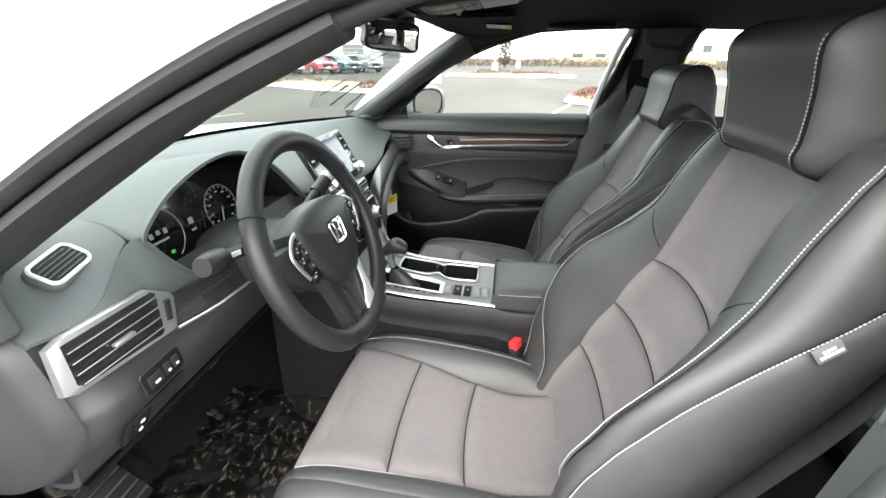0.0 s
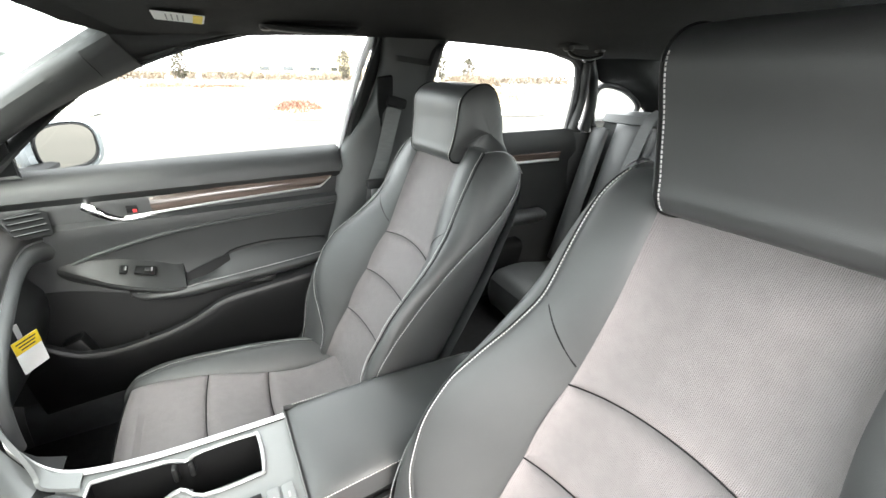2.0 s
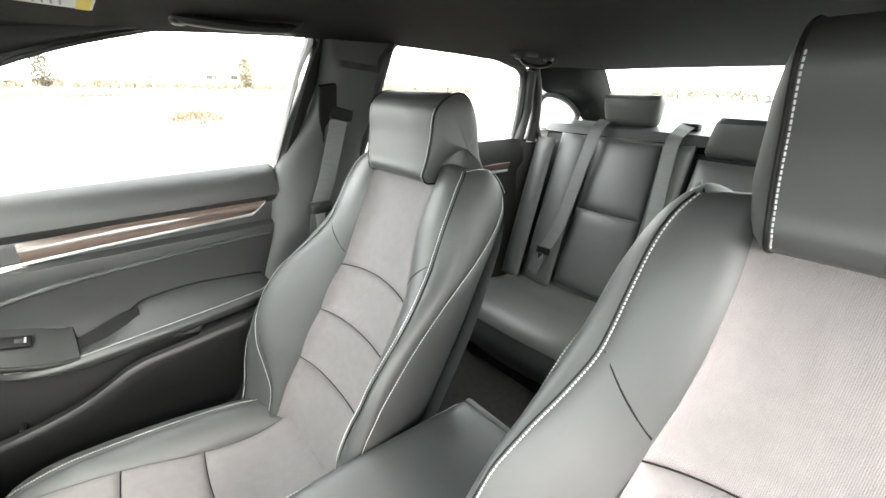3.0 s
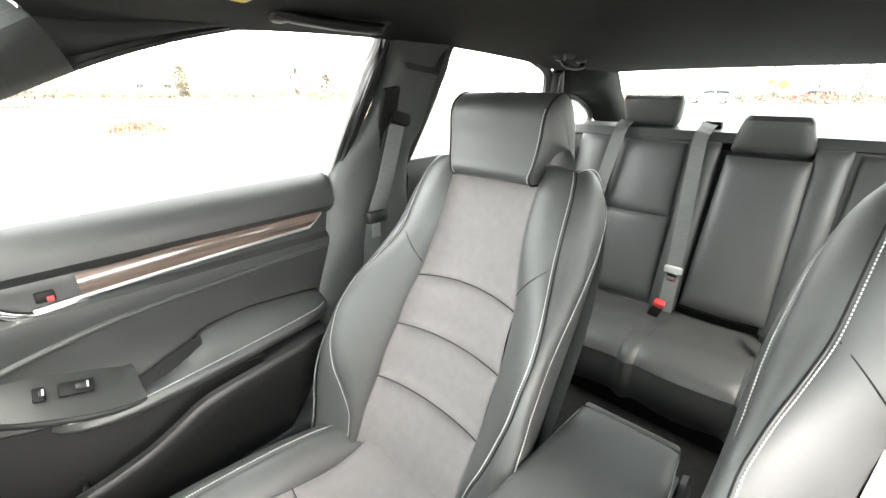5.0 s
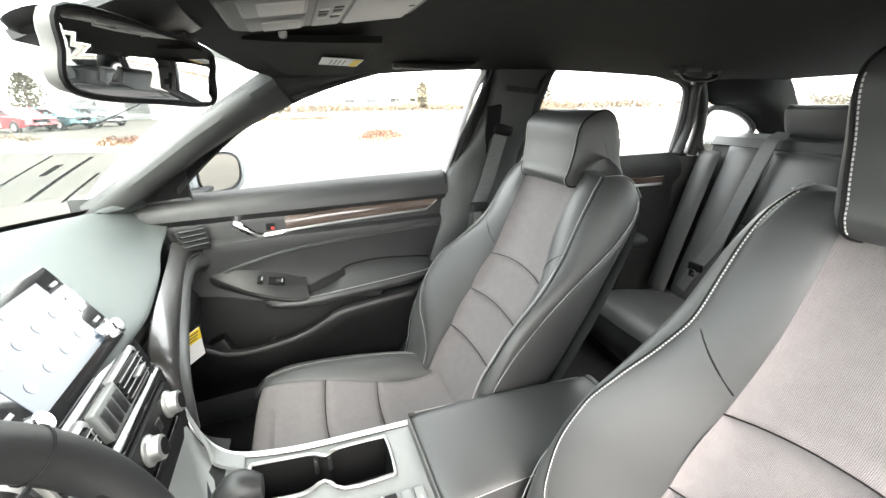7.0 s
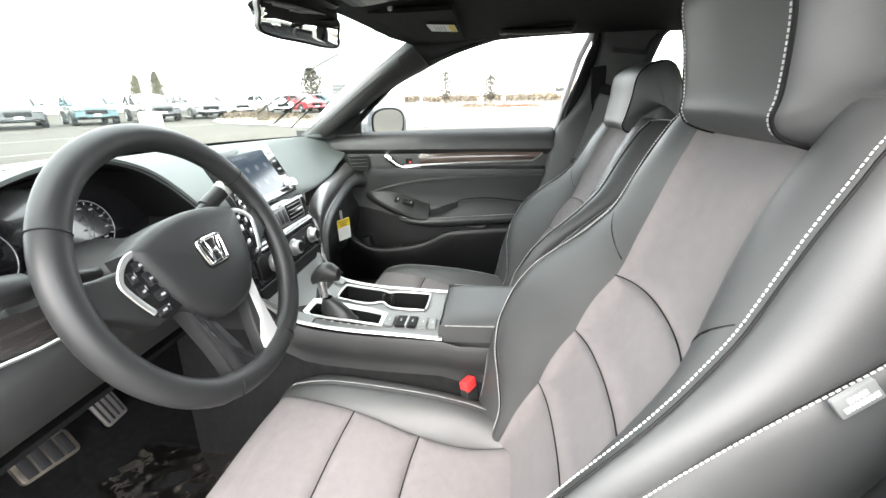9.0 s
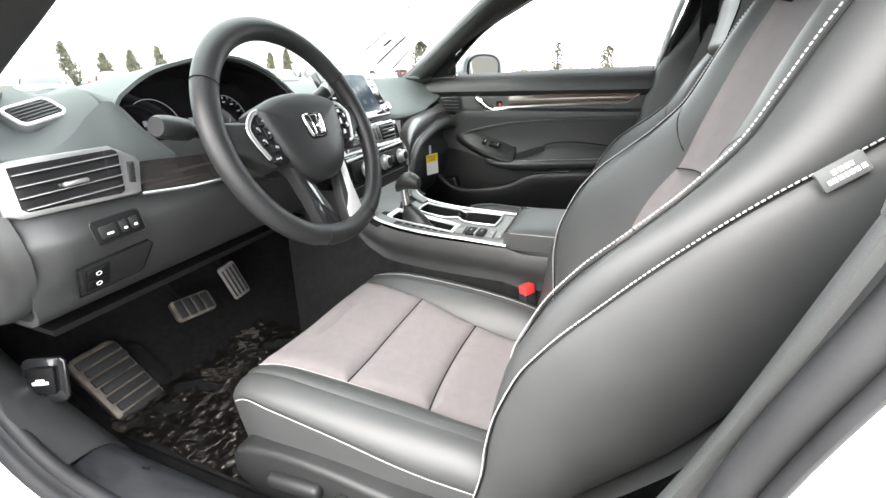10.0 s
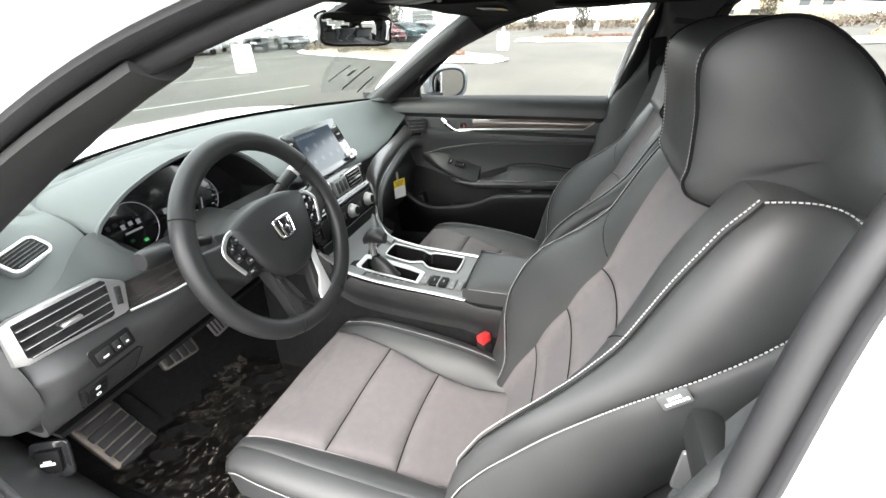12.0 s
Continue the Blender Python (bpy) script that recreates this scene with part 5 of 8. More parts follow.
# ---- steering column and wheel ----
col = thing("steering_column", (-0.388, 0.45, 0.8), "black steering column shroud with two control stalks", "steering column")
rows = []
for t in np.linspace(0, 1, 8):
    y = 0.395 + 0.15 * t
    z = 0.872 - 0.02 * t
    w, hh = 0.060 + 0.02 * t, 0.052 + 0.012 * t
    rows.append([(-0.388 + w * math.copysign(abs(math.cos(a)) ** 0.6, math.cos(a)), y, z - 0.012 + hh * math.copysign(abs(math.sin(a)) ** 0.6, math.sin(a))) for a in np.linspace(0, 2 * math.pi, 28, endpoint=False)])
bm = bmesh.new()
vs = skin(bm, rows, close_v=True)
bm.faces.new(vs[0])
part("shroud", bm, M_PLASTIC, col)
st1 = part("stalk", tube(spline([(-0.445, 0.440, 0.887), (-0.505, 0.432, 0.905), (-0.555, 0.424, 0.917)], 5), 0.0105, 12), M_PLASTIC, col)
part("stalk_end", tube(spline([(-0.542, 0.426, 0.914), (-0.572, 0.420, 0.921), (-0.602, 0.414, 0.927)], 4), 0.0175, 16, taper=lambda t: (0.72, 0.98, 1.0, 1.02, 1.04, 1.04, 1.0, 0.95, 0.8)[min(8, int(t * 8.01))]), M_PLASTIC, st1)
bm = bmesh.new()
for k in range(4):
    merge(bm, box((-0.510 - 0.008 * k, 0.4195 - 0.0014 * k, 0.909 + 0.002 * k), (0.004, 0.002, 0.008), 0))
tagged(part("stalk_marks", bm, M_PRINT, st1), kind="stuff")
st2 = part("stalk", tube(spline([(-0.33, 0.415, 0.890), (-0.28, 0.402, 0.925), (-0.235, 0.390, 0.952)], 5), 0.010, 12), M_PLASTIC, col)
part("stalk_end", tube([(-0.262, 0.397, 0.936), (-0.222, 0.386, 0.960)], 0.0145, 14), M_PLASTIC, st2)
part("stalk_ring", tube([(-0.228, 0.3875, 0.956), (-0.219, 0.385, 0.962)], 0.0155, 14), M_SATIN, st2)

wheel = thing("steering_wheel", (-0.388, 0.335, 0.887), "black leather steering wheel with silver spoke trim", "steering wheel")
fw = facing((-0.390, 0.322, 0.888), (1, 0, 0), (0, 0.36, 0.93))
RW = 0.190
rim = [fw @ Vector((RW * math.sin(t), RW * (math.cos(t) if math.cos(t) > -0.9 else math.cos(t) * 0.985), 0)) for t in np.linspace(0, 2 * math.pi, 72, endpoint=False)]
part("rim", tube(rim, 0.0195, 18, True, flat=0.88, up=tuple(fw.to_3x3() @ Vector((0, 0, 1)))), M_WHEEL, wheel)
for t in (58, -58, 158, -158):
    a = radians(t)
    c = Vector((RW * math.sin(a), RW * math.cos(a), 0))
    rad = c.normalized()
    part("rim_seam", tube([fw @ (c + rad * 0.0199 * math.cos(b) + Vector((0, 0, 0.0176 * math.sin(b)))) for b in np.linspace(0, 2 * math.pi, 18, endpoint=False)], 0.0011, 5, True), M_DARK, wheel)
hub = spline([(-0.104, 0.046, 0), (-0.098, 0.056, 0), (-0.055, 0.070, 0), (0, 0.075, 0), (0.055, 0.070, 0), (0.098, 0.056, 0), (0.104, 0.046, 0), (0.096, 0.012, 0), (0.082, -0.030, 0), (0.058, -0.064, 0), (0.030, -0.082, 0), (0, -0.086, 0), (-0.030, -0.082, 0), (-0.058, -0.064, 0), (-0.082, -0.030, 0), (-0.096, 0.012, 0)], 4, True)
rows = [[fw @ Vector((q.x * k, q.y * k, h)) for q in hub] for k, h in ((1.0, -0.030), (1.0, 0.004), (0.988, 0.010), (0.95, 0.015), (0.85, 0.020), (0.6, 0.0245), (0.3, 0.0265), (0.001, 0.027))]
bm = bmesh.new()
skin(bm, rows, close_v=True)
part("airbag_cover", bm, M_WHEEL, wheel)
em = fw @ Matrix.Translation((0, 0.010, 0.0262))
part("emblem_seat", plate(rounded(0.054, 0.049, 0.014), em @ Matrix.Translation((0, 0, -0.002)), 0.0032, 0.0015), M_DARK, wheel)
em = em @ Matrix.Diagonal((0.82, 0.80, 1, 1))
loop = spline([(a, b, 0.002) for a, b in ((-0.020, 0.0235), (0.020, 0.0235), (0.0275, 0.017), (0.0235, -0.016), (0.016, -0.0225), (-0.016, -0.0225), (-0.0235, -0.016), (-0.0275, 0.017))], 4, True)
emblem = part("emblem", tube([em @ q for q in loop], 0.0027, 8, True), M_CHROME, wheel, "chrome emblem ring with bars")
for s in (-1, 1):
    part("emblem_bar", plate([(s * a, b) for a, b in ((0.0205, 0.021), (0.0120, 0.021), (0.0062, 0.003), (0.0070, -0.0205), (0.0145, -0.0205), (0.0150, -0.001))][::s], em, 0.0042, 0.0012), M_CHROME, emblem)
part("emblem_bar", plate([(-0.008, 0.0035), (-0.0085, -0.0045), (0.0085, -0.0045), (0.008, 0.0035)][::-1], em, 0.0036, 0.001), M_CHROME, emblem)
for s in (-1, 1):
    sp = part("side_spoke", plate([(s * a, b) for a, b in ((0.060, 0.040), (0.100, 0.036), (0.150, 0.040), (0.185, 0.046), (0.185, 0.004), (0.150, -0.016), (0.118, -0.044), (0.07, -0.040))][::s], fw @ Matrix.Translation((0, 0, -0.022)), 0.027, 0.006, 3), M_PLASTIC, wheel)
    pod = plate([(s * a, b) for a, b in ((0.070, 0.048), (0.108, 0.047), (0.130, 0.030), (0.134, 0.014), (0.118, -0.030), (0.100, -0.042), (0.066, -0.034))][::-s], fw @ Matrix.Translation((0, 0, 0.004)), 0.005, 0.002)
    part("button_pod", pod, M_DARK, sp)
    br = spline([(s * 0.080, 0.049, 0.010), (s * 0.112, 0.047, 0.011), (s * 0.134, 0.026, 0.011), (s * 0.130, 0.002, 0.010), (s * 0.118, -0.026, 0.010)], 5)
    part("silver_bracket", tube([fw @ q for q in br], 0.0042, 8, flat=0.5, up=tuple(fw.to_3x3() @ Vector((0, 0, 1)))), M_SILVER, sp)
    for a, b2, w, hh in ((0.100, 0.034, 0.022, 0.013), (0.118, 0.024, 0.012, 0.016), (0.098, 0.014, 0.016, 0.020), (0.116, 0.004, 0.014, 0.016), (0.096, -0.010, 0.020, 0.014), (0.106, -0.028, 0.022, 0.011)):
        b = box((s * a, b2, 0.0095), (w, hh, 0.005), 0.002)
        b.transform(fw)
        bt = part("wheel_button", b, M_GLOSS, sp)
        b = box((s * a, b2, 0.0122), (w * 0.30, 0.0030, 0.0006), 0)
        b.transform(fw)
        part("button_mark", b, M_DIMMARK, bt)
    arm = [(s * 0.046, -0.056), (s * 0.076, -0.044), (s * 0.066, -0.110), (s * 0.062, -0.178), (s * 0.012, -0.180), (s * 0.022, -0.130)]
    lo = part("lower_spoke", plate(arm[::-s], fw @ Matrix.Translation((0, 0, -0.020)), 0.022, 0.005, 2), M_PLASTIC, wheel)
    tr = [(s * 0.052, -0.060), (s * 0.070, -0.052), (s * 0.062, -0.100), (s * 0.060, -0.172), (s * 0.012, -0.176), (s * 0.018, -0.152), (s * 0.040, -0.126)]
    if s < 0:
        part("spoke_face", plate(tr[::-s], fw @ Matrix.Translation((0, 0, 0.0012)), 0.003, 0.0015), M_GLOSS, lo, "glossy black spoke face")
        continue
    part("spoke_trim", plate(tr[::-s], fw @ Matrix.Translation((0, 0, 0.0015)), 0.004, 0.0015), M_SILVERPAINT, lo, "satin silver spoke trim")

# ---- centre console ----
con = thing("centre_console", (0, 0.1, 0.24), "dark centre console with silver edges, shifter and cup holders", "centre console")
zt = curve((-0.02, 0.600), (0.20, 0.606), (0.30, 0.618), (0.345, 0.632), (0.385, 0.675), (0.40, 0.72))
hw = curve((-0.40, 0.098), (0.0, 0.112), (0.2, 0.114), (0.34, 0.125), (0.42, 0.160))
for sd in (-1, 1):
    rows, low = [], []
    for y in np.linspace(-0.40, 0.62, 26):
        top = zt(y) - 0.012 if y > 0.0 else 0.578
        w = hw(min(y, 0.40))
        rows.append(spline([(sd * (w - 0.004), y, top), (sd * w, y, top - 0.012), (sd * (w + 0.004), y, top - 0.035), (sd * (w + 0.001), y, top - 0.06), (sd * (w + 0.004), y, top - 0.085)], 3))
        low.append(spline([(sd * (w + 0.001), y, top - 0.083), (sd * (w + 0.010), y, top - 0.13), (sd * (w + 0.022), y, 0.40), (sd * (w + 0.03), y, 0.24)], 3))
    part("side_panel", slab(rows, 0.01, flip=sd < 0), M_PLASTIC, con)
    part("carpet_side", slab(low, 0.01, flip=sd < 0), M_CARPET, con, "black carpeted lower side")
    part("side_seam", tube([(sd * (hw(min(y, 0.4)) + 0.0055), y, (zt(y) if y > 0 else 0.598) - 0.082) for y in np.linspace(-0.38, 0.5, 30)], 0.0022, 5), M_DARK, con)
    edge = spline([(sd * 0.118, 0.004, 0.600), (sd * 0.117, 0.10, 0.604), (sd * 0.118, 0.22, 0.609), (sd * 0.122, 0.31, 0.622), (sd * 0.132, 0.352, 0.640), (sd * 0.150, 0.382, 0.676), (sd * 0.170, 0.398, 0.712)], 6)
    part("silver_edge", tube(edge, 0.0056, 8, flat=0.7, up=(0, 0, 1)), M_SILVER, con, "satin silver console edge")

# top deck with openings for the cup holders and the shifter
cup = spline([(0.012, 0.062, 0), (0.086, 0.062, 0), (0.096, 0.075, 0), (0.096, 0.150, 0), (0.086, 0.175, 0), (0.098, 0.205, 0), (0.098, 0.285, 0), (0.088, 0.300, 0), (0.030, 0.300, 0), (0.018, 0.285, 0), (0.016, 0.215, 0), (0.030, 0.180, 0), (0.004, 0.150, 0), (0.004, 0.075, 0)], 3, True)
gate = [Vector((a, b, 0)) for a, b in ((-0.082, 0.160), (-0.034, 0.160), (-0.022, 0.200), (-0.022, 0.325), (-0.030, 0.336), (-0.078, 0.336), (-0.086, 0.325))]
bm = bmesh.new()


def deck_loop(pts):
    vs = [bm.verts.new((q.x, q.y, 0)) for q in pts]
    return [bm.edges.new((vs[i], vs[(i + 1) % len(vs)])) for i in range(len(vs))]


outer = [Vector((s * (hw(y) - 0.002), y, 0)) for s, ys in ((1, np.linspace(0.0, 0.40, 16)), (-1, np.linspace(0.40, 0.0, 16))) for y in ys]
es = deck_loop(outer) + deck_loop(cup) + deck_loop(gate)
bmesh.ops.triangle_fill(bm, edges=es, use_beauty=True)
bmesh.ops.subdivide_edges(bm, edges=[e for e in bm.edges if e.calc_length() > 0.05], cuts=2)
for v in bm.verts:
    v.co.z = zt(v.co.y) - 0.003
bmesh.ops.recalc_face_normals(bm, faces=bm.faces)
part("deck", bm, M_GREY, con, "dark grey console deck")
bm = bmesh.new()
vs = skin(bm, [[(q.x, q.y, zt(q.y) - 0.003), (q.x, q.y, 0.59), (0.052 + (q.x - 0.052) * 0.9, 0.18 + (q.y - 0.18) * 0.95, 0.515)] for q in cup], close_u=True)
bm.faces.new([r[-1] for r in vs])
well = part("cup_holder", bm, M_DARK, con, "black double cup holder")
part("cup_rim", tube([(q.x, q.y, zt(q.y) + 0.001) for q in cup], 0.0032, 8, True), M_SILVER, con, "silver cup holder rim")
for y in (0.168, 0.192):
    part("cup_grip", box((0.092, y, 0.585), (0.022, 0.008, 0.030), 0.003), M_PLASTIC, well)
    part("cup_grip", box((0.020, y, 0.585), (0.022, 0.008, 0.030), 0.003), M_PLASTIC, well)
bm = bmesh.new()
vs = skin(bm, [[(q.x, q.y, zt(q.y) - 0.003), (q.x, q.y, 0.57)] for q in gate], close_u=True)
bm.faces.new([r[-1] for r in vs])
gt = part("shifter_well", bm, M_DARK, con, "dark shifter well")
part("shifter_rim", tube([(q.x, q.y, zt(q.y) + 0.001) for q in gate], 0.0044, 8, True, flat=0.6, up=(0, 0, 1)), M_SILVER, con, "silver shifter surround")
gx0, gy0 = -0.054, 0.248
wide_gate = [Vector((gx0 + (q.x - gx0) * (1.42 if q.x > gx0 else 1.16), gy0 + (q.y - gy0) * 1.10, 0)) for q in gate]
part("shifter_plate", slab([[(q.x, q.y, zt(q.y) + 0.0015), (p.x, p.y, zt(p.y) + 0.0008)] for q, p in zip(gate + gate[:1], wide_gate + wide_gate[:1])], 0.002), M_SILVERPAINT, con, "satin silver shifter plate")
bm = bmesh.new()
for k in range(7):
    merge(bm, box((-0.092, 0.190 + 0.020 * k, zt(0.19 + 0.02 * k) + 0.002), (0.006, 0.007, 0.0008), 0))
tagged(part("gear_marks", bm, M_DIMMARK, con), kind="stuff")
sm = facing((-0.052, 0.290, 0.585), (1, 0, 0), (0, 0.97, -0.12))
rows = []
for t in np.linspace(0, 1, 9):
    k = (1 - t) ** 0.8
    ring = []
    for a in np.linspace(0, 2 * math.pi, 28, endpoint=False):
        w = 1 + 0.10 * math.sin(9 * t) * math.sin(2 * a + 5 * t) * (1 - t)
        ring.append((-0.053 + (0.012 + 0.012 * k) * w * math.cos(a), 0.292 - 0.026 * k + (0.012 + 0.036 * k) * w * math.sin(a), 0.602 + 0.056 * t))
    rows.append(ring)
bm = bmesh.new()
skin(bm, rows, close_v=True)
bmesh.ops.recalc_face_normals(bm, faces=bm.faces)
part("shifter_boot", bm, M_PLASTIC, gt, "folded leather boot")
shf = part("shifter", tube([sm @ Vector((0, 0, 0.045)), sm @ Vector((0.002, 0, 0.085)), sm @ Vector((0.002, 0, 0.118))], 0.011, 12), M_CHROME, con, "chrome shift lever")
rows = []
for t in np.linspace(0, 1, 9):
    y = 0.308 - 0.064 * t
    rr = 0.0235 * math.sin(math.pi * (0.14 + 0.72 * t)) ** 0.5
    rows.append([(-0.055 + rr * 0.98 * math.cos(a), y, 0.722 + 0.010 * math.sin(math.pi * t) - 0.012 * (1 - t) ** 3 + rr * (0.80 if math.sin(a) > 0 else 1.15) * math.sin(a)) for a in np.linspace(0, 2 * math.pi, 16, endpoint=False)])
bm = bmesh.new()
vs = skin(bm, rows, close_v=True)
bm.faces.new(vs[0]), bm.faces.new(vs[-1][::-1])
bmesh.ops.translate(bm, vec=(0, 0.012, 0), verts=bm.verts)
bmesh.ops.recalc_face_normals(bm, faces=bm.faces)
part("shift_knob", bm, M_PLASTIC, shf, "black leather shift knob")
for k, (y, w) in enumerate(((0.138, 0.022), (0.110, 0.024), (0.082, 0.020), (0.056, 0.018), (0.034, 0.018))):
    b = part("console_button", box((-0.058, y, zt(y) + 0.001), (0.046, w, 0.008), 0.002), M_GREY if k in (0, 3, 4) else M_DARK, con)
    part("button_mark", box((-0.058, y, zt(y) + 0.0056), (0.010, 0.003, 0.0006), 0), M_DIMMARK, b)
part("button_edge", box((-0.058, 0.096, zt(0.096) + 0.001), (0.046, 0.003, 0.009), 0.001), M_SILVER, con)
# front cubby of the console
rows = [[(x, y, z) for y, z in ((0.400, 0.716), (0.392, 0.668), (0.372, 0.640), (0.352, 0.628), (0.338, 0.622))] for x in np.linspace(-0.15, 0.165, 8)]
part("cubby", slab(rows, 0.006), M_DARK, con)
for sd in (-1, 1):
    wing_rows = [spline([(sd * 0.168, 0.400, 0.715), (sd * (0.150 - 0.03 * t), 0.384 - 0.02 * t, 0.680 - 0.02 * t), (sd * (0.128 - 0.03 * t), 0.352, 0.636), (sd * (0.118 - 0.03 * t), 0.310, 0.619)], 4) for t in np.linspace(0, 1, 4)]
    part("cheek", slab(wing_rows, 0.006, flip=sd > 0), M_GREY, con, "grey console cheek")

arm = thing("armrest", (0, -0.18, 0.57), "black leatherette centre armrest with white stitching", "armrest")
aw = curve((-0.385, 0.084), (-0.2, 0.098), (0.012, 0.109))


def arm_top(u, v):
    y = -0.385 + 0.397 * v
    t = 2 * u - 1
    return (t * aw(y), y, 0.632 + 0.004 * math.sin(math.pi * v) - 0.010 * v**12 - 0.006 * abs(t) ** 8)


part("lid", patch(arm_top, 14, 20, 0.006, 0.010), M_LEATHER, arm)
ring = [(aw(y), y) for y in np.linspace(-0.385, 0.012, 12)] + [(-aw(y), y) for y in np.linspace(0.012, -0.385, 12)]
bm = bmesh.new()
vs = skin(bm, [[(x, y, 0.630), (x * 1.005, y + (0.002 if y > 0 else -0.002 if y < -0.38 else 0), 0.615), (x * 0.99, y, 0.586)] for x, y in ring], close_u=True, flip=True)
bm.faces.new([r[-1] for r in vs])
part("lid_side", bm, M_LEATHER, arm)
th = stitches([(aw(y) * s, y, 0.6285) for s in (-1,) for y in np.linspace(-0.37, 0.0, 20)])
stitches([(x, 0.0125, 0.624) for x in np.linspace(-0.10, 0.10, 12)], th)
stitches([(aw(y), y, 0.6285) for y in np.linspace(-0.37, 0.0, 20)], th)
part("stitching", th, M_THREAD, arm, "white stitching")
part("rear_lip", box((0, -0.392, 0.617), (0.165, 0.016, 0.034), 0.007), M_LEATHER, arm)
part("bin", box((0, -0.19, 0.46), (0.19, 0.40, 0.25), 0.012), M_PLASTIC, arm)


def buckle(o, ax, up, name, stem):
    fb = facing(o, ax, up)
    e = thing(name, (o[0], o[1], o[2] - stem), "black seat belt buckle with a red release button", "belt buckle", "belt buckles")
    part("body", plate(rounded(0.036, 0.060, 0.006), fb @ Matrix.Translation((0, -0.028, -0.010)), 0.020, 0.004), M_PLASTIC, e)
    b = box((0, 0.006, 0.001), (0.034, 0.024, 0.022), 0.003)
    b.transform(fb)
    part("release_button", b, M_RED, e, "red release button")
    part("stem", tube([fb @ Vector((0, -0.055, 0)), fb @ Vector((0, -0.055 - stem, -0.004))], 0.008, 8, flat=0.4), M_DARK, e)


buckle((-0.150, -0.058, 0.502), (0.85, -0.52, 0), (-0.05, 0.30, 1), "belt_buckle", 0.12)
buckle((0.146, -0.10, 0.47), (0.85, 0.52, 0), (0.05, 0.30, 1), "belt_buckle", 0.12)

# ---- driver's footwell ----
rest = thing("foot_rest", (-0.58, 0.83, 0.25), "steel foot rest with black rubber ribs", "foot rest")
fr = facing((-0.583, 0.832, 0.322), (1, 0, 0.03), (-0.02, 0.68, 0.73))
M_WORNSTEEL = surf("dirty_worn_steel", (0.17, 0.145, 0.12), 0.45, 0.6, 500, 0.2, 0.45, 30, rvar=0.2)
part("plate", plate(rounded(0.108, 0.205, 0.022), fr, 0.014, 0.005, 3), M_WORNSTEEL, rest)
for k in range(7):
    b = box((0.004 + 0.004 * (k % 2), -0.078 + 0.026 * k, 0.0145), (0.092, 0.0210, 0.006), 0.003)
    b.transform(fr)
    part("rubber_rib", b, M_RUBBER, rest)
part("block", box((-0.56, 0.865, 0.285), (0.17, 0.17, 0.10), 0.03, pose(0, 0, 0, 40, 0, 0)), M_CARPET, rest)
ped = thing("brake_pedal", (-0.34, 0.85, 0.30), "steel brake pedal with black rubber grips", "pedal", "pedals")
fr = facing((-0.352, 0.836, 0.402), (1, -0.10, -0.10), (0.06, 0.62, 0.78))
part("pad", plate(rounded(0.112, 0.062, 0.012), fr, 0.012, 0.004), M_WORNSTEEL, ped)
for k in range(4):
    b = box((-0.036 + 0.024 * k, 0, 0.0125), (0.020, 0.050, 0.005), 0.003)
    b.transform(fr)
    part("rubber_grip", b, M_RUBBER, ped)
part("arm", tube(spline([(-0.35, 0.845, 0.40), (-0.35, 0.93, 0.46), (-0.35, 0.96, 0.62)], 5), 0.010, 8), M_DARK, ped)
ped = thing("accelerator_pedal", (-0.18, 0.87, 0.28), "steel accelerator pedal with black rubber ribs", "pedal", "pedals")
fr = facing((-0.190, 0.856, 0.402), (1, -0.16, 0.22), (-0.26, 0.20, 0.95))
part("pad", plate(rounded(0.056, 0.118, 0.009), fr, 0.010, 0.004), M_STEEL, ped)
for k in range(4):
    b = box((-0.0195 + 0.013 * k, 0, 0.0105), (0.0055, 0.096, 0.004), 0.002)
    b.transform(fr)
    part("rubber_rib", b, M_RUBBER, ped)
part("arm", tube(spline([(-0.183, 0.865, 0.42), (-0.183, 0.94, 0.50), (-0.183, 0.98, 0.62)], 5), 0.009, 8), M_DARK, ped)
lev = thing("bonnet_release", (-0.72, 0.69, 0.46), "black bonnet release lever with a white car mark", "release lever")
fr = facing((-0.735, 0.700, 0.495), (0.50, -0.86, -0.05), (0.25, 0.10, 0.95))
part("surround", plate(rounded(0.070, 0.086, 0.014), fr, 0.006, 0.003), M_GLOSS, lev)
b = box((0, 0.002, 0.012), (0.044, 0.050, 0.008), 0.004)
b.transform(fr)
part("handle", b, M_DARK, lev)
b = box((0, -0.001, 0.0166), (0.026, 0.006, 0.0008), 0.0003)
merge(b, box((0, 0.004, 0.0166), (0.014, 0.005, 0.0008), 0.0003))
b.transform(fr)
part("car_mark", b, M_PRINT, lev)

# creased clear film over the driver's mat
mat_rows = [[(x, y, 0.262 + 0.05 * max(0, (y - 0.78) / 0.14) ** 2) for y in np.linspace(0.28, 0.88, 8)] for x in np.linspace(-0.66, -0.17, 8)]
tagged(part("floor_mat", slab(mat_rows, 0.010, flip=True), M_CARPET), "black carpet floor mat", "floor mat")
nz = 90
film = []
for i in range(nz):
    r = []
    for j in range(nz):
        x, y = -0.655 + 0.475 * i / (nz - 1), 0.29 + 0.56 * j / (nz - 1)
        h = 0.0
        for f, a in ((9, 0.0050), (22, 0.0040), (48, 0.0026)):
            h += a * (1 - abs(noise.noise((x * f * 1.0 + 3, y * f * 0.7, f * 0.1))) * 2)
        r.append((x + 0.008 * noise.noise((y * 9, 0, 1)), y + 0.01 * noise.noise((x * 9, 1, 0)), 0.268 + 0.05 * max(0, (y - 0.78) / 0.14) ** 2 + max(0, h)))
    film.append(r)
bm = bmesh.new()
skin(bm, film, flip=True)
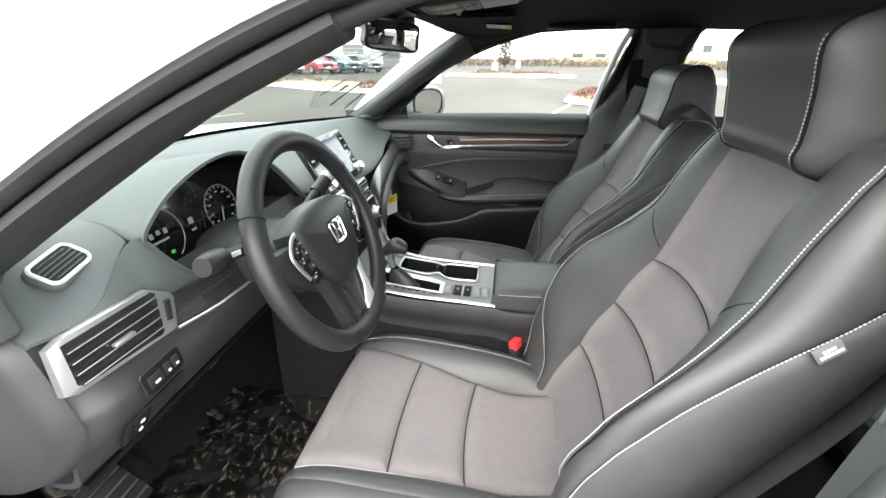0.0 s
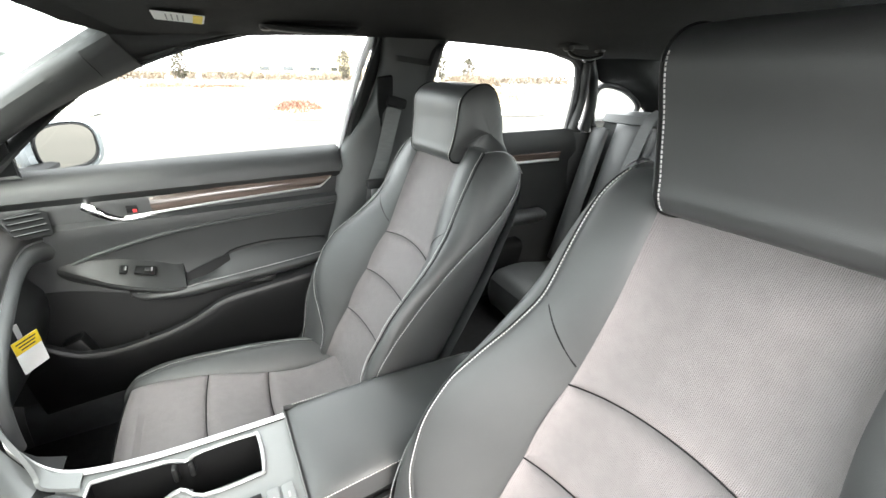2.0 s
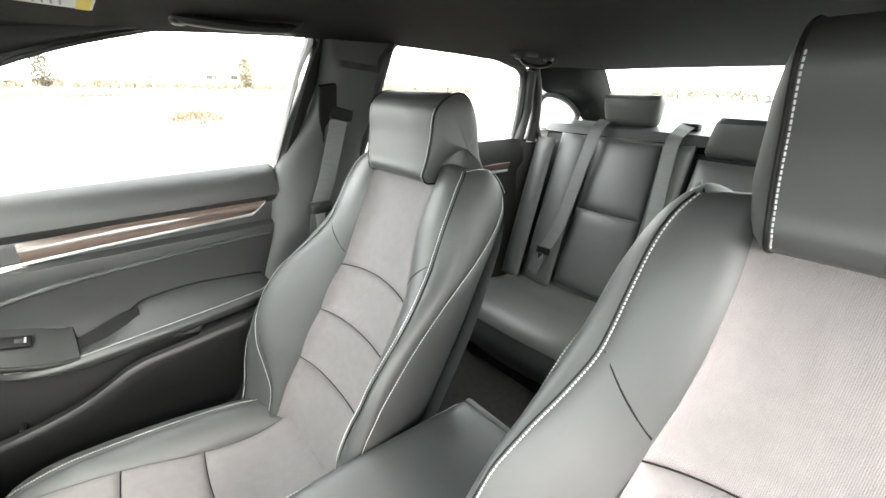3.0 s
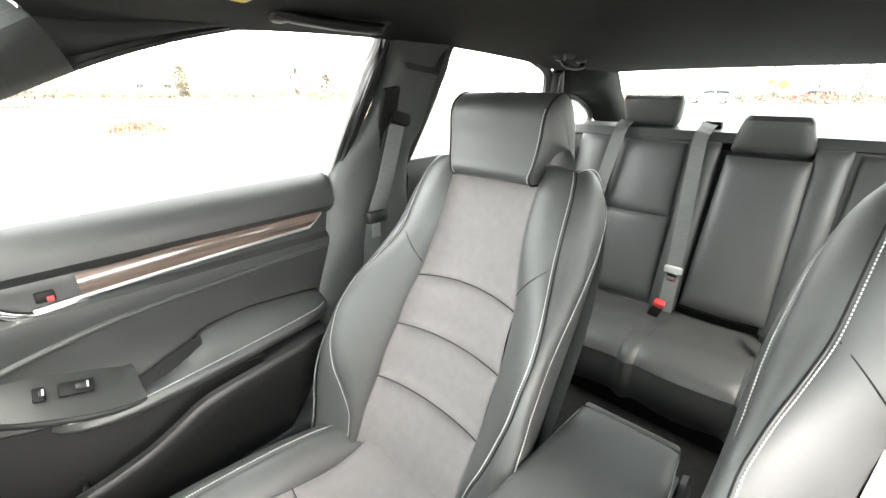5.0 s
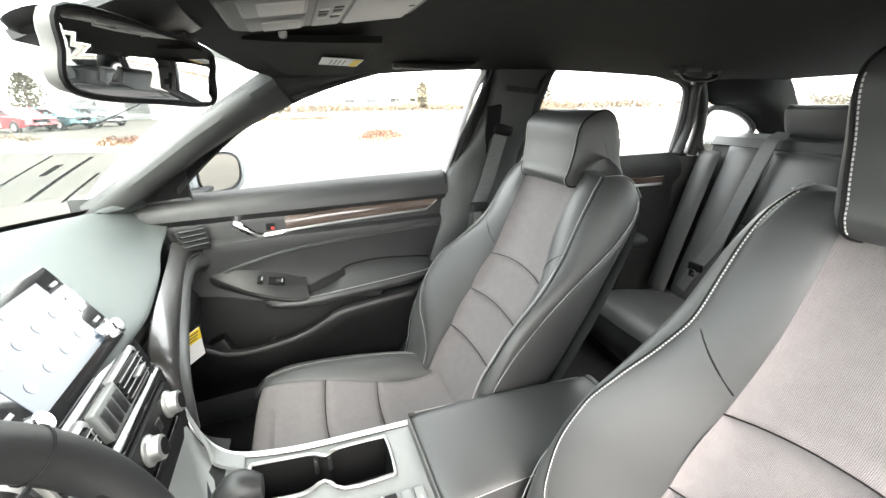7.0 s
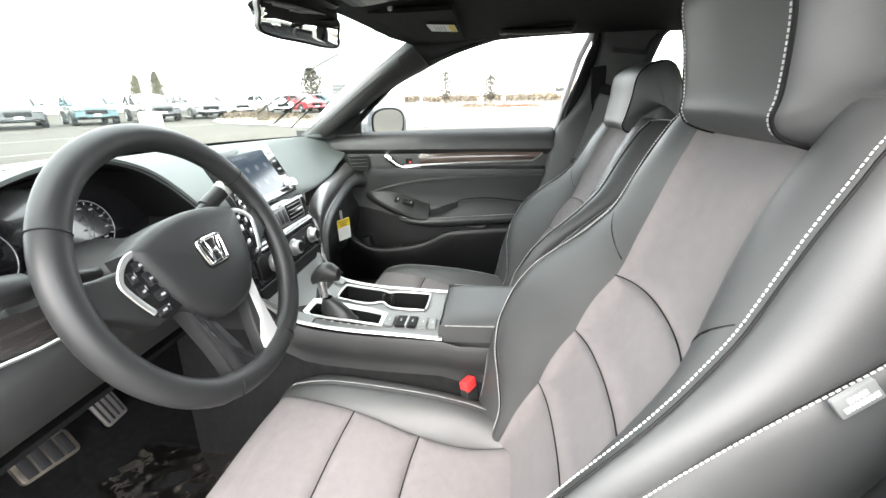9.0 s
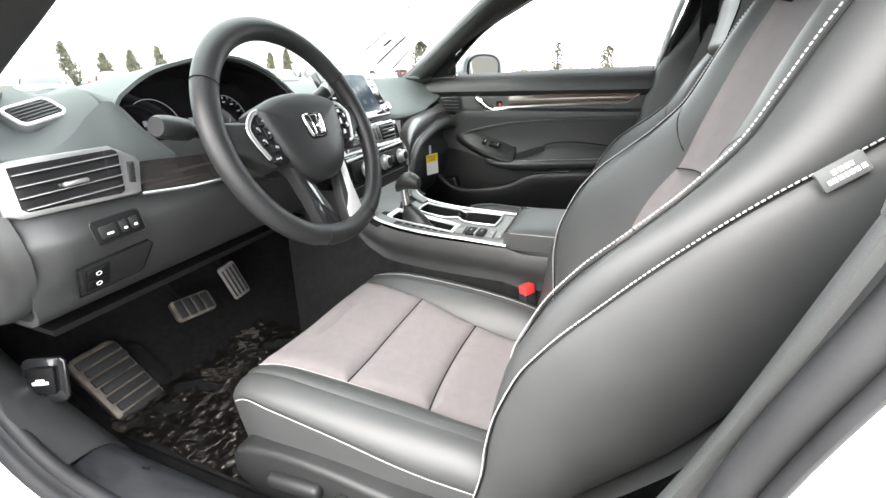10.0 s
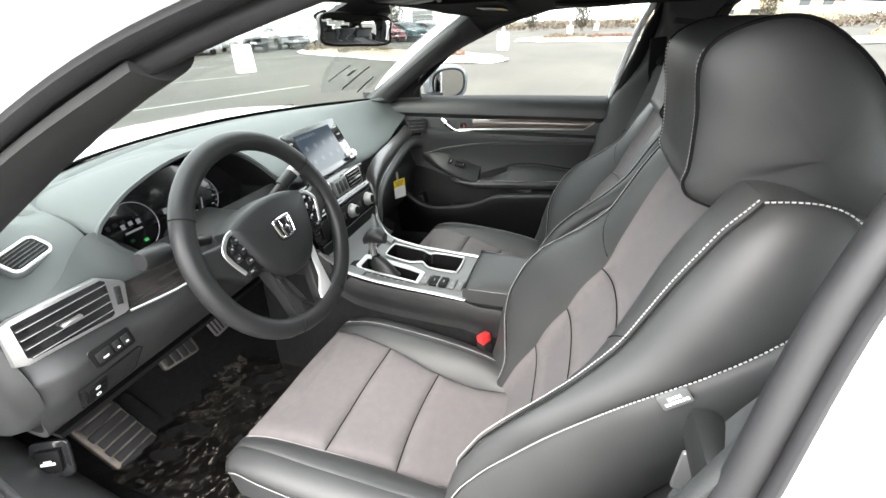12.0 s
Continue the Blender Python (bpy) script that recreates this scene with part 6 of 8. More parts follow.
M_FILM = bpy.data.materials.new("creased_clear_film")
M_FILM.use_nodes = True
n_, l_ = M_FILM.node_tree.nodes, M_FILM.node_tree.links
n_.remove(n_["Principled BSDF"])
t_, g_, x_ = n_.new("ShaderNodeBsdfTransparent"), n_.new("ShaderNodeBsdfGlossy"), n_.new("ShaderNodeMixShader")
t_.inputs["Color"].default_value = (0.92, 0.90, 0.86, 1)
g_.inputs["Roughness"].default_value = 0.14
g_.inputs["Color"].default_value = (0.90, 0.86, 0.80, 1)
x_.inputs[0].default_value = 0.48
# pale brownish dirt streaks, doubling as painted glints along the creases
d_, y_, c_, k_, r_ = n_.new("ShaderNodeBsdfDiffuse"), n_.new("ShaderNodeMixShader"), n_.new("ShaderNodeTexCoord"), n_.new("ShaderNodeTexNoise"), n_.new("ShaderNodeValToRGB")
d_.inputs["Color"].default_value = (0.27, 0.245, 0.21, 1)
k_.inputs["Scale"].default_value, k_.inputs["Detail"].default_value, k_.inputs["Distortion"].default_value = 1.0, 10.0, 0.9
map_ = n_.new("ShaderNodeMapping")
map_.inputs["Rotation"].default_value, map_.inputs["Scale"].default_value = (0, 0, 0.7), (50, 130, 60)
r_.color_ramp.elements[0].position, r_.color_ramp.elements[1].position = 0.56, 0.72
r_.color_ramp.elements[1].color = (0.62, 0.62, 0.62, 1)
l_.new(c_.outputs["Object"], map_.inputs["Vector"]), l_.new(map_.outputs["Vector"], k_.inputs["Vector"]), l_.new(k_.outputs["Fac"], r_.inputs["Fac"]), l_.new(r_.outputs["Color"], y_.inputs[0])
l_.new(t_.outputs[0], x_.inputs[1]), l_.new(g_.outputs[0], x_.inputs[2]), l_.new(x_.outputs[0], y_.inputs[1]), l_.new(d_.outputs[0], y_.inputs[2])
l_.new(y_.outputs[0], n_["Material Output"].inputs["Surface"])
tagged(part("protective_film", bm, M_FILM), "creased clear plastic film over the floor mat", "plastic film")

# ---- doors ----
belt_z = curve((-0.34, 0.982), (-0.02, 0.978), (0.28, 0.971), (0.48, 0.965), (0.64, 0.960))


def door_x(y, z):
    if z > 0.912:
        z = 0.912 + (z - 0.912) * 0.054 / (belt_z(y) - 0.912)
    base = curve((0.28, 0.762), (0.40, 0.748), (0.52, 0.745), (0.60, 0.760), (0.70, 0.776), (0.79, 0.768), (0.825, 0.764), (0.838, 0.780), (0.90, 0.782), (0.912, 0.760), (0.935, 0.766), (0.955, 0.779), (0.966, 0.797))(z)
    return base + 0.020 * curve((-0.4, 1.0), (0.0, 0.4), (0.35, 0.0), (0.62, -0.4))(y)


def front_door(sd, e):
    """The inner side of a front door, in its closed place."""
    yb = curve((0.30, -0.075), (0.36, -0.108), (0.45, -0.160), (0.65, -0.243), (0.84, -0.300), (1.0, -0.330))
    yf = lambda z: 0.62 + 0.06 * (0.95 - z)
    lift = lambda y, z: z if z < 0.912 else 0.912 + (z - 0.912) * (belt_z(y) - 0.912) / 0.054
    zs = np.concatenate([np.linspace(0.30, 0.80, 16), np.linspace(0.815, 0.966, 16)])
    rows = [[(sd * door_x(y, lift(y, z)), y, lift(y, z)) for y in np.linspace(yb(z), yf(z), 28)] for z in zs]
    part("inner_panel", slab(rows, 0.012, flip=sd > 0), M_DOOR, e)
    rows = [[(sd * (door_x(y, z) + k), y, z) for z, k in ((belt_z(y) - 0.006, 0.002), (belt_z(y) - 0.004, 0.02), (0.940, 0.06), (0.80, 0.11), (0.60, 0.125), (0.35, 0.11), (0.28, 0.08), (0.28, 0.01))] for y in np.linspace(-0.34, 0.64, 14)]
    part("outer_skin", slab(rows, 0.004, flip=sd < 0), M_WHITE, e, "white painted outer skin")
    part("belt_seal", tube([(sd * (door_x(y, belt_z(y)) + 0.004), y, belt_z(y) + 0.001) for y in np.linspace(-0.335, 0.50, 16)], 0.005, 8), M_RUBBER, e)
    # upper frame and glass
    inner = spline(sx(sd, [(0.802, -0.340, 0.962), (0.735, -0.365, 1.10), (0.680, -0.392, 1.22)] + list(reversed(WIN_TOP))), 6)
    outer = spline(sx(sd, [(0.806, -0.362, 0.962), (0.752, -0.408, 1.10), (0.700, -0.436, 1.22), (0.668, -0.430, 1.328), (0.658, -0.26, 1.326), (0.665, -0.09, 1.296), (0.685, 0.065, 1.252), (0.712, 0.19, 1.200), (0.738, 0.30, 1.150), (0.790, 0.47, 1.045)]), 6)
    rows = [[a, a.lerp(b, 0.15) + Vector((-sd * 0.008, 0, 0)), a.lerp(b, 0.6) + Vector((-sd * 0.010, 0, 0)), b, b + Vector((sd * 0.03, 0, 0))] for a, b in zip(inner, outer)]
    part("window_frame", slab(rows, 0.008, flip=sd > 0), M_PLASTIC, e, "black window frame")
    part("frame_edge", tube([q + Vector((sd * 0.016, 0.016, 0)) for q in inner[:19]], 0.011, 8), M_WHITE, e, "white outer frame edge")
    bot = [(0.800 - 0.02 * t, -0.345 + 0.80 * t, belt_z(-0.345 + 0.80 * t) - 0.006) for t in np.linspace(0, 1, 24)]
    top = spline(list(reversed(WIN_TOP)), 4)[:-1] + [Vector(WIN_TOP[0])]
    tp = [top[int((len(top) - 1) * i / 23)] for i in range(24)]
    bm = bmesh.new()
    skin(bm, [[(sd * (b[0] + (t.x - b[0]) * k + 0.012), b[1] + (t.y - b[1]) * k, b[2] + (t.z - b[2]) * k) for k in np.linspace(0, 1, 4)] for b, t in zip(bot, tp)])
    g = part("window_glass", bm, M_GLASS, e, "clear side window glass")
    # mirror sail
    sail = [(0.766, 0.440, 0.970), (0.764, 0.660, 0.962), (0.744, 0.436, 1.082)]
    bm = bmesh.new()
    for k in (0, 0.012):
        pts = [Vector((sd * (x + k - 0.006), y, z)) for x, y, z in sail]
        bm.faces.new([bm.verts.new(q) for q in (pts if k else pts[::-1])])
    part("mirror_sail", bm, M_DARK, e)
    part("sail_edge", tube(sx(sd, [(0.762, 0.440, 0.970), (0.760, 0.655, 0.963), (0.739, 0.438, 1.084)]), 0.006, 8, True), M_PLASTIC, e)
    # bright and wood-look strip with the handle
    P = lambda y, z, k=0.0: (sd * (door_x(y, z) - k), y, z)
    zl = lambda y: curve((-0.28, 0.866), (0.0, 0.857), (0.22, 0.846), (0.36, 0.837))(y)
    zu = lambda y: curve((-0.30, 0.895), (0.0, 0.895), (0.22, 0.887))(y)
    ys = np.linspace(-0.290, 0.208, 20)
    rows = [[P(y + 0.045 * (1 - t) * max(0.0, (-0.20 - y) / 0.09), zl(y) + 0.006 + (zu(y) - zl(y) - 0.006) * t, 0.014 + 0.005 * math.sin(math.pi * t)) for t in np.linspace(0, 1, 7)] for y in ys]
    part("wood_strip", slab(rows, 0.006, flip=sd < 0), M_WOOD, e, "wood-look trim strip")
    part("bright_strip", tube([P(y, zl(y), 0.018) for y in np.linspace(0.27, -0.245, 24)] + [P(-0.262, 0.876, 0.017), P(-0.284, zu(-0.284) - 0.002, 0.015)], 0.0042, 8), M_SILVER, e, "bright trim strip")
    part("lock_pod", box(P(0.235, 0.866, 0.004), (0.014, 0.046, 0.032), 0.005), M_PLASTIC, e)
    lk = part("lock_switch", box(P(0.252, 0.862, 0.010), (0.012, 0.026, 0.020), 0.003), M_DARK, e)
    part("lock_flag", box(P(0.246, 0.858, 0.017), (0.002, 0.009, 0.009), 0.001), M_RED, lk)
    # near-black sheet on the panel, painting the shade behind the handle
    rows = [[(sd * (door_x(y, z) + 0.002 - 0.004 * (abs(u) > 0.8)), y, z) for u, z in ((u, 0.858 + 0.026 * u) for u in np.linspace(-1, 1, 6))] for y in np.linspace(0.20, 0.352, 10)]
    part("handle_recess_shade", slab(rows, 0.006, flip=sd < 0), M_DARK, e)
    part("door_handle", tube(spline([P(0.348, 0.882, 0.010), P(0.326, 0.868, 0.022), P(0.298, 0.846, 0.020), P(0.262, 0.836, 0.014), P(0.20, 0.843, 0.014)], 5), 0.013, 10, flat=0.6, up=(1, 0, 0), taper=lambda t: 1.15 - 0.75 * t), M_CHROME, e, "chrome door handle")
    # upper pad in paler skin, so window light on it is partly in its colour
    rows = [[P(y, lift(y, z), 0.004 - 0.003 * (z > 0.960 or z < 0.918)) for z in (0.916, 0.918, 0.928, 0.940, 0.952, 0.960, 0.965)] for y in np.linspace(-0.332, 0.61, 26)]
    part("upper_pad", slab(rows, 0.004, flip=sd > 0), M_PAD, e, "soft upper door pad, coloured paler for the window light")
    # roll over the padded insert
    part("insert_seam", tube([P(y, z, 0.010) for y, z in ((q.y, q.z) for q in spline([(0, 0.43, 0.722), (0, 0.37, 0.748), (0, 0.25, 0.776), (0, 0.13, 0.793), (0, -0.10, 0.806), (0, -0.285, 0.812)], 6))], 0.0085, 10, flat=0.7), M_ARMREST, e)

    def pad(u, v):
        y = -0.285 + 0.665 * u
        lo, hi = curve((-0.33, 0.680), (0.03, 0.685), (0.09, 0.650), (0.14, 0.632), (0.18, 0.650), (0.24, 0.705), (0.38, 0.742))(y), curve((-0.33, 0.804), (-0.10, 0.797), (0.13, 0.783), (0.33, 0.753), (0.38, 0.746))(y)
        z = lo + (hi - lo) * v
        return P(y, z, 0.002)
    part("padded_insert", patch(pad, 28, 14, 0.024, 0.026, flip=sd < 0), M_ARMREST, e)
    # switch pod
    zu2 = curve((0.186, 0.690), (0.25, 0.716), (0.32, 0.737), (0.39, 0.746), (0.455, 0.735))
    zo = curve((0.186, 0.640), (0.223, 0.648), (0.329, 0.684), (0.40, 0.715), (0.455, 0.734))
    pw = curve((0.186, 0.070), (0.23, 0.072), (0.30, 0.066), (0.38, 0.042), (0.455, 0.002))
    rows = [spline([P(y, zu2(y), -0.004), P(y, zu2(y) - 0.002, 0.006), (sd * (door_x(y, 0.70) - pw(y) * 0.92), y, zo(y) + 0.003), (sd * (door_x(y, 0.70) - pw(y)), y, zo(y) - 0.004), (sd * (door_x(y, 0.70) - pw(y) * 0.92), y, zo(y) - 0.016), P(y, zo(y) - 0.045, -0.004)], 4) for y in np.linspace(0.172, 0.455, 26)]
    rows.insert(0, [(sd * (door_x(0.170, 0.70) + 0.002), 0.170, q.z) for q in rows[0]])
    pd = part("switch_pod", slab(rows, 0.003, flip=sd > 0), M_PLASTIC, e)
    f = facing((sd * 0.737, 0.276, 0.7005), (0, 1, 0.26), (-sd * 0.056, 0.0, -0.043))
    if (f.to_3x3() @ Vector((0, 0, 1))).z < 0:
        f = f @ Matrix.Rotation(math.pi, 4, "X")
    for a, w in ((-0.020, 0.048), (0.028, 0.016)):
        b = box((a, 0, 0.002), (w, 0.026, 0.008), 0.003)
        b.transform(f)
        s = part("window_switch", b, M_DARK, pd)
        b = box((a - w * 0.15, 0, 0.007), (w * 0.36, 0.010, 0.005), 0.002)
        b.transform(f)
        part("switch_paddle", b, M_PLASTIC, s)
        b = box((a - w * 0.30, 0, 0.0098), (0.0035, 0.012, 0.0022), 0.0008)
        b.transform(f)
        part("paddle_lip", b, M_SILVER, s)
    # armrest
    ay = np.linspace(-0.266, 0.318, 30)
    at = curve((-0.27, 0.668), (-0.24, 0.684), (-0.18, 0.692), (-0.06, 0.702), (0.03, 0.694), (0.08, 0.664), (0.13, 0.636), (0.19, 0.626), (0.318, 0.622))
    ae = curve((-0.32, 0.654), (-0.21, 0.648), (0.04, 0.634), (0.20, 0.624), (0.318, 0.622))
    thin = curve((-0.27, 0.5), (-0.22, 1.0), (0.12, 1.0), (0.25, 0.5), (0.318, 0.10))
    aw2 = curve((-0.27, 0.012), (-0.255, 0.035), (-0.22, 0.056), (-0.1, 0.066), (0.1, 0.072), (0.18, 0.072), (0.24, 0.064), (0.28, 0.048), (0.318, 0.012))
    xo = lambda y, k: sd * (door_x(y, 0.69) - aw2(y) * k)
    rows = [spline([(xo(y, -0.1), y, at(y) + 0.006), (xo(y, 0.35), y, at(y) * 0.7 + ae(y) * 0.3 + 0.006), (xo(y, 0.84), y, ae(y) + 0.008), (xo(y, 1.0), y, ae(y) - 0.001), (xo(y, 1.0), y, ae(y) - 0.008 * thin(y)), (xo(y, 0.86), y, ae(y) - 0.022 * thin(y)), (xo(y, 0.4), y, ae(y) - 0.038 * thin(y)), (xo(y, -0.1), y, ae(y) - 0.046 * thin(y))], 3) for y in ay]
    ar = part("armrest", slab(rows, 0.004, flip=sd > 0), M_ARMREST, e)
    part("armrest_seam", tube([P(y, at(y) + 0.010, 0.012) for y in np.linspace(-0.245, 0.06, 18)], 0.0032, 6), M_DARK, e)
    # flat dark sheet that stands in for shade in the door pull
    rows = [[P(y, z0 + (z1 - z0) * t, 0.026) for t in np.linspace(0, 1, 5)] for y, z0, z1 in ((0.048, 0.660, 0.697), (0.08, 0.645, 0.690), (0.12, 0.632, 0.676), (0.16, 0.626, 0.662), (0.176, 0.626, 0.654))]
    part("pull_cup_shade", slab(rows, 0.003, flip=sd < 0), M_DARK, e, "dark sheet drawn as the shaded hollow of the door pull")
    part("stitching", stitches([Vector((xo(y, 0.93) - sd * 0.001, y, ae(y) + 0.0108)) for y in np.linspace(-0.25, 0.29, 30)], w=0.0009), M_THREAD, ar)
    # pocket: a lip that rises to the rear, with a dark sheet for the shade behind it
    lipz = curve((-0.33, 0.614), (-0.16, 0.608), (0.0, 0.594), (0.06, 0.588), (0.10, 0.577), (0.146, 0.552), (0.20, 0.530), (0.28, 0.513), (0.36, 0.505), (0.42, 0.512), (0.48, 0.550), (0.54, 0.61))
    rows = [spline([(sd * (door_x(y, 0.5) + 0.010), y, lipz(y) + 0.002), (sd * (door_x(y, 0.5) - 0.058), y, lipz(y)), (sd * (door_x(y, 0.5) - 0.068), y, lipz(y) - 0.012), (sd * (door_x(y, 0.5) - 0.062), y, lipz(y) - 0.06), (sd * (door_x(y, 0.4) - 0.03), y, 0.36), (sd * (door_x(y, 0.3) - 0.004), y, 0.30)], 3) for y in np.linspace(-0.325, 0.555, 30)]
    for r, y in zip(rows, np.linspace(-0.325, 0.555, 30)):
        if y > -0.06:
            for q in r[:3]:
                q.x = sd * (door_x(y, 0.5) - 0.054)
    for r in rows:
        for q in r:
            q.y = max(q.y, yb(q.z) + 0.006)
    pk = part("door_pocket", slab(rows, 0.006, flip=sd > 0), M_POCKETSHADE, e)
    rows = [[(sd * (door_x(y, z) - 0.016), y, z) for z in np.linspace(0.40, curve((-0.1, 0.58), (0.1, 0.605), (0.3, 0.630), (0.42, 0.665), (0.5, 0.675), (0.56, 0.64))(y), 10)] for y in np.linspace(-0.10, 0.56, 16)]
    part("pocket_well_shade", slab(rows, 0.003, flip=sd < 0), M_DARK, pk)
    part("bottle_divider", box((sd * (door_x(0.42, 0.5) - 0.034), 0.435, 0.515), (0.05, 0.050, 0.075), 0.006, pose(0, 0, 0, -18, 0, 0)), M_POCKETSHADE, pk)
    part("bottle_divider", box((sd * (door_x(0.31, 0.5) - 0.022), 0.30, 0.49), (0.04, 0.010, 0.05), 0.004, pose(0, 0, 0, 20, 0, 0)), M_POCKETSHADE, pk)


pdoor = thing("front_door", (0.80, 0.1, 0.28), "closed front passenger door, black inside with a wood-look strip", "car door", "front doors")
front_door(1, pdoor)
ddoor = thing("front_door", (-0.80, 0.62, 0.28), "white driver's door standing wide open", "car door", "front doors")
front_door(-1, ddoor)
HINGE = W((-0.865, 0.735, 0.5))
ddoor.matrix_world = Matrix.Translation(HINGE) @ Matrix.Rotation(radians(-84), 4, "Z") @ Matrix.Translation(-HINGE) @ Matrix.Translation(ddoor.location)
ck = thing("door_check_strap", (-0.87, 0.70, 0.62), "bare steel door check strap and hinge", "door check")
M_DULLSTEEL = surf("dull_dark_steel", (0.10, 0.10, 0.10), 0.5, 0.3, 500, 0.2, 0.25, 40)
part("strap", tube([(-0.825, 0.715, 0.625), (-0.90, 0.685, 0.63), (-0.96, 0.665, 0.64)], 0.010, 8, flat=0.35), M_DULLSTEEL, ck)
part("bolt", lathe([(0, 0.012), (0.010, 0.012), (0.012, 0.0)], facing((-0.835, 0.700, 0.63), (1, 0, 0), (0, 0, 1)), 12), M_DULLSTEEL, ck)
part("hinge_leaf", box((-0.905, 0.722, 0.455), (0.046, 0.022, 0.070), 0.008), M_WHITE, ck)
part("hinge_bolt", lathe([(0, 0.006), (0.007, 0.006), (0.010, 0.0)], facing((-0.918, 0.709, 0.431), (1, 0, 0), (0, 0, 1)), 12), M_DARK, ck)
part("hinge_arm", box((-0.925, 0.715, 0.350), (0.030, 0.018, 0.085), 0.006, pose(0, 0, 0, 0, 18, 0)), M_RUBBER, ck, "black hinge cover")
part("hinge_pin", tube([(-0.882, 0.735, 0.40), (-0.882, 0.735, 0.52)], 0.009, 10), M_DULLSTEEL, ck)
part("cable_boot", tube(spline([(-0.875, 0.742, 0.590), (-0.905, 0.722, 0.565), (-0.940, 0.712, 0.540), (-0.975, 0.690, 0.52)], 5), 0.017, 10), M_RUBBER, ck, "black rubber cable boot")


def rear_door(sd):
    e = thing("rear_door", (sd * 0.78, -0.95, 0.28), "closed rear door, black inside with a silver strip", "car door", "rear doors")
    rx = lambda y, z: 0.785 - 0.035 * max(0, (-0.75 - y) / 0.55) + (0 if z > 0.9 else -0.012 * (0.9 - z) / 0.6) - 0.016 * math.exp(-((z - 0.93) / 0.03) ** 2)
    zb = lambda y: 0.985 + 0.012 * (-0.6 - y)
    rows = [[(sd * rx(y, 0.3 + (zb(y) - 0.3) * t), y - 0.0, 0.3 + (zb(y) - 0.3) * t) for t in np.linspace(0, 1, 18)] for y in np.linspace(-0.575, -1.345, 18)]
    part("inner_panel", slab(rows, 0.012, flip=sd > 0), M_PLASTIC, e)
    rows = [[(sd * (rx(y, z) + k), y, z) for z, k in ((zb(y), 0.004), (0.94, 0.07), (0.75, 0.11), (0.5, 0.12), (0.3, 0.10))] for y in np.linspace(-0.56, -1.40, 10)]
    part("outer_skin", slab(rows, 0.004, flip=sd > 0), M_WHITE, e, "white painted outer skin")
    part("bright_strip", tube([(sd * (rx(y, 0.885) - 0.014), y, 0.878) for y in np.linspace(-0.62, -1.24, 12)], 0.006, 8), M_SILVER, e)
    part("pocket", slab([spline([(sd * (rx(y, 0.5) - 0.004), y, 0.56), (sd * (rx(y, 0.5) - 0.055), y, 0.55), (sd * (rx(y, 0.5) - 0.058), y, 0.50), (sd * (rx(y, 0.4) - 0.01), y, 0.36)], 4) for y in np.linspace(-0.60, -1.05, 8)], 0.004, flip=sd > 0), M_DARK, e)
    part("wood_strip", slab([[(sd * (rx(y, z) - 0.012), y, z) for z in np.linspace(0.886, 0.912, 4)] for y in np.linspace(-0.62, -1.24, 12)], 0.006, flip=sd > 0), M_WOOD, e)
    part("armrest", slab([spline([(sd * (rx(y, 0.66) + 0.004), y, 0.675), (sd * (rx(y, 0.66) - 0.055), y, 0.668), (sd * (rx(y, 0.66) - 0.060), y, 0.645), (sd * (rx(y, 0.6) + 0.004), y, 0.600)], 4) for y in np.linspace(-0.60, -1.16, 12)], 0.004, flip=sd < 0), M_LEATHER, e)
    part("belt_seal", tube([(sd * (rx(y, 0.98) + 0.002), y, zb(y) + 0.003) for y in np.linspace(-0.58, -1.34, 12)], 0.006, 8), M_RUBBER, e)
    fr = spline(sx(sd, [(0.790, -0.585, 0.99), (0.715, -0.585, 1.11), (0.650, -0.59, 1.23)] + [(x + 0.010, y, z + 0.004) for x, y, z in REAR_TOP] + [(0.728, -1.285, 1.13), (0.755, -1.29, 0.99)]), 6)
    part("window_frame", tube(fr, 0.018, 8), M_RUBBER, e, "black window frame")
    top = spline([(0.602, -0.595, 1.300)] + REAR_TOP[1:], 5)
    tp = [top[int((len(top) - 1) * i / 15)] for i in range(16)]
    bm = bmesh.new()
    skin(bm, [[(sd * (0.795 - 0.03 * i / 15 + (t.x - 0.795 + 0.03 * i / 15) * k + 0.010), (-0.585 - 0.705 * i / 15) + (t.y + 0.585 + 0.705 * i / 15) * k, 0.988 + (t.z - 0.988) * k) for k in np.linspace(0, 1, 4)] for i, t in enumerate(tp)])
    g = part("window_glass", bm, M_GLASS, e, "clear side window glass")


both(rear_door)


M_SHELLGREY = surf("grey_mirror_shell", (0.085, 0.095, 0.100), 0.25, 0, 300, 0, 0.08, 8, coat=0.5)


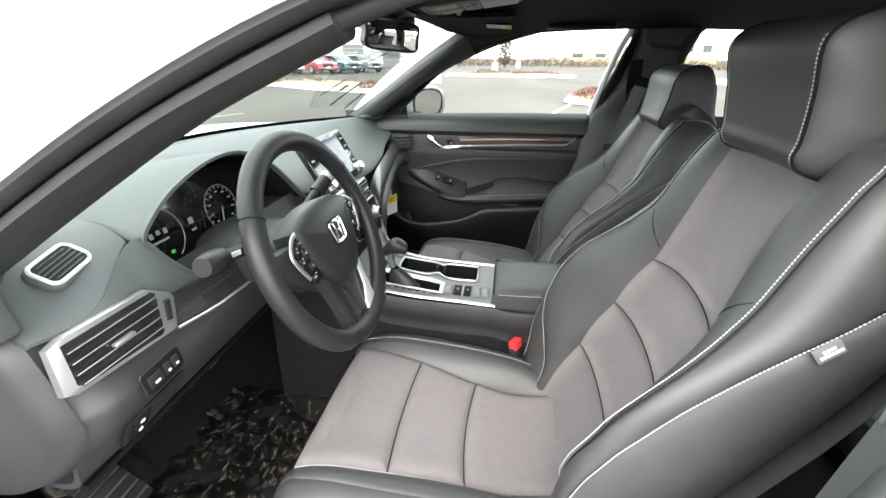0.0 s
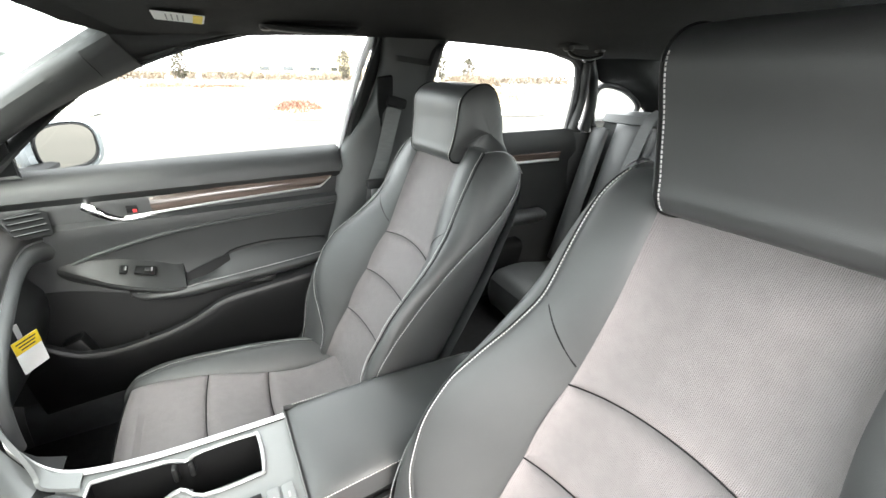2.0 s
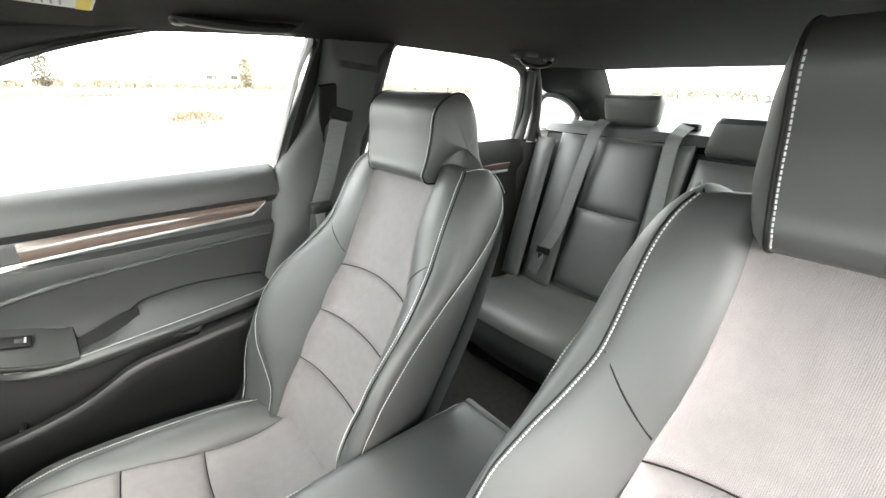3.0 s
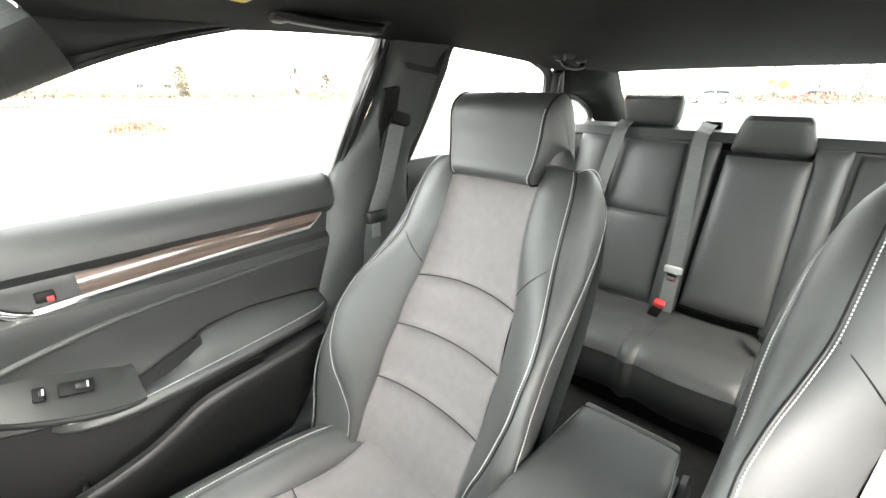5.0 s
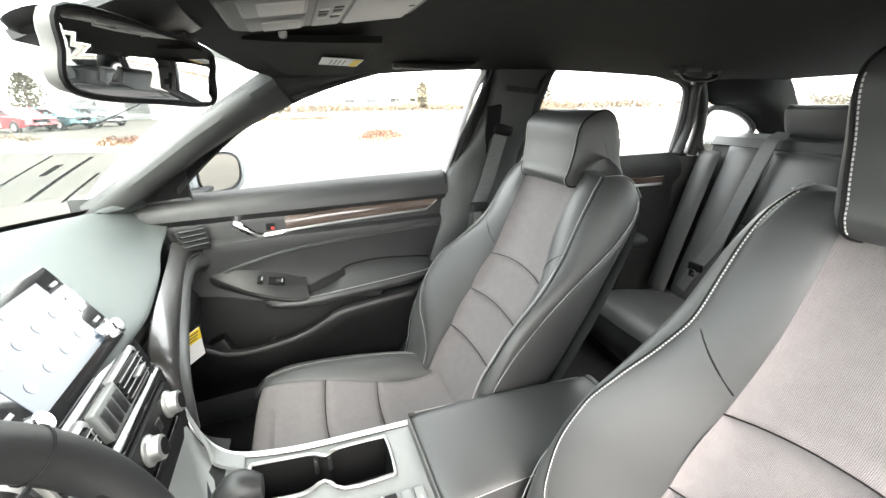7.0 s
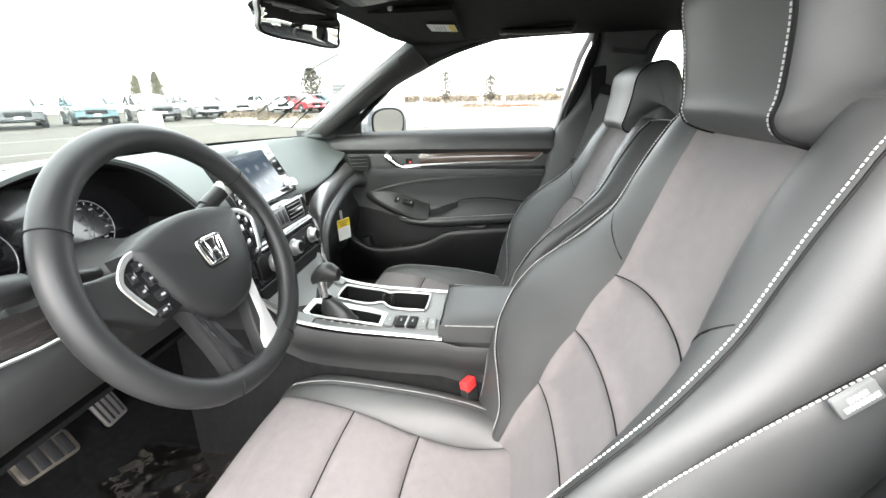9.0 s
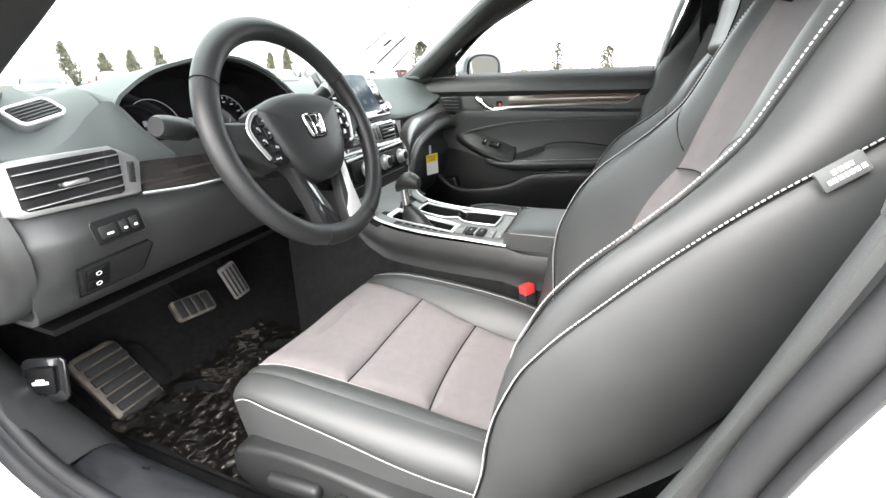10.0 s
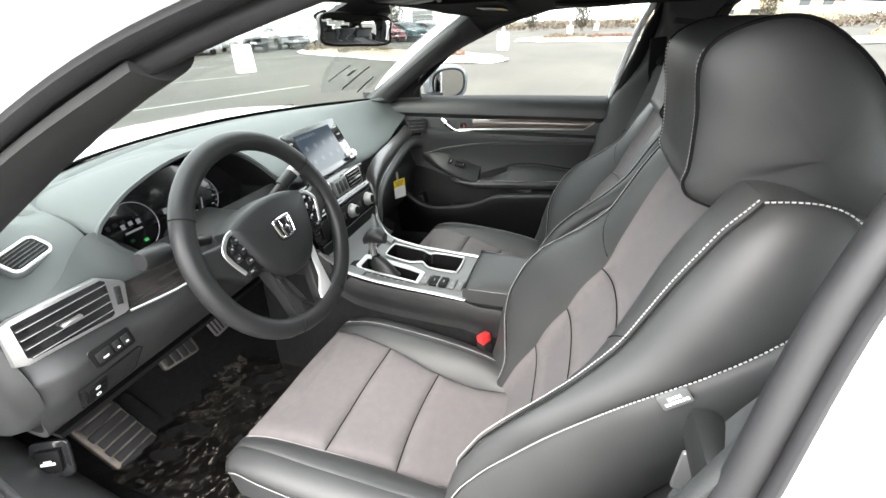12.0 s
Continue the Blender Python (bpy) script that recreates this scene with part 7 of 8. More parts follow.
def wing_mirror(sd):
    e = thing("wing_mirror", (sd * 0.90, 0.46, 0.97), "door mirror in a dark grey shell with a black base", "wing mirror", "wing mirrors")
    c = Vector((0, 0, 0))
    rows = []
    for t, k in ((0.006, 0.80), (0.0, 0.84), (0.004, 0.97), (0.016, 1.0), (0.035, 1.0), (0.07, 0.92), (0.10, 0.72), (0.12, 0.35), (0.125, 0.01)):
        rows.append([(c.x + sd * (0.118 * k * math.copysign(abs(math.cos(a)) ** 0.75, math.cos(a)) + 0.012), c.y - 0.05 + t, c.z + 0.082 * k * math.copysign(abs(math.sin(a)) ** 0.7, math.sin(a)) - 0.004) for a in np.linspace(0, 2 * math.pi, 28, endpoint=False)])
    bm = bmesh.new()
    skin(bm, rows, close_v=True)
    seat = Matrix.Translation((sd * 1.080, 0.448, 0.998)) @ Matrix.Rotation(radians(-sd * 38), 4, "Z")
    bm.transform(seat)
    part("shell", bm, M_SHELLGREY, e)
    oval = [(0.090 * math.copysign(abs(math.cos(a)) ** 0.75, math.cos(a)), 0.062 * math.copysign(abs(math.sin(a)) ** 0.7, math.sin(a))) for a in np.linspace(0, 2 * math.pi, 28, endpoint=False)]
    part("mirror_glass", plate(oval, seat @ facing((sd * 0.012, -0.046, -0.004), (1, 0, 0), (0, -0.05, 1)), 0.003, 0), M_TINTMIRROR, e, "mirror glass")
    part("bezel", tube([seat @ Vector((a + sd * 0.012, -0.049, b - 0.004)) for a, b in oval], 0.0035, 8, True), M_DARK, e, "black mirror bezel")
    part("base", tube(spline(sx(sd, [(0.80, 0.50, 0.965), (0.88, 0.49, 0.955), (0.95, 0.47, 0.945), (1.05, 0.45, 0.95)]), 5), 0.028, 10, flat=0.6), M_DARK, e)


wing_mirror(1)

# ---- rear seat ----
rs = thing("rear_bench", (0, -1.1, 0.24), "black leatherette rear bench with a folded centre armrest", "rear seat")


def bench(x0, x1):
    def f(u, v):
        x = x0 + (x1 - x0) * u
        t = v
        y = -1.285 + 0.42 * t + 0.012 * math.sin(math.pi * u)
        z = curve((0, 0.445), (0.3, 0.452), (0.7, 0.478), (0.92, 0.470), (1.0, 0.44))(t) - 0.012 * math.sin(math.pi * u) * (abs(x0 + x1) > 0.1) * math.sin(math.pi * min(1, t * 1.2))
        return (x, y, z)
    part("cushion", patch(f, 14, 16, 0.008, 0.016), M_LEATHER, rs)

    def g(u, v):
        x = x0 + (x1 - x0) * u
        return (x, -0.865 + 0.012 * math.sin(math.pi * u) + 0.016 * math.sin(math.pi * v) - 0.05 * v * v, 0.44 - 0.18 * v)
    part("cushion_front", patch(g, 12, 10, 0.005, 0.012, flip=True), M_LEATHER, rs)


for x0, x1 in ((-0.66, -0.175), (-0.175, -0.125), (-0.125, 0.125), (0.125, 0.175), (0.175, 0.66)):
    bench(x0, x1)
back_y = lambda z: -1.27 - 0.175 * ((z - 0.46) / 0.58)


def back_panel(x0, x1, z0, z1, depth, mat=None, puff=0.008, taper=0.0, nm="backrest_panel"):
    def f(u, v):
        z = z0 + (z1 - z0) * v
        k = 1 - taper * v
        x = (x0 + x1) / 2 + (x1 - x0) / 2 * k * (2 * u - 1)
        return (x, back_y(z) + depth + 0.010 * math.sin(math.pi * u), z)
    return part(nm, patch(f, 14, 16, puff, 0.012, flip=True), mat or M_LEATHER, rs)


for sd in (-1, 1):
    a, b = sorted((sd * 0.212, sd * 0.474))
    back_panel(a, b, 0.47, 0.765, 0.010, puff=0.013, taper=0.02)
    back_panel(a + 0.006, b - 0.006, 0.765, 1.018, 0.006, puff=0.011, taper=0.06)
    a, b = sorted((sd * 0.477, sd * 0.612))
    back_panel(a, b, 0.45, 1.03, 0.030, puff=0.010, taper=0.05, nm="backrest_bolster")
    a, b = sorted((sd * 0.612, sd * 0.70))
    back_panel(a, b, 0.45, 1.01, 0.060, puff=0.010, nm="side_bolster")
    a, b = sorted((sd * 0.122, sd * 0.207))
    back_panel(a, b, 0.46, 1.03, 0.016, puff=0.010, nm="backrest_strip")
    a, b = sorted((sd * 0.238, sd * 0.462))
    back_panel(a, b, 1.018, 1.046, -0.002, puff=0.008, nm="backrest_top")
for x0, x1 in ((-0.70, -0.122), (0.122, 0.70)):
    back_panel(x0, x1, 0.45, 1.03, -0.004, puff=0.0, nm="backrest_base")
back_panel(-0.136, 0.112, 0.490, 0.992, 0.024, puff=0.016, taper=0.10, nm="folded_armrest")
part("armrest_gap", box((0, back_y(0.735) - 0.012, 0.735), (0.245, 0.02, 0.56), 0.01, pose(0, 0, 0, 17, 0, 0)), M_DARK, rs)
rows = [[(x, y, z) for y, z in ((back_y(1.03) + 0.008, 1.025), (back_y(1.03) - 0.01, 1.052), (back_y(1.03) - 0.06, 1.062), (-1.58, 1.058))] for x in np.linspace(-0.70, 0.70, 15)]
part("backrest_cap", slab(rows, 0.01), M_LEATHER, rs)
part("bench_base", box((0, -1.08, 0.30), (1.36, 0.40, 0.14), 0.02), M_DARK, rs)


def rear_headrest(x, w, z0, z1, y, folded=False):
    e = thing("rear_headrest", (x, y, z0), "low black leatherette headrest on the rear bench", "headrest", "rear headrests")
    rows = []
    for t in np.linspace(0, 1, 9):
        z = z0 + (z1 - z0) * t
        k = (1 - abs(2 * t - 1) ** 4) ** 0.5
        ww = (w * (1.10 - 0.24 * t) if folded else w * (0.86 + 0.14 * t)) * (0.90 + 0.10 * k)
        d = 0.045 * (0.45 + 0.55 * k)
        rows.append([(x + ww * math.copysign(abs(math.cos(a)) ** 0.45, math.cos(a)), y + 0.020 * t + d * math.copysign(abs(math.sin(a)) ** 0.7, math.sin(a)), z) for a in np.linspace(0, 2 * math.pi, 32, endpoint=False)])
    bm = bmesh.new()
    vs = skin(bm, rows, close_v=True)
    bm.faces.new(vs[0][::-1]), bm.faces.new(vs[-1])
    bmesh.ops.recalc_face_normals(bm, faces=bm.faces)
    part("pad", bm, M_LEATHER, e)
    for s in (-0.6, 0.6):
        part("post", tube([(x + s * w, y - 0.005, z0 - 0.06), (x + s * w, y, z0 + 0.03)], 0.006, 8), M_CHROME, e)


rear_headrest(0.378, 0.110, 1.068, 1.176, -1.505)
rear_headrest(-0.378, 0.110, 1.068, 1.176, -1.505)
rear_headrest(-0.012, 0.104, 0.998, 1.120, -1.450, True)

# ---- belts ----
def webbing(pts, w, up, name, label, mat=None, base=None):
    e = thing(name, base or pts[-1], label, "seat belt", "seat belts")
    p = spline(pts, 8)
    u = Vector(up)
    rows = []
    for i, q in enumerate(p):
        t = (p[min(i + 1, len(p) - 1)] - p[max(i - 1, 0)]).normalized()
        s = t.cross(u).normalized()
        rows.append([q - s * w / 2, q, q + s * w / 2])
    part("webbing", slab(rows, 0.002), mat or M_WEB, e)
    return e


def front_belt(sd):
    tx, gx = (0.726, 0.696) if sd > 0 else (0.748, 0.702)
    way = [(gx, -0.470, 1.120), (0.735, -0.412, 1.075), (0.746, -0.364, 0.99), (tx, -0.352, 0.94), (0.756, -0.322, 0.74), (0.766, -0.290, 0.42)]
    e = webbing(sx(sd, way if sd < 0 else [(gx, -0.480, 1.105), (gx + 0.004, -0.462, 1.04), (gx + 0.012, -0.438, 0.95), (tx, -0.414, 0.86), (0.735, -0.395, 0.70), (0.752, -0.372, 0.42)]), 0.046, (-1, 0.15, 0) if sd > 0 else (0.25, 1, 0), "seat_belt", "grey front seat belt hanging from its pillar guide", M_WEBLIT if sd > 0 else M_WEB)
    part("guide", box((sd * (gx - 0.005), -0.440 - 0.044 * (sd > 0) - 0.030 * (sd < 0), 1.122), (0.030, 0.066, 0.034), 0.010, pose(0, 0, 0, 14, 0, 0)), M_DARK, e, "black pillar guide")
    part("guide_bolt", lathe([(0, 0.014), (0.016, 0.014), (0.022, 0.0)], facing((sd * (gx + 0.002), -0.440 - 0.044 * (sd > 0) - 0.030 * (sd < 0), 1.150), (0, sd, 0), (0, 0, 1)), 16), M_PLASTIC, e)
    tn = part("tongue", box((sd * (tx - 0.006), -0.417 + 0.064 * (sd < 0), 0.868 + 0.096 * (sd < 0)), (0.024, 0.066, 0.034) if sd > 0 else (0.058, 0.026, 0.036), 0.009), M_PLASTIC, e)
    part("tongue_blade", box((sd * (tx - 0.008), -0.412 + 0.060 * (sd < 0), 0.832 + 0.100 * (sd < 0)), (0.005, 0.028, 0.044), 0.002), M_SILVER, tn, "steel tongue")


both(front_belt)
e = webbing([(0.176, -1.50, 1.09), (0.182, -1.445, 1.068), (0.185, -1.398, 1.02), (0.168, -1.333, 0.813), (0.152, -1.266, 0.598), (0.145, -1.222, 0.46)], 0.046, (0, 1, 0.2), "seat_belt", "grey rear centre seat belt over the backrest", M_WEBLIT)
tn = part("tongue", box((0.152, -1.262, 0.606), (0.058, 0.014, 0.026), 0.005), M_SATIN, e)
part("tongue_blade", box((0.152, -1.256, 0.578), (0.030, 0.005, 0.034), 0.002), M_CHROME, tn)
part("guide", box((0.176, -1.50, 1.078), (0.064, 0.04, 0.030), 0.008), M_DARK, e)
e = webbing([(0.452, -1.45, 1.085), (0.456, -1.395, 1.05), (0.468, -1.350, 0.918), (0.490, -1.286, 0.702), (0.530, -1.246, 0.575), (0.556, -1.226, 0.49)], 0.048, (0, 1, 0.2), "seat_belt", "grey rear outer seat belt over the backrest")
tn = part("tongue", box((0.524, -1.244, 0.590), (0.058, 0.014, 0.030), 0.005), M_DARK, e)
part("tongue_blade", box((0.527, -1.236, 0.566), (0.026, 0.005, 0.030), 0.002), M_CHROME, tn)
buckle((0.156, -1.165, 0.505), (0.9, 0.2, 0.2), (0.15, 0.45, 0.85), "belt_buckle", 0.03)
buckle((-0.172, -1.120, 0.508), (0.85, 0.5, 0.05), (-0.55, 0.75, 0.10), "belt_buckle", 0.03)

# ---- overhead ----
M_SHELL = surf("warm_grey_shell", (0.10, 0.098, 0.094), 0.5, 0, 800, -0.2, 0.06, 12, bdist=0.0003)
im = thing("interior_mirror", (-0.09, 0.27, 1.30), "frameless interior mirror on a black stalk", "interior mirror")
fm = facing((-0.066, 0.266, 1.242), (0.954, -0.296, -0.041), (0.0, -0.13, 1))
if (fm.to_3x3() @ Vector((0, 0, 1))).y > 0:
    fm = fm @ Matrix.Rotation(math.pi, 4, "Y")
out = spline([(a * 0.90, b * 0.88, 0) for a, b in ((-0.108, 0.032), (0, 0.036), (0.108, 0.032), (0.117, 0.0), (0.108, -0.031), (0, -0.034), (-0.108, -0.031), (-0.117, 0.0))], 5, True)
bm = bmesh.new()
vs = skin(bm, [[fm @ Vector((q.x * k, q.y * k, h)) for q in out] for k, h in ((0.985, 0.003), (1.0, 0.0), (0.985, -0.010), (0.88, -0.020), (0.62, -0.030), (0.3, -0.036), (0.001, -0.037))], close_v=True)
part("shell", bm, M_SHELL, im)
part("rim", tube([fm @ Vector((q.x * 0.985, q.y * 0.975, 0.0025)) for q in out], 0.0026, 6, True), M_DARK, im, "black mirror rim")
part("mirror_glass", plate([(q.x * 0.97, q.y * 0.95) for q in out], fm @ Matrix.Translation((0, 0, 0.0005)), 0.003, 0.001), M_MIRROR, im, "mirror glass")
part("stalk", tube(spline([(-0.068, 0.294, 1.243), (-0.040, 0.326, 1.254), (0.0, 0.345, 1.285)], 5), 0.013, 10), M_DARK, im)
sen = thing("sensor_housing", (0.0, 0.33, 1.28), "black vented camera housing behind the mirror", "sensor housing")
rows = [[(0.0 + x * (1 - 0.15 * t), 0.238 + 0.118 * t, 1.306 - 0.046 * t - 0.018 * math.sin(math.pi * min(1, t * 0.7 + 0.3)) * (1 - (x / 0.095) ** 4)) for x in np.linspace(-0.095, 0.095, 11)] for t in np.linspace(0, 1, 9)]
part("cover", slab(rows, 0.008), M_PLASTIC, sen)
part("cover_block", box((0.052, 0.296, 1.268), (0.070, 0.100, 0.026), 0.008, pose(0, 0, 0, -22, 0, 0)), M_PLASTIC, sen)
for k in range(5):
    part("slot", box((0.052, 0.268 + 0.012 * k, 1.2665 - 0.0050 * k), (0.040, 0.005, 0.008), 0.001, pose(0, 0, 0, -22, 0, 0)), M_DARK, sen)
part("rain_sensor", lathe([(0, 0.010), (0.011, 0.010), (0.015, 0.006), (0.016, 0.0)], facing((-0.100, 0.335, 1.276), (1, 0, 0), (0, -0.9, 0.4)), 18), M_DARK, sen)

oc = thing("overhead_console", (0, 0.10, 1.30), "light grey overhead console with map lamps and glasses holder", "overhead console")
fo = facing((-0.014, 0.100, 1.3215), (1, 0, 0), (0, -1, 0.125))
part("housing", plate(rounded(0.184, 0.226, 0.028), fo, 0.017, 0.007, 3), M_PLASTIC, oc)
b = box((0, 0.060, 0.0155), (0.162, 0.082, 0.008), 0.006)
b.transform(fo)
part("glasses_lid", b, M_SATIN, oc, "light grey glasses holder lid")
part("lid_dimple", lathe([(0, 0.0012), (0.004, 0.0012), (0.005, 0.0)], fo @ Matrix.Translation((0.0, 0.092, 0.0185)), 12), M_DARK, oc)
b = box((0, -0.002, 0.0150), (0.162, 0.036, 0.008), 0.003)
b.transform(fo)
bb = part("button_bar", b, M_GREY, oc)
for k in range(4):
    for j in range(2):
        b = box((-0.024 + 0.016 * k, -0.010 + 0.015 * j, 0.0185), (0.012, 0.011, 0.003), 0.002)
        b.transform(fo)
        part("button", b, M_SATIN if (k + j) % 3 == 0 else M_PLASTIC, bb)
for s in (-1, 1):
    b = box((s * 0.042, -0.060, 0.0150), (0.076, 0.066, 0.008), 0.012)
    b.transform(fo)
    lamp = part("map_lamp", b, M_GREY, oc, "grey map lamp bezel")
    b = box((s * 0.046, -0.054, 0.0190), (0.050, 0.044, 0.004), 0.008)
    b.transform(fo)
    part("lens", b, M_SATIN, lamp, "clear map lamp lens")


def visor(sd):
    e = thing("sun_visor", (sd * 0.36, 0.11, 1.30), "black fabric sun visor with a paper warning label", "sun visor", "sun visors")
    rows = [[(sd * (0.165 + 0.36 * u), 0.205 - 0.200 * v - 0.05 * u * u * (1 - v), head_z(0.165 + 0.36 * u, 0.205 - 0.200 * v) - (0.006 + 0.022 * v if sd > 0 else 0.007) - 0.004 * math.sin(math.pi * v)) for v in np.linspace(0, 1, 8)] for u in np.linspace(0, 1, 12)]
    part("panel", slab(rows, 0.010, flip=sd > 0), M_HEADLINER, e)
    f = facing((sd * 0.345, 0.050, head_z(0.345, 0.050) - 0.0405), (1, 0.0, -0.03 * sd), (0, -1, -0.045))
    if sd < 0:
        return
    lab = part("warning_label", plate(rounded(0.098, 0.074, 0.002), f, 0.001, 0), M_PAPER, e, "white and yellow paper label")
    b = box((0, 0.027, 0.0015), (0.094, 0.014, 0.0008), 0)
    b.transform(f)
    part("yellow_band", b, M_YELLOW, lab)
    bm = bmesh.new()
    for k in range(4):
        merge(bm, box((0, 0.006 - 0.008 * k, 0.0014), (0.066, 0.002, 0.0006), 0))
    bm.transform(f)
    tagged(part("print_mark", bm, M_GREY, lab), kind="stuff")
    part("clip", box((sd * 0.165, 0.150, head_z(0.165, 0.150) - 0.014), (0.016, 0.012, 0.014), 0.004), M_SATIN, e)


both(visor)


def grab_handle(sd, y, L):
    e = thing("grab_handle", (sd * 0.56, y, 1.30), "black folding grab handle under the roof rail", "grab handle", "grab handles")
    xx = 0.556 if y > -0.6 else 0.535
    zz = head_z(xx, y)
    part("cradle", box((sd * (xx + 0.004), y, zz - 0.004), (0.052, L + 0.05, 0.020), 0.008, pose(0, 0, 0, 0, sd * 14, 0)), M_PILLAR, e)
    sag, r = (0.022, 0.016) if y > -0.6 else (0.046, 0.010)
    part("handle", tube(spline([(sd * (xx + 0.010), y + L / 2, zz - 0.006), (sd * (xx - 0.006), y + L / 2 - 0.010, zz - sag * 0.8), (sd * (xx - 0.010), y, zz - sag), (sd * (xx - 0.006), y - L / 2 + 0.010, zz - sag * 0.8), (sd * (xx + 0.010), y - L / 2, zz - 0.006)], 6), r, 12, flat=0.6, up=(0, 0, 1)), M_PLASTIC, e)
    for s in (-1, 1):
        part("foot", box((sd * (xx + 0.004), y + s * (L / 2 - 0.002), zz - 0.014), (0.032, 0.028, 0.028), 0.008), M_PLASTIC, e)


grab_handle(1, -0.215, 0.20)
grab_handle(1, -1.10, 0.15)
grab_handle(-1, -1.10, 0.15)
tagged(part("coat_hook_screw", lathe([(0, -0.006), (0.010, -0.006), (0.014, 0.0)], Matrix.Translation((-0.02, -0.75, head_z(0, -0.75) - 0.001)), 14), M_SATIN), "small pale headliner clip", "clip")

# window sticker inside the windscreen
def on_glass(u, t):
    a = (0.60 * u, top_y(0.60 * u), 1.305 - 0.033 * u * u)
    b = (0.745 * u, base_y(0.745 * u), 0.952)
    p = mix(a, b, t)
    return Vector((p[0], p[1] + 0.02 * math.sin(math.pi * t) - 0.006, p[2] + 0.015 * math.sin(math.pi * t) - 0.006))


st = thing("windscreen_sticker", tuple(on_glass(0.6, 0.5)), "white price sheet stuck inside the windscreen", "sticker")
M_SHEET = glass("thin_white_sheet", (0.88, 0.89, 0.89), 0.4)
left = lambda t: 0.25 + 0.56 * t


def sheet_strip(f0, f1, t0, t1, lift, n=10):
    """A strip of the sheet between two edges f0(t) and f1(t)."""
    bm = bmesh.new()
    skin(bm, [[tuple(on_glass(f0(t) + (f1(t) - f0(t)) * k, t) - Vector((0, lift, lift))) for k in np.linspace(0, 1, 8)] for t in np.linspace(t0, t1, n)])
    return bm


right = lambda t: 0.93
sh = part("sheet", sheet_strip(left, right, 0.04, 0.80, 0.0), M_SHEET, st, "thin see-through sheet")
M_BORDER = glass("thin_white_border", (0.97, 0.97, 0.97), 0.5)
M_FIELD = glass("thin_grey_field", (0.62, 0.63, 0.63), 0.4)
for nm, bm, mat in (("border", sheet_strip(left, lambda t: left(t) + 0.02, 0.04, 0.80, 0.0015), M_BORDER), ("border", sheet_strip(lambda t: 0.905, right, 0.04, 0.80, 0.0015), M_BORDER), ("border", sheet_strip(left, right, 0.785, 0.80, 0.0022, 3), M_BORDER), ("tinted_field", sheet_strip(lambda t: left(t) + 0.05, lambda t: 0.88, 0.10, 0.28, 0.0015), M_FIELD)):
    part(nm, bm, mat, st).visible_shadow = False
sh.visible_shadow = False
bm = bmesh.new()
for u, t0, t1, w in ((0.79, 0.53, 0.78, 0.014), (0.885, 0.65, 0.83, 0.010), (0.658, 0.50, 0.67, 0.010), (0.60, 0.18, 0.34, 0.012), (0.73, 0.56, 0.62, 0.020)):
    merge(bm, sheet_strip(lambda t: u - w / 2, lambda t: u + w / 2, t0, t1, 0.003, 5))
tagged(part("print_mark", bm, surf("grey_print", (0.10, 0.105, 0.11), 0.8), st), kind="stuff")

# ---- car park ----
FROM_METRES = UNIT.inverted()


def yard(name, bm, material, parent=None, label="", smooth=38):
    """A mesh drawn in metres about the car."""
    bm.transform(FROM_METRES)
    return part(name, bm, material, parent, label, smooth)


def yard_thing(name, base, label, category, group="", kind=""):
    e = new(name)
    e.empty_display_size = 0.3
    e.location = base
    return tagged(e, label, category, group, kind)


def ground_sheet():
    bm = bmesh.new()
    rs = [0, 1.5, 3, 5, 8, 12, 18, 26, 38, 55, 80, 120, 200, 400, 900, 2500]
    n = 64
    rows = []
    for r in rs:
        rows.append([(r * math.cos(2 * math.pi * j / n), r * math.sin(2 * math.pi * j / n), 0) for j in range(n)])
    skin(bm, rows[1:], close_v=True, flip=True)
    c = bm.faces.new([bm.verts.new(q) for q in rows[1]])
    bmesh.ops.remove_doubles(bm, verts=bm.verts, dist=1e-4)
    return bm


M_ASPHALT = surf("worn_tan_asphalt", (0.062, 0.0575, 0.049), 0.85, 0, 45, 0.7, 0.30, 0.22, rvar=0.15, spec=0.12, bdist=0.004, stretch=(0.6, 1.6, 1))
M_SNOW = surf("old_snow", (0.74, 0.76, 0.78), 0.75, 0, 14, 0.8, 0.10, 1.6, bdist=0.03)
M_LINE = surf("worn_white_line", (0.22, 0.22, 0.20), 0.8, 0, 40, 0.3, 0.35, 3.0)
M_KERB = surf("pale_concrete", (0.42, 0.41, 0.38), 0.85, 0, 60, 0.4, 0.18, 2.0)
M_TWIGS = surf("bare_brown_twigs", (0.115, 0.088, 0.062), 0.9, 0, 30, 0, 0.4, 3.0)
M_RUST = surf("reddish_dry_shrub", (0.125, 0.060, 0.040), 0.9, 0, 30, 0, 0.4, 4.0)
M_GRASS = surf("dry_tan_grass", (0.26, 0.215, 0.135), 0.9, 0, 30, 0.5, 0.35, 1.0)
M_NEEDLES = surf("dark_olive_foliage", (0.125, 0.112, 0.066), 0.9, 0, 30, 0, 0.4, 1.5)
M_BROADLEAF = surf("sparse_olive_foliage", (0.052, 0.047, 0.030), 0.9, 0, 30, 0, 0.4, 1.5)
M_BARK = surf("grey_bark", (0.12, 0.10, 0.085), 0.9, 0, 30, 0.6, 0.3, 3.0, bdist=0.01)
M_BEIGE = surf("beige_stucco_wall", (0.40, 0.33, 0.22), 0.85, 0, 20, 0.3, 0.10, 0.4)
M_PANEL = surf("white_metal_cladding", (0.74, 0.73, 0.70), 0.5, 0, 12, 0.1, 0.06, 0.3)
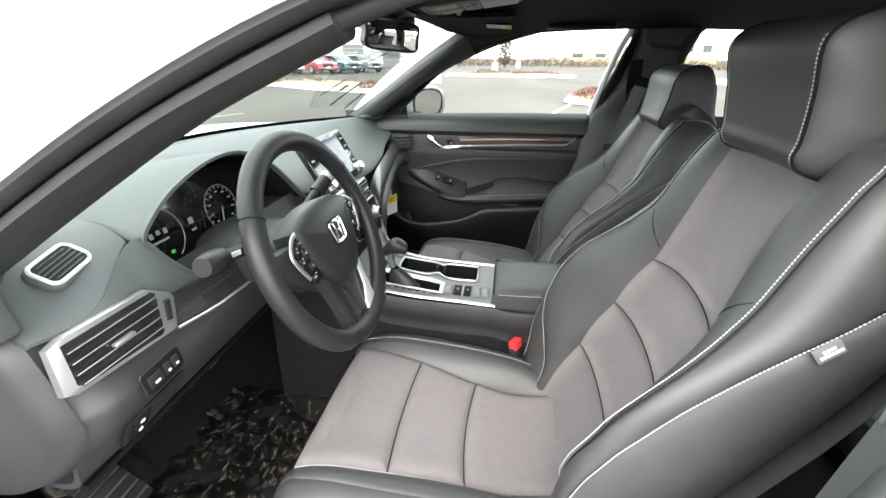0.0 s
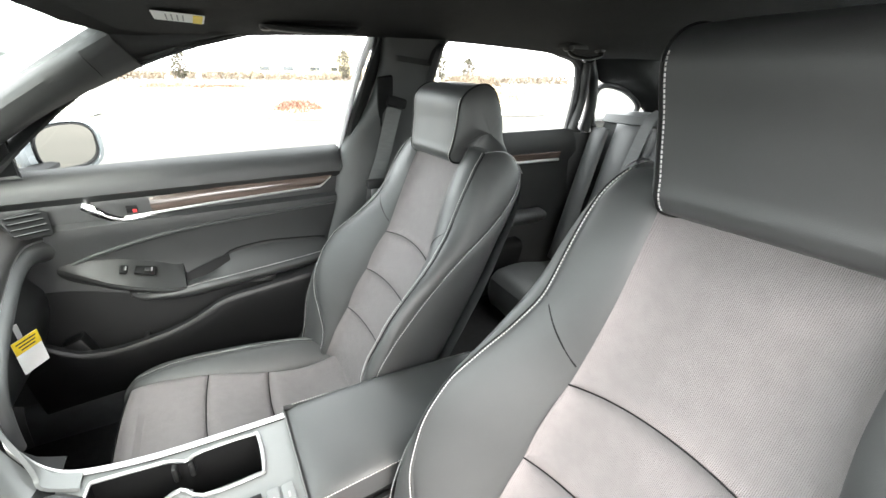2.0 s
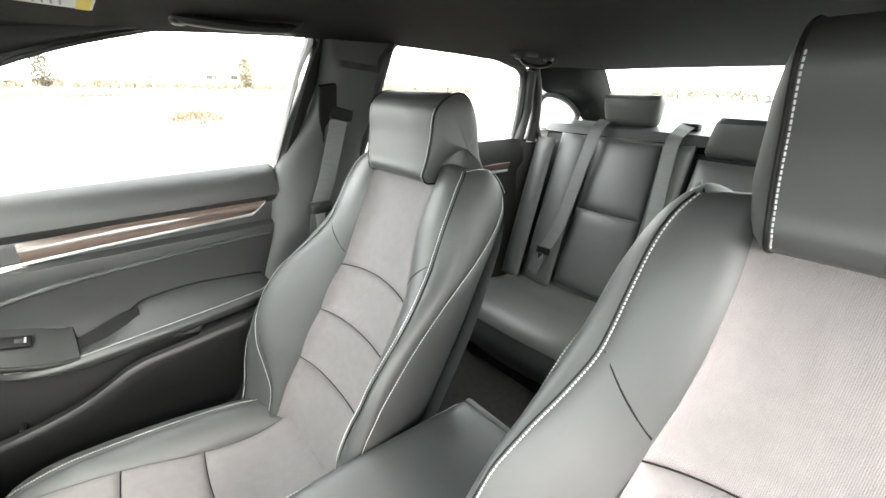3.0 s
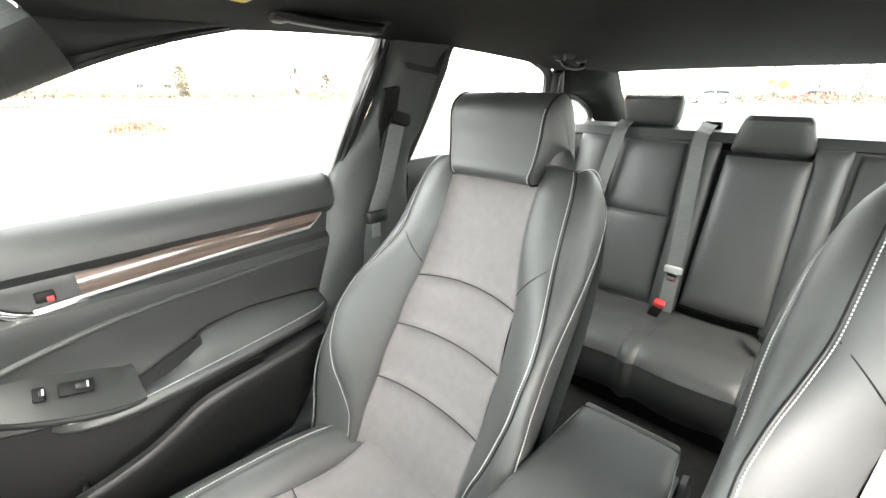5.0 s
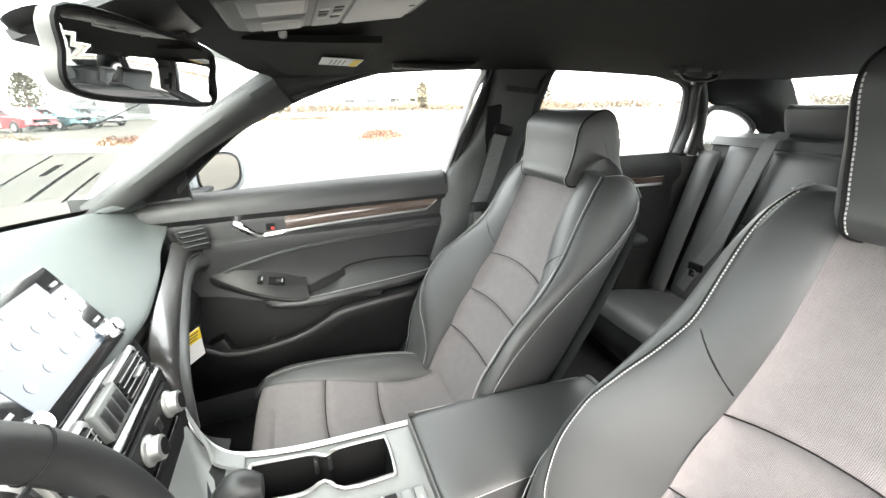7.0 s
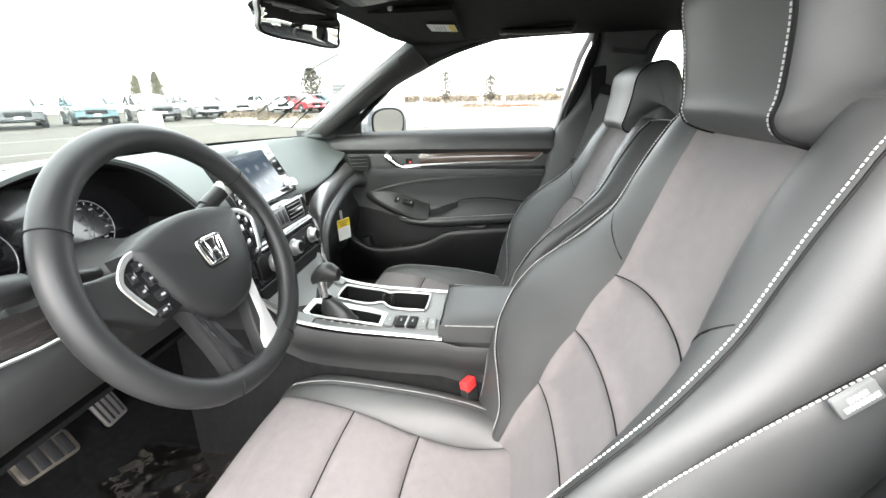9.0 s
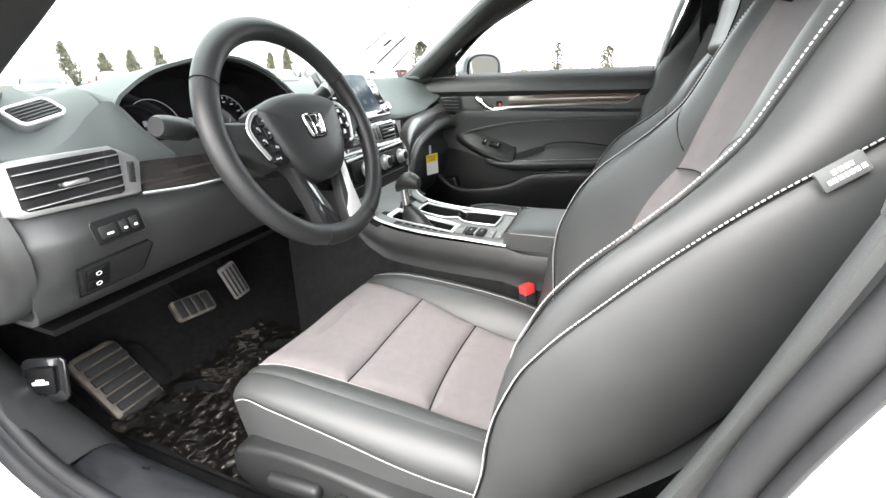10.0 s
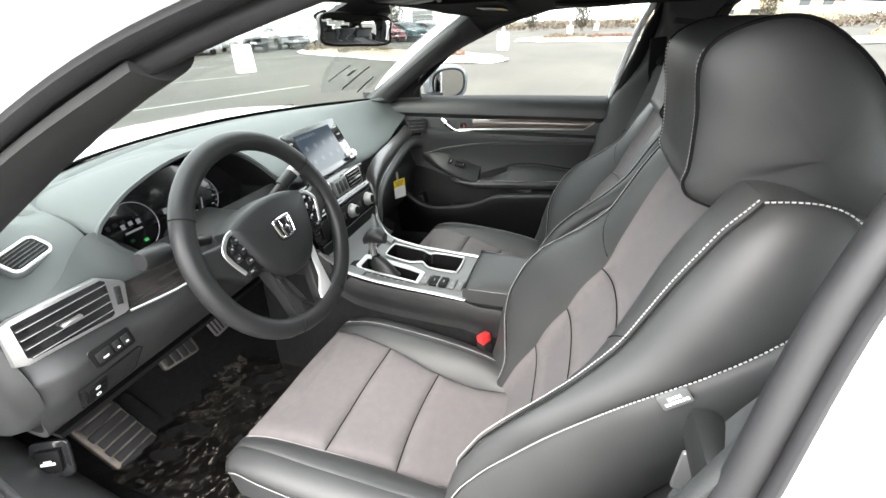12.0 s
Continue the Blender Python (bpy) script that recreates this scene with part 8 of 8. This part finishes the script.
M_TYRE = surf("black_tyre", (0.02, 0.02, 0.021), 0.8, 0, 60, 0.3, 0.2, 6)
M_TINT = surf("dark_car_glass", (0.02, 0.024, 0.026), 0.08, 0, 60, 0, 0.2, 2, coat=0.5, rvar=0.03)

tagged(yard("ground", ground_sheet(), M_ASPHALT), "pale worn tan asphalt car park", "car park", kind="structure")


# parking lines and the row of joints nearer the car
def stripe(p, q, w):
    a, b = Vector((*p, 0)), Vector((*q, 0))
    s = (b - a).normalized().cross(Vector((0, 0, 1))) * w / 2
    bm = bmesh.new()
    rows = [[a.lerp(b, t) - s + Vector((0, 0, 0.004)), a.lerp(b, t) + s + Vector((0, 0, 0.004))] for t in np.linspace(0, 1, 6)]
    skin(bm, [[tuple(v) for v in r] for r in rows], flip=True)
    tagged(yard("parking_line", bm, M_LINE), "worn white painted parking line on the asphalt", "road marking", "parking lines", kind="structure")


for p, q in (((9.4, -1.0), (14.9, -2.6)), ((9.0, -4.2), (14.4, -5.6)), ((3.4, 7.6), (8.0, 6.0)), ((4.6, 11.5), (9.8, 9.2)), ((7.0, 15.4), (12.4, 12.8)), ((14.8, 14.8), (19.4, 12.2))):
    stripe(p, q, 0.11)


def twigs(bm, c, r, h, n, size, seed):
    """Loose blades and twigs heaped into an uneven mound."""
    rnd = random.Random(seed)
    for k in range(n):
        a, d = rnd.uniform(0, 6.283), math.sqrt(rnd.random())
        x, y = c[0] + r[0] * d * math.cos(a), c[1] + r[1] * d * math.sin(a)
        top = h * (1 - d**2) ** 0.5 * (0.7 + 0.5 * noise.noise((x * 0.9, y * 0.9, 2.0)))
        z = c[2] + max(0.0, top) * rnd.random() ** 0.45
        p = Vector((x, y, z))
        u = Vector((rnd.uniform(-1, 1), rnd.uniform(-1, 1), rnd.uniform(0.2, 1.4))).normalized() * size * rnd.uniform(0.6, 1.4)
        v = Vector((rnd.uniform(-1, 1), rnd.uniform(-1, 1), rnd.uniform(-0.4, 0.4))).normalized() * size * 0.42
        bm.faces.new([bm.verts.new(q) for q in (p - v, p + u * 0.6 - v * 0.2, p + u, p + v)])
    return bm


def mound(c, r, h, material, label, n=700, size=0.13, seed=1):
    tagged(yard("shrub", twigs(bmesh.new(), (c[0], c[1], 0.08), r, h, n, size, seed), material), label, "shrub", "shrubs")


def island(c, r, turn, seed, snow=0.16):
    """A kerbed planting island with old snow along it."""
    e = yard_thing("planting_island", (c[0], c[1], 0), "kerbed planting island with old snow and dry grass", "planting island", "planting islands", "structure")
    rot = Matrix.Translation((c[0], c[1], 0)) @ Matrix.Rotation(radians(turn), 4, "Z")
    ring = [(r[0] * math.copysign(abs(math.cos(a)) ** 0.7, math.cos(a)), r[1] * math.copysign(abs(math.sin(a)) ** 0.7, math.sin(a))) for a in np.linspace(0, 2 * math.pi, 36, endpoint=False)]
    kerb = bmesh.new()
    skin(kerb, [[rot @ Vector((x * k, y * k, z)) for x, y in ring] for k, z in ((1.03, -0.05), (1.02, 0.13), (1.01, 0.15), (0.97, 0.15), (0.96, 0.0))], close_v=True)
    bmesh.ops.recalc_face_normals(kerb, faces=kerb.faces)
    yard("kerb", kerb, M_KERB, e)
    for nm, mat, lift, amp, f in (("turf", M_GRASS, 0.13, 0.16, 1.4), ("snow", M_SNOW, 0.05, snow, 0.75)):
        bm = bmesh.new()
        rows = [[rot @ Vector((x * k, y * k, lift + amp * (0.2 + noise.noise((x * k * f + seed, y * k * f, f))) * (1 - k**6))) for x, y in ring] for k in (1.06 if nm == "snow" else 0.97, 0.9, 0.8, 0.65, 0.5, 0.32, 0.15, 0.02)]
        skin(bm, rows, close_v=True)
        bmesh.ops.recalc_face_normals(bm, faces=bm.faces)
        ob = yard(nm, bm, mat, e)


island((17.6, 8.6), (6.4, 1.5), 62, 3, 0.16)
island((31.5, 0.2), (2.0, 4.4), 0, 8, 0.14)
island((13.6, -3.2), (2.4, 1.2), -20, 12, 0.12)
island((13.6, -10.6), (4.0, 1.6), -35, 17, 0.25)
island((34, -22), (14.0, 1.8), -50, 21, 0.25)
mound((15.4, 5.0), (0.9, 0.9), 0.42, M_RUST, "low reddish dry shrub on old snow", 500, 0.10, 2)
mound((18.0, 9.6), (0.9, 1.4), 0.50, M_TWIGS, "low brown bare shrub on old snow", 600, 0.11, 3)
mound((20.2, 13.0), (0.9, 1.3), 0.55, M_TWIGS, "low brown bare shrub on old snow", 600, 0.11, 4)
mound((18.9, 11.2), (0.6, 0.6), 0.8, M_TWIGS, "upright brown bare shrub on old snow", 400, 0.12, 14)
mound((13.1, -2.6), (0.9, 0.7), 0.42, M_RUST, "low reddish dry shrub on old snow", 900, 0.09, 5)
mound((31.4, 1.6), (0.9, 1.7), 0.55, M_TWIGS, "low grey-brown shrub on a snowy island", 600, 0.13, 6)
mound((31.6, -1.6), (0.9, 1.8), 0.45, M_RUST, "low reddish shrub on a snowy island", 600, 0.13, 7)
mound((14.2, -11.2), (1.4, 0.9), 0.7, M_GRASS, "clump of dry tan grass on old snow", 900, 0.12, 8)
mound((36, -24), (3.2, 2.4), 1.5, M_TWIGS, "broad bare grey-brown bush", 1600, 0.22, 9)
mound((29, -16), (1.8, 1.8), 0.9, M_GRASS, "clump of dry tan grass on old snow", 900, 0.16, 10)


def hedge(p, q, w, h, n, seed, material, label):
    rnd = random.Random(seed)
    bm = bmesh.new()
    a, b = Vector((*p, 0)), Vector((*q, 0))
    k = int((b - a).length / (w * 1.1)) + 1
    for i in range(k):
        c = a.lerp(b, (i + 0.5) / k)
        twigs(bm, (c.x + rnd.uniform(-0.4, 0.4), c.y, 0), (w, w), h * rnd.uniform(0.65, 1.2), n // k, 0.30, seed * 50 + i)
    tagged(yard("hedge", bm, material), label, "hedge", "far hedges", "stuff")


hedge((74, 26), (70, -14), 1.6, 1.7, 5200, 31, M_TWIGS, "long bare grey-brown hedge across the car park")
hedge((70, -15), (44, -46), 1.8, 1.5, 4600, 32, M_TWIGS, "long bare brown hedge across the car park")
hedge((42, -48), (-14, -66), 2.0, 2.2, 5200, 33, M_TWIGS, "tall bare brown hedge at the rear of the lot")
hedge((90, 34), (92, -60), 2.4, 2.6, 5200, 34, M_NEEDLES, "far dark olive tree line")


def tree(x, y, h, r, lean, seed, narrow=True):
    rnd = random.Random(seed)
    e = yard_thing("tree", (x, y, 0), "narrow upright tree with olive-brown foliage" if narrow else "broad bare-limbed tree with sparse brown foliage", "tree", "trees round the lot")
    bm = tube([(x, y, -0.05), (x + lean * 0.3, y, h * 0.35), (x + lean, y, h * 0.9)], 0.16 if narrow else 0.22, 8, taper=lambda t: 1 - 0.85 * t)
    for k in range(9):
        z = h * (0.16 + 0.075 * k)
        a = rnd.uniform(0, 6.283)
        L = r * (0.8 if narrow else 1.0) * (1.1 - z / h)
        tube([(x, y, z), (x + 0.5 * L * math.cos(a), y + 0.5 * L * math.sin(a), z + 0.35 * L + 0.3), (x + L * math.cos(a), y + L * math.sin(a), z + 0.9 * L + 0.4)], 0.05, 5, taper=lambda t: 1 - 0.8 * t, bm=bm)
    yard("trunk", bm, M_BARK, e)
    bm = bmesh.new()
    for k in range(900):
        t = rnd.random()
        prof = (math.sin(math.pi * min(1, t * 0.93 + 0.07)) ** 0.7 * (1 - 0.45 * t)) if narrow else math.sin(math.pi * t) ** 0.6
        a, d = rnd.uniform(0, 6.283), rnd.random() ** 0.4
        rr = r * prof * d * (0.75 + 0.5 * noise.noise((math.cos(a) * 1.7 + seed, math.sin(a) * 1.7, t * 4)))
        p = Vector((x + lean * t + rr * math.cos(a), y + rr * math.sin(a), h * (0.10 + 0.9 * t)))
        u = Vector((rnd.uniform(-1, 1), rnd.uniform(-1, 1), rnd.uniform(-0.2, 1.4))).normalized() * rnd.uniform(0.14, 0.34)
        v = Vector((rnd.uniform(-1, 1), rnd.uniform(-1, 1), rnd.uniform(-1, 1))).normalized() * 0.12
        bm.faces.new([bm.verts.new(q) for q in (p - v, p + u * 0.5 - v * 0.3, p + u, p + v)])
    yard("crown", bm, M_NEEDLES if narrow else M_BROADLEAF, e)


for k, (x, y, h, r) in enumerate(((19.5, 36.5, 3.6, 0.9), (21.3, 35.5, 2.9, 0.9), (23.0, 35.0, 3.1, 0.85), (25.0, 34.4, 3.4, 0.8), (31.5, 29.0, 2.9, 0.8), (32.6, 28.2, 3.2, 0.75))):
    tree(x, y, h, r, 0.1 * (k % 3 - 1), 60 + k)
for k, (x, y, h, r) in enumerate(((38.5, 17.2, 3.6, 1.3), (6.5, -70, 6.0, 2.6), (2.2, -73, 7.0, 3.0), (-1.6, -71, 6.0, 2.4), (62, 7.5, 4.2, 1.6), (58, 1.0, 3.4, 1.4), (52, -29, 3.8, 1.4), (48, -31, 3.0, 1.2), (60, -18.5, 4.0, 1.2))):
    tree(x, y, h, r, 0.2 * (k % 3 - 1), 80 + k, False)


def warning_sign(x, y, h):
    e = yard_thing("road_sign", (x, y, 0), "yellow diamond warning sign on a grey post", "road sign")
    yard("post", tube([(x, y, -0.05), (x, y, h + 0.3)], 0.035, 8), M_BARK, e)
    m = Matrix.Translation((x, y + 0.045, h)) @ Matrix.Rotation(radians(45), 4, "Y")
    b = box((0, 0, 0), (0.60, 0.012, 0.60), 0.005)
    b.transform(m)
    yard("panel", b, M_YELLOW, e, "plain yellow diamond panel")


warning_sign(3.2, -40, 1.75)


def light_pole(x, y, h):
    e = yard_thing("light_pole", (x, y, 0), "tall car park light pole on a white concrete base", "light pole", "car park lights")
    yard("base", lathe([(0.30, 0.0), (0.29, 0.72), (0.26, 0.78), (0.001, 0.78)], Matrix.Translation((x, y, 0)), 20), M_PANEL, e, "white concrete base")
    yard("pole", tube([(x, y, 0.76), (x, y, h * 0.5), (x, y, h)], 0.065, 10, taper=lambda t: 1 - 0.35 * t), M_KERB, e)
    yard("lamp_arm", tube([(x - 0.9, y, h), (x, y, h + 0.05), (x + 0.9, y, h)], 0.04, 8), M_KERB, e)
    for s in (-1, 1):
        hd = box((x + s * 1.0, y, h - 0.03), (0.55, 0.30, 0.14), 0.04)
        yard("lamp_head", hd, M_DARK, e)


for x, y, h in ((10.6, 10.0, 8.5), (21.6, 3.9, 8.5), (45, 1.8, 7.5), (62, -0.7, 6.5), (46, -25.4, 7.5), (30, -31, 7.5)):
    light_pole(x, y, h)


def hall(name, x, y, turn, L, D, H, wall, label, windows, door=None, cornice=0.35):
    """A long low building: walls, flat roof with its edge, windows and doors."""
    e = yard_thing(name, (x, y, 0), label, "building", "far buildings")
    m = Matrix.Translation((x, y, 0)) @ Matrix.Rotation(radians(turn), 4, "Z")

    def put(nm, c, size, mat, bevel=0.02, parent=e, lab=""):
        b = box(c, size, bevel, None, 1)
        b.transform(m)
        return yard(nm, b, mat, parent, lab)
    put("wall", (0, D / 2, H / 2), (L, D, H), wall)
    roof = put("roof", (0, D / 2, H + cornice / 2), (L - 0.1, D - 0.1, cornice), wall)
    for a, z, w, h in windows:
        wd = put("window", (a, -0.01, z), (w, 0.10, h), M_KERB)
        put("pane", (a, -0.05, z), (w - 0.16, 0.06, h - 0.16), M_TINT, 0.01, wd)
    for a, w, h in door or ():
        dr = put("shutter_door", (a, -0.02, h / 2), (w, 0.12, h), M_GREY, 0.02, e, "grey roller shutter door")
        for k in range(1, 6):
            put("slat", (a, -0.085, h * k / 6), (w - 0.1, 0.02, 0.05), M_KERB, 0, dr)


hall("white_building", 44, 31, -52, 46, 14, 6.2, M_PANEL, "large white clad workshop with roller shutter doors", [], ((14.5, 2.6, 2.6), (19.5, 2.4, 2.6)))
hall("beige_building", 104, -22, -84, 24, 12, 3.3, M_BEIGE, "long low beige stucco building with pale roof edge", [(-8, 1.9, 2.4, 1.0), (-3, 1.9, 2.4, 1.0), (3, 1.9, 2.4, 1.0), (8, 1.9, 2.4, 1.0)])
hall("beige_building", 98, -37, -74, 9, 12, 5.2, M_BEIGE, "taller beige stucco building with a dark window band", [(-2.4, 3.2, 2.0, 1.4), (1.6, 3.2, 2.0, 1.4)])


def parked_car(x, y, turn, paint, colour, tall=1.0):
    """A sport utility car, its nose along its own -y."""
    e = yard_thing("parked_car", (x, y, 0), colour + " sport utility car parked in a row on the lot", "car", "parked cars")
    m = Matrix.Translation((x, y, 0)) @ Matrix.Rotation(radians(turn), 4, "Z") @ Matrix.Diagonal((1, 1, tall, 1))

    def put(nm, bm, mat, parent=e, lab=""):
        bm.transform(m)
        return yard(nm, bm, mat, parent, lab)

    def loft(side, half, n=11):
        bm = bmesh.new()
        rows = []
        for t in np.linspace(-1, 1, n):
            k = 1 - 0.10 * abs(t) ** 6
            rows.append([(half(yy) * t, yy * (1 - 0.03 * t * t), zz * (k if zz > 0.6 else 1)) for yy, zz in side])
        vs = skin(bm, rows, close_v=True)
        bm.faces.new(vs[0]), bm.faces.new(vs[-1][::-1])
        bmesh.ops.recalc_face_normals(bm, faces=bm.faces)
        return bm
    low = [(q.x, q.y) for q in spline([(-2.25, 0.35, 0), (-2.30, 0.60, 0), (-2.22, 0.86, 0), (-1.9, 0.98, 0), (-1.1, 1.05, 0), (0, 1.07, 0), (1.6, 1.06, 0), (2.15, 1.02, 0), (2.28, 0.70, 0), (2.22, 0.34, 0), (1.0, 0.26, 0), (-1.2, 0.26, 0)], 3, True)]
    body = put("body", loft(low, lambda yy: 0.92 - 0.10 * (abs(yy) / 2.3) ** 5), paint)
    cab = [(q.x, q.y) for q in spline([(-1.15, 1.03, 0), (-0.55, 1.42, 0), (0.0, 1.54, 0), (1.0, 1.52, 0), (1.75, 1.40, 0), (2.10, 1.03, 0)], 4)]
    put("cabin_glass", loft(cab, lambda yy: 0.76 - 0.03 * abs(yy)), M_TINT, e, "dark car glass")
    roof = [(-0.35, 1.50), (0.1, 1.565), (0.9, 1.555), (1.6, 1.46), (1.6, 1.40), (0.9, 1.49), (0.1, 1.50)]
    put("roof", loft(roof, lambda yy: 0.68, 7), paint)
    for s in (-1, 1):
        for a, b in (((-1.12, 1.02), (-0.36, 1.49)), ((0.50, 1.04), (0.46, 1.51)), ((2.08, 1.03), (1.60, 1.44))):
            put("pillar", tube([(s * 0.775, a[0], a[1]), (s * 0.70, b[0], b[1])], 0.05, 6), paint)
        put("headlamp", box((s * 0.66, -2.20, 0.80), (0.36, 0.16, 0.13), 0.04), M_CHROME, e, "clear headlamp")
        put("door_mirror", box((s * 0.98, -0.70, 1.08), (0.18, 0.14, 0.13), 0.04), paint)
        for yy in (-1.42, 1.38):
            wm = facing((s * 0.80, yy, 0.36), (0, 1, 0), (0, 0, 1)) if s > 0 else facing((s * 0.80, yy, 0.36), (0, -1, 0), (0, 0, 1))
            wh = put("wheel", lathe([(0.22, 0.145), (0.33, 0.145), (0.36, 0.11), (0.36, -0.06), (0.33, -0.09)], wm, 20), M_TYRE)
            put("rim", lathe([(0.001, 0.13), (0.06, 0.13), (0.10, 0.10), (0.20, 0.115), (0.225, 0.14)], wm, 15), M_SILVER, wh, "silver alloy rim")
    put("grille", box((0, -2.27, 0.66), (0.86, 0.08, 0.24), 0.03), M_DARK, e, "dark front grille")
    put("bumper", box((0, -2.27, 0.40), (1.5, 0.12, 0.14), 0.05), M_DARK)
    put("number_plate", box((0, -2.325, 0.50), (0.30, 0.02, 0.15), 0.004), M_PRINT, e, "plain white plate")
    return e


P_WHITE = surf("white_parked_paint", (0.72, 0.72, 0.72), 0.2, 0, 30, 0, 0.03, 1, coat=0.6)
P_RED = surf("red_parked_paint", (0.30, 0.025, 0.03), 0.2, 0, 30, 0, 0.05, 1, coat=0.6)
P_BLACK = surf("black_parked_paint", (0.018, 0.019, 0.021), 0.2, 0, 30, 0, 0.1, 1, coat=0.6)
P_TEAL = surf("dark_teal_parked_paint", (0.02, 0.075, 0.085), 0.2, 0, 30, 0, 0.05, 1, coat=0.6)
P_GREY = surf("grey_parked_paint", (0.14, 0.145, 0.15), 0.2, 0, 30, 0, 0.05, 1, coat=0.6)
for x, y, paint, colour in ((11.4, 24.2, P_WHITE, "white"), (13.9, 23.2, P_RED, "red"), (16.3, 21.9, P_BLACK, "black"), (18.9, 20.8, P_TEAL, "dark teal"), (21.3, 19.3, P_BLACK, "black"), (24.2, 18.6, P_GREY, "grey"), (27.4, 18.6, P_WHITE, "white"), (30.2, 17.2, P_WHITE, "white"), (32.0, 15.4, P_RED, "red"), (34.2, 14.2, P_TEAL, "dark teal"), (37.5, 13.4, P_GREY, "grey")):
    parked_car(x, y, -35, paint, colour, 0.92)
parked_car(2.3, -66, 95, P_RED, "red")
parked_car(10.9, -57, 95, P_WHITE, "white")

sg = yard_thing("road_sign", (6.2, -62, 0), "yellow diamond warning sign on a thin post", "road sign")
yard("post", tube([(6.2, -62, 0), (6.2, -62, 1.2), (6.2, -62, 2.4)], 0.04, 8), M_KERB, sg)
yard("sign_plate", plate([(-0.42, 0), (0, -0.42), (0.42, 0), (0, 0.42)], facing((6.2, -61.94, 2.3), (-1, 0, 0), (0, 0, 1)), 0.02, 0), M_YELLOW, sg, "yellow diamond plate")
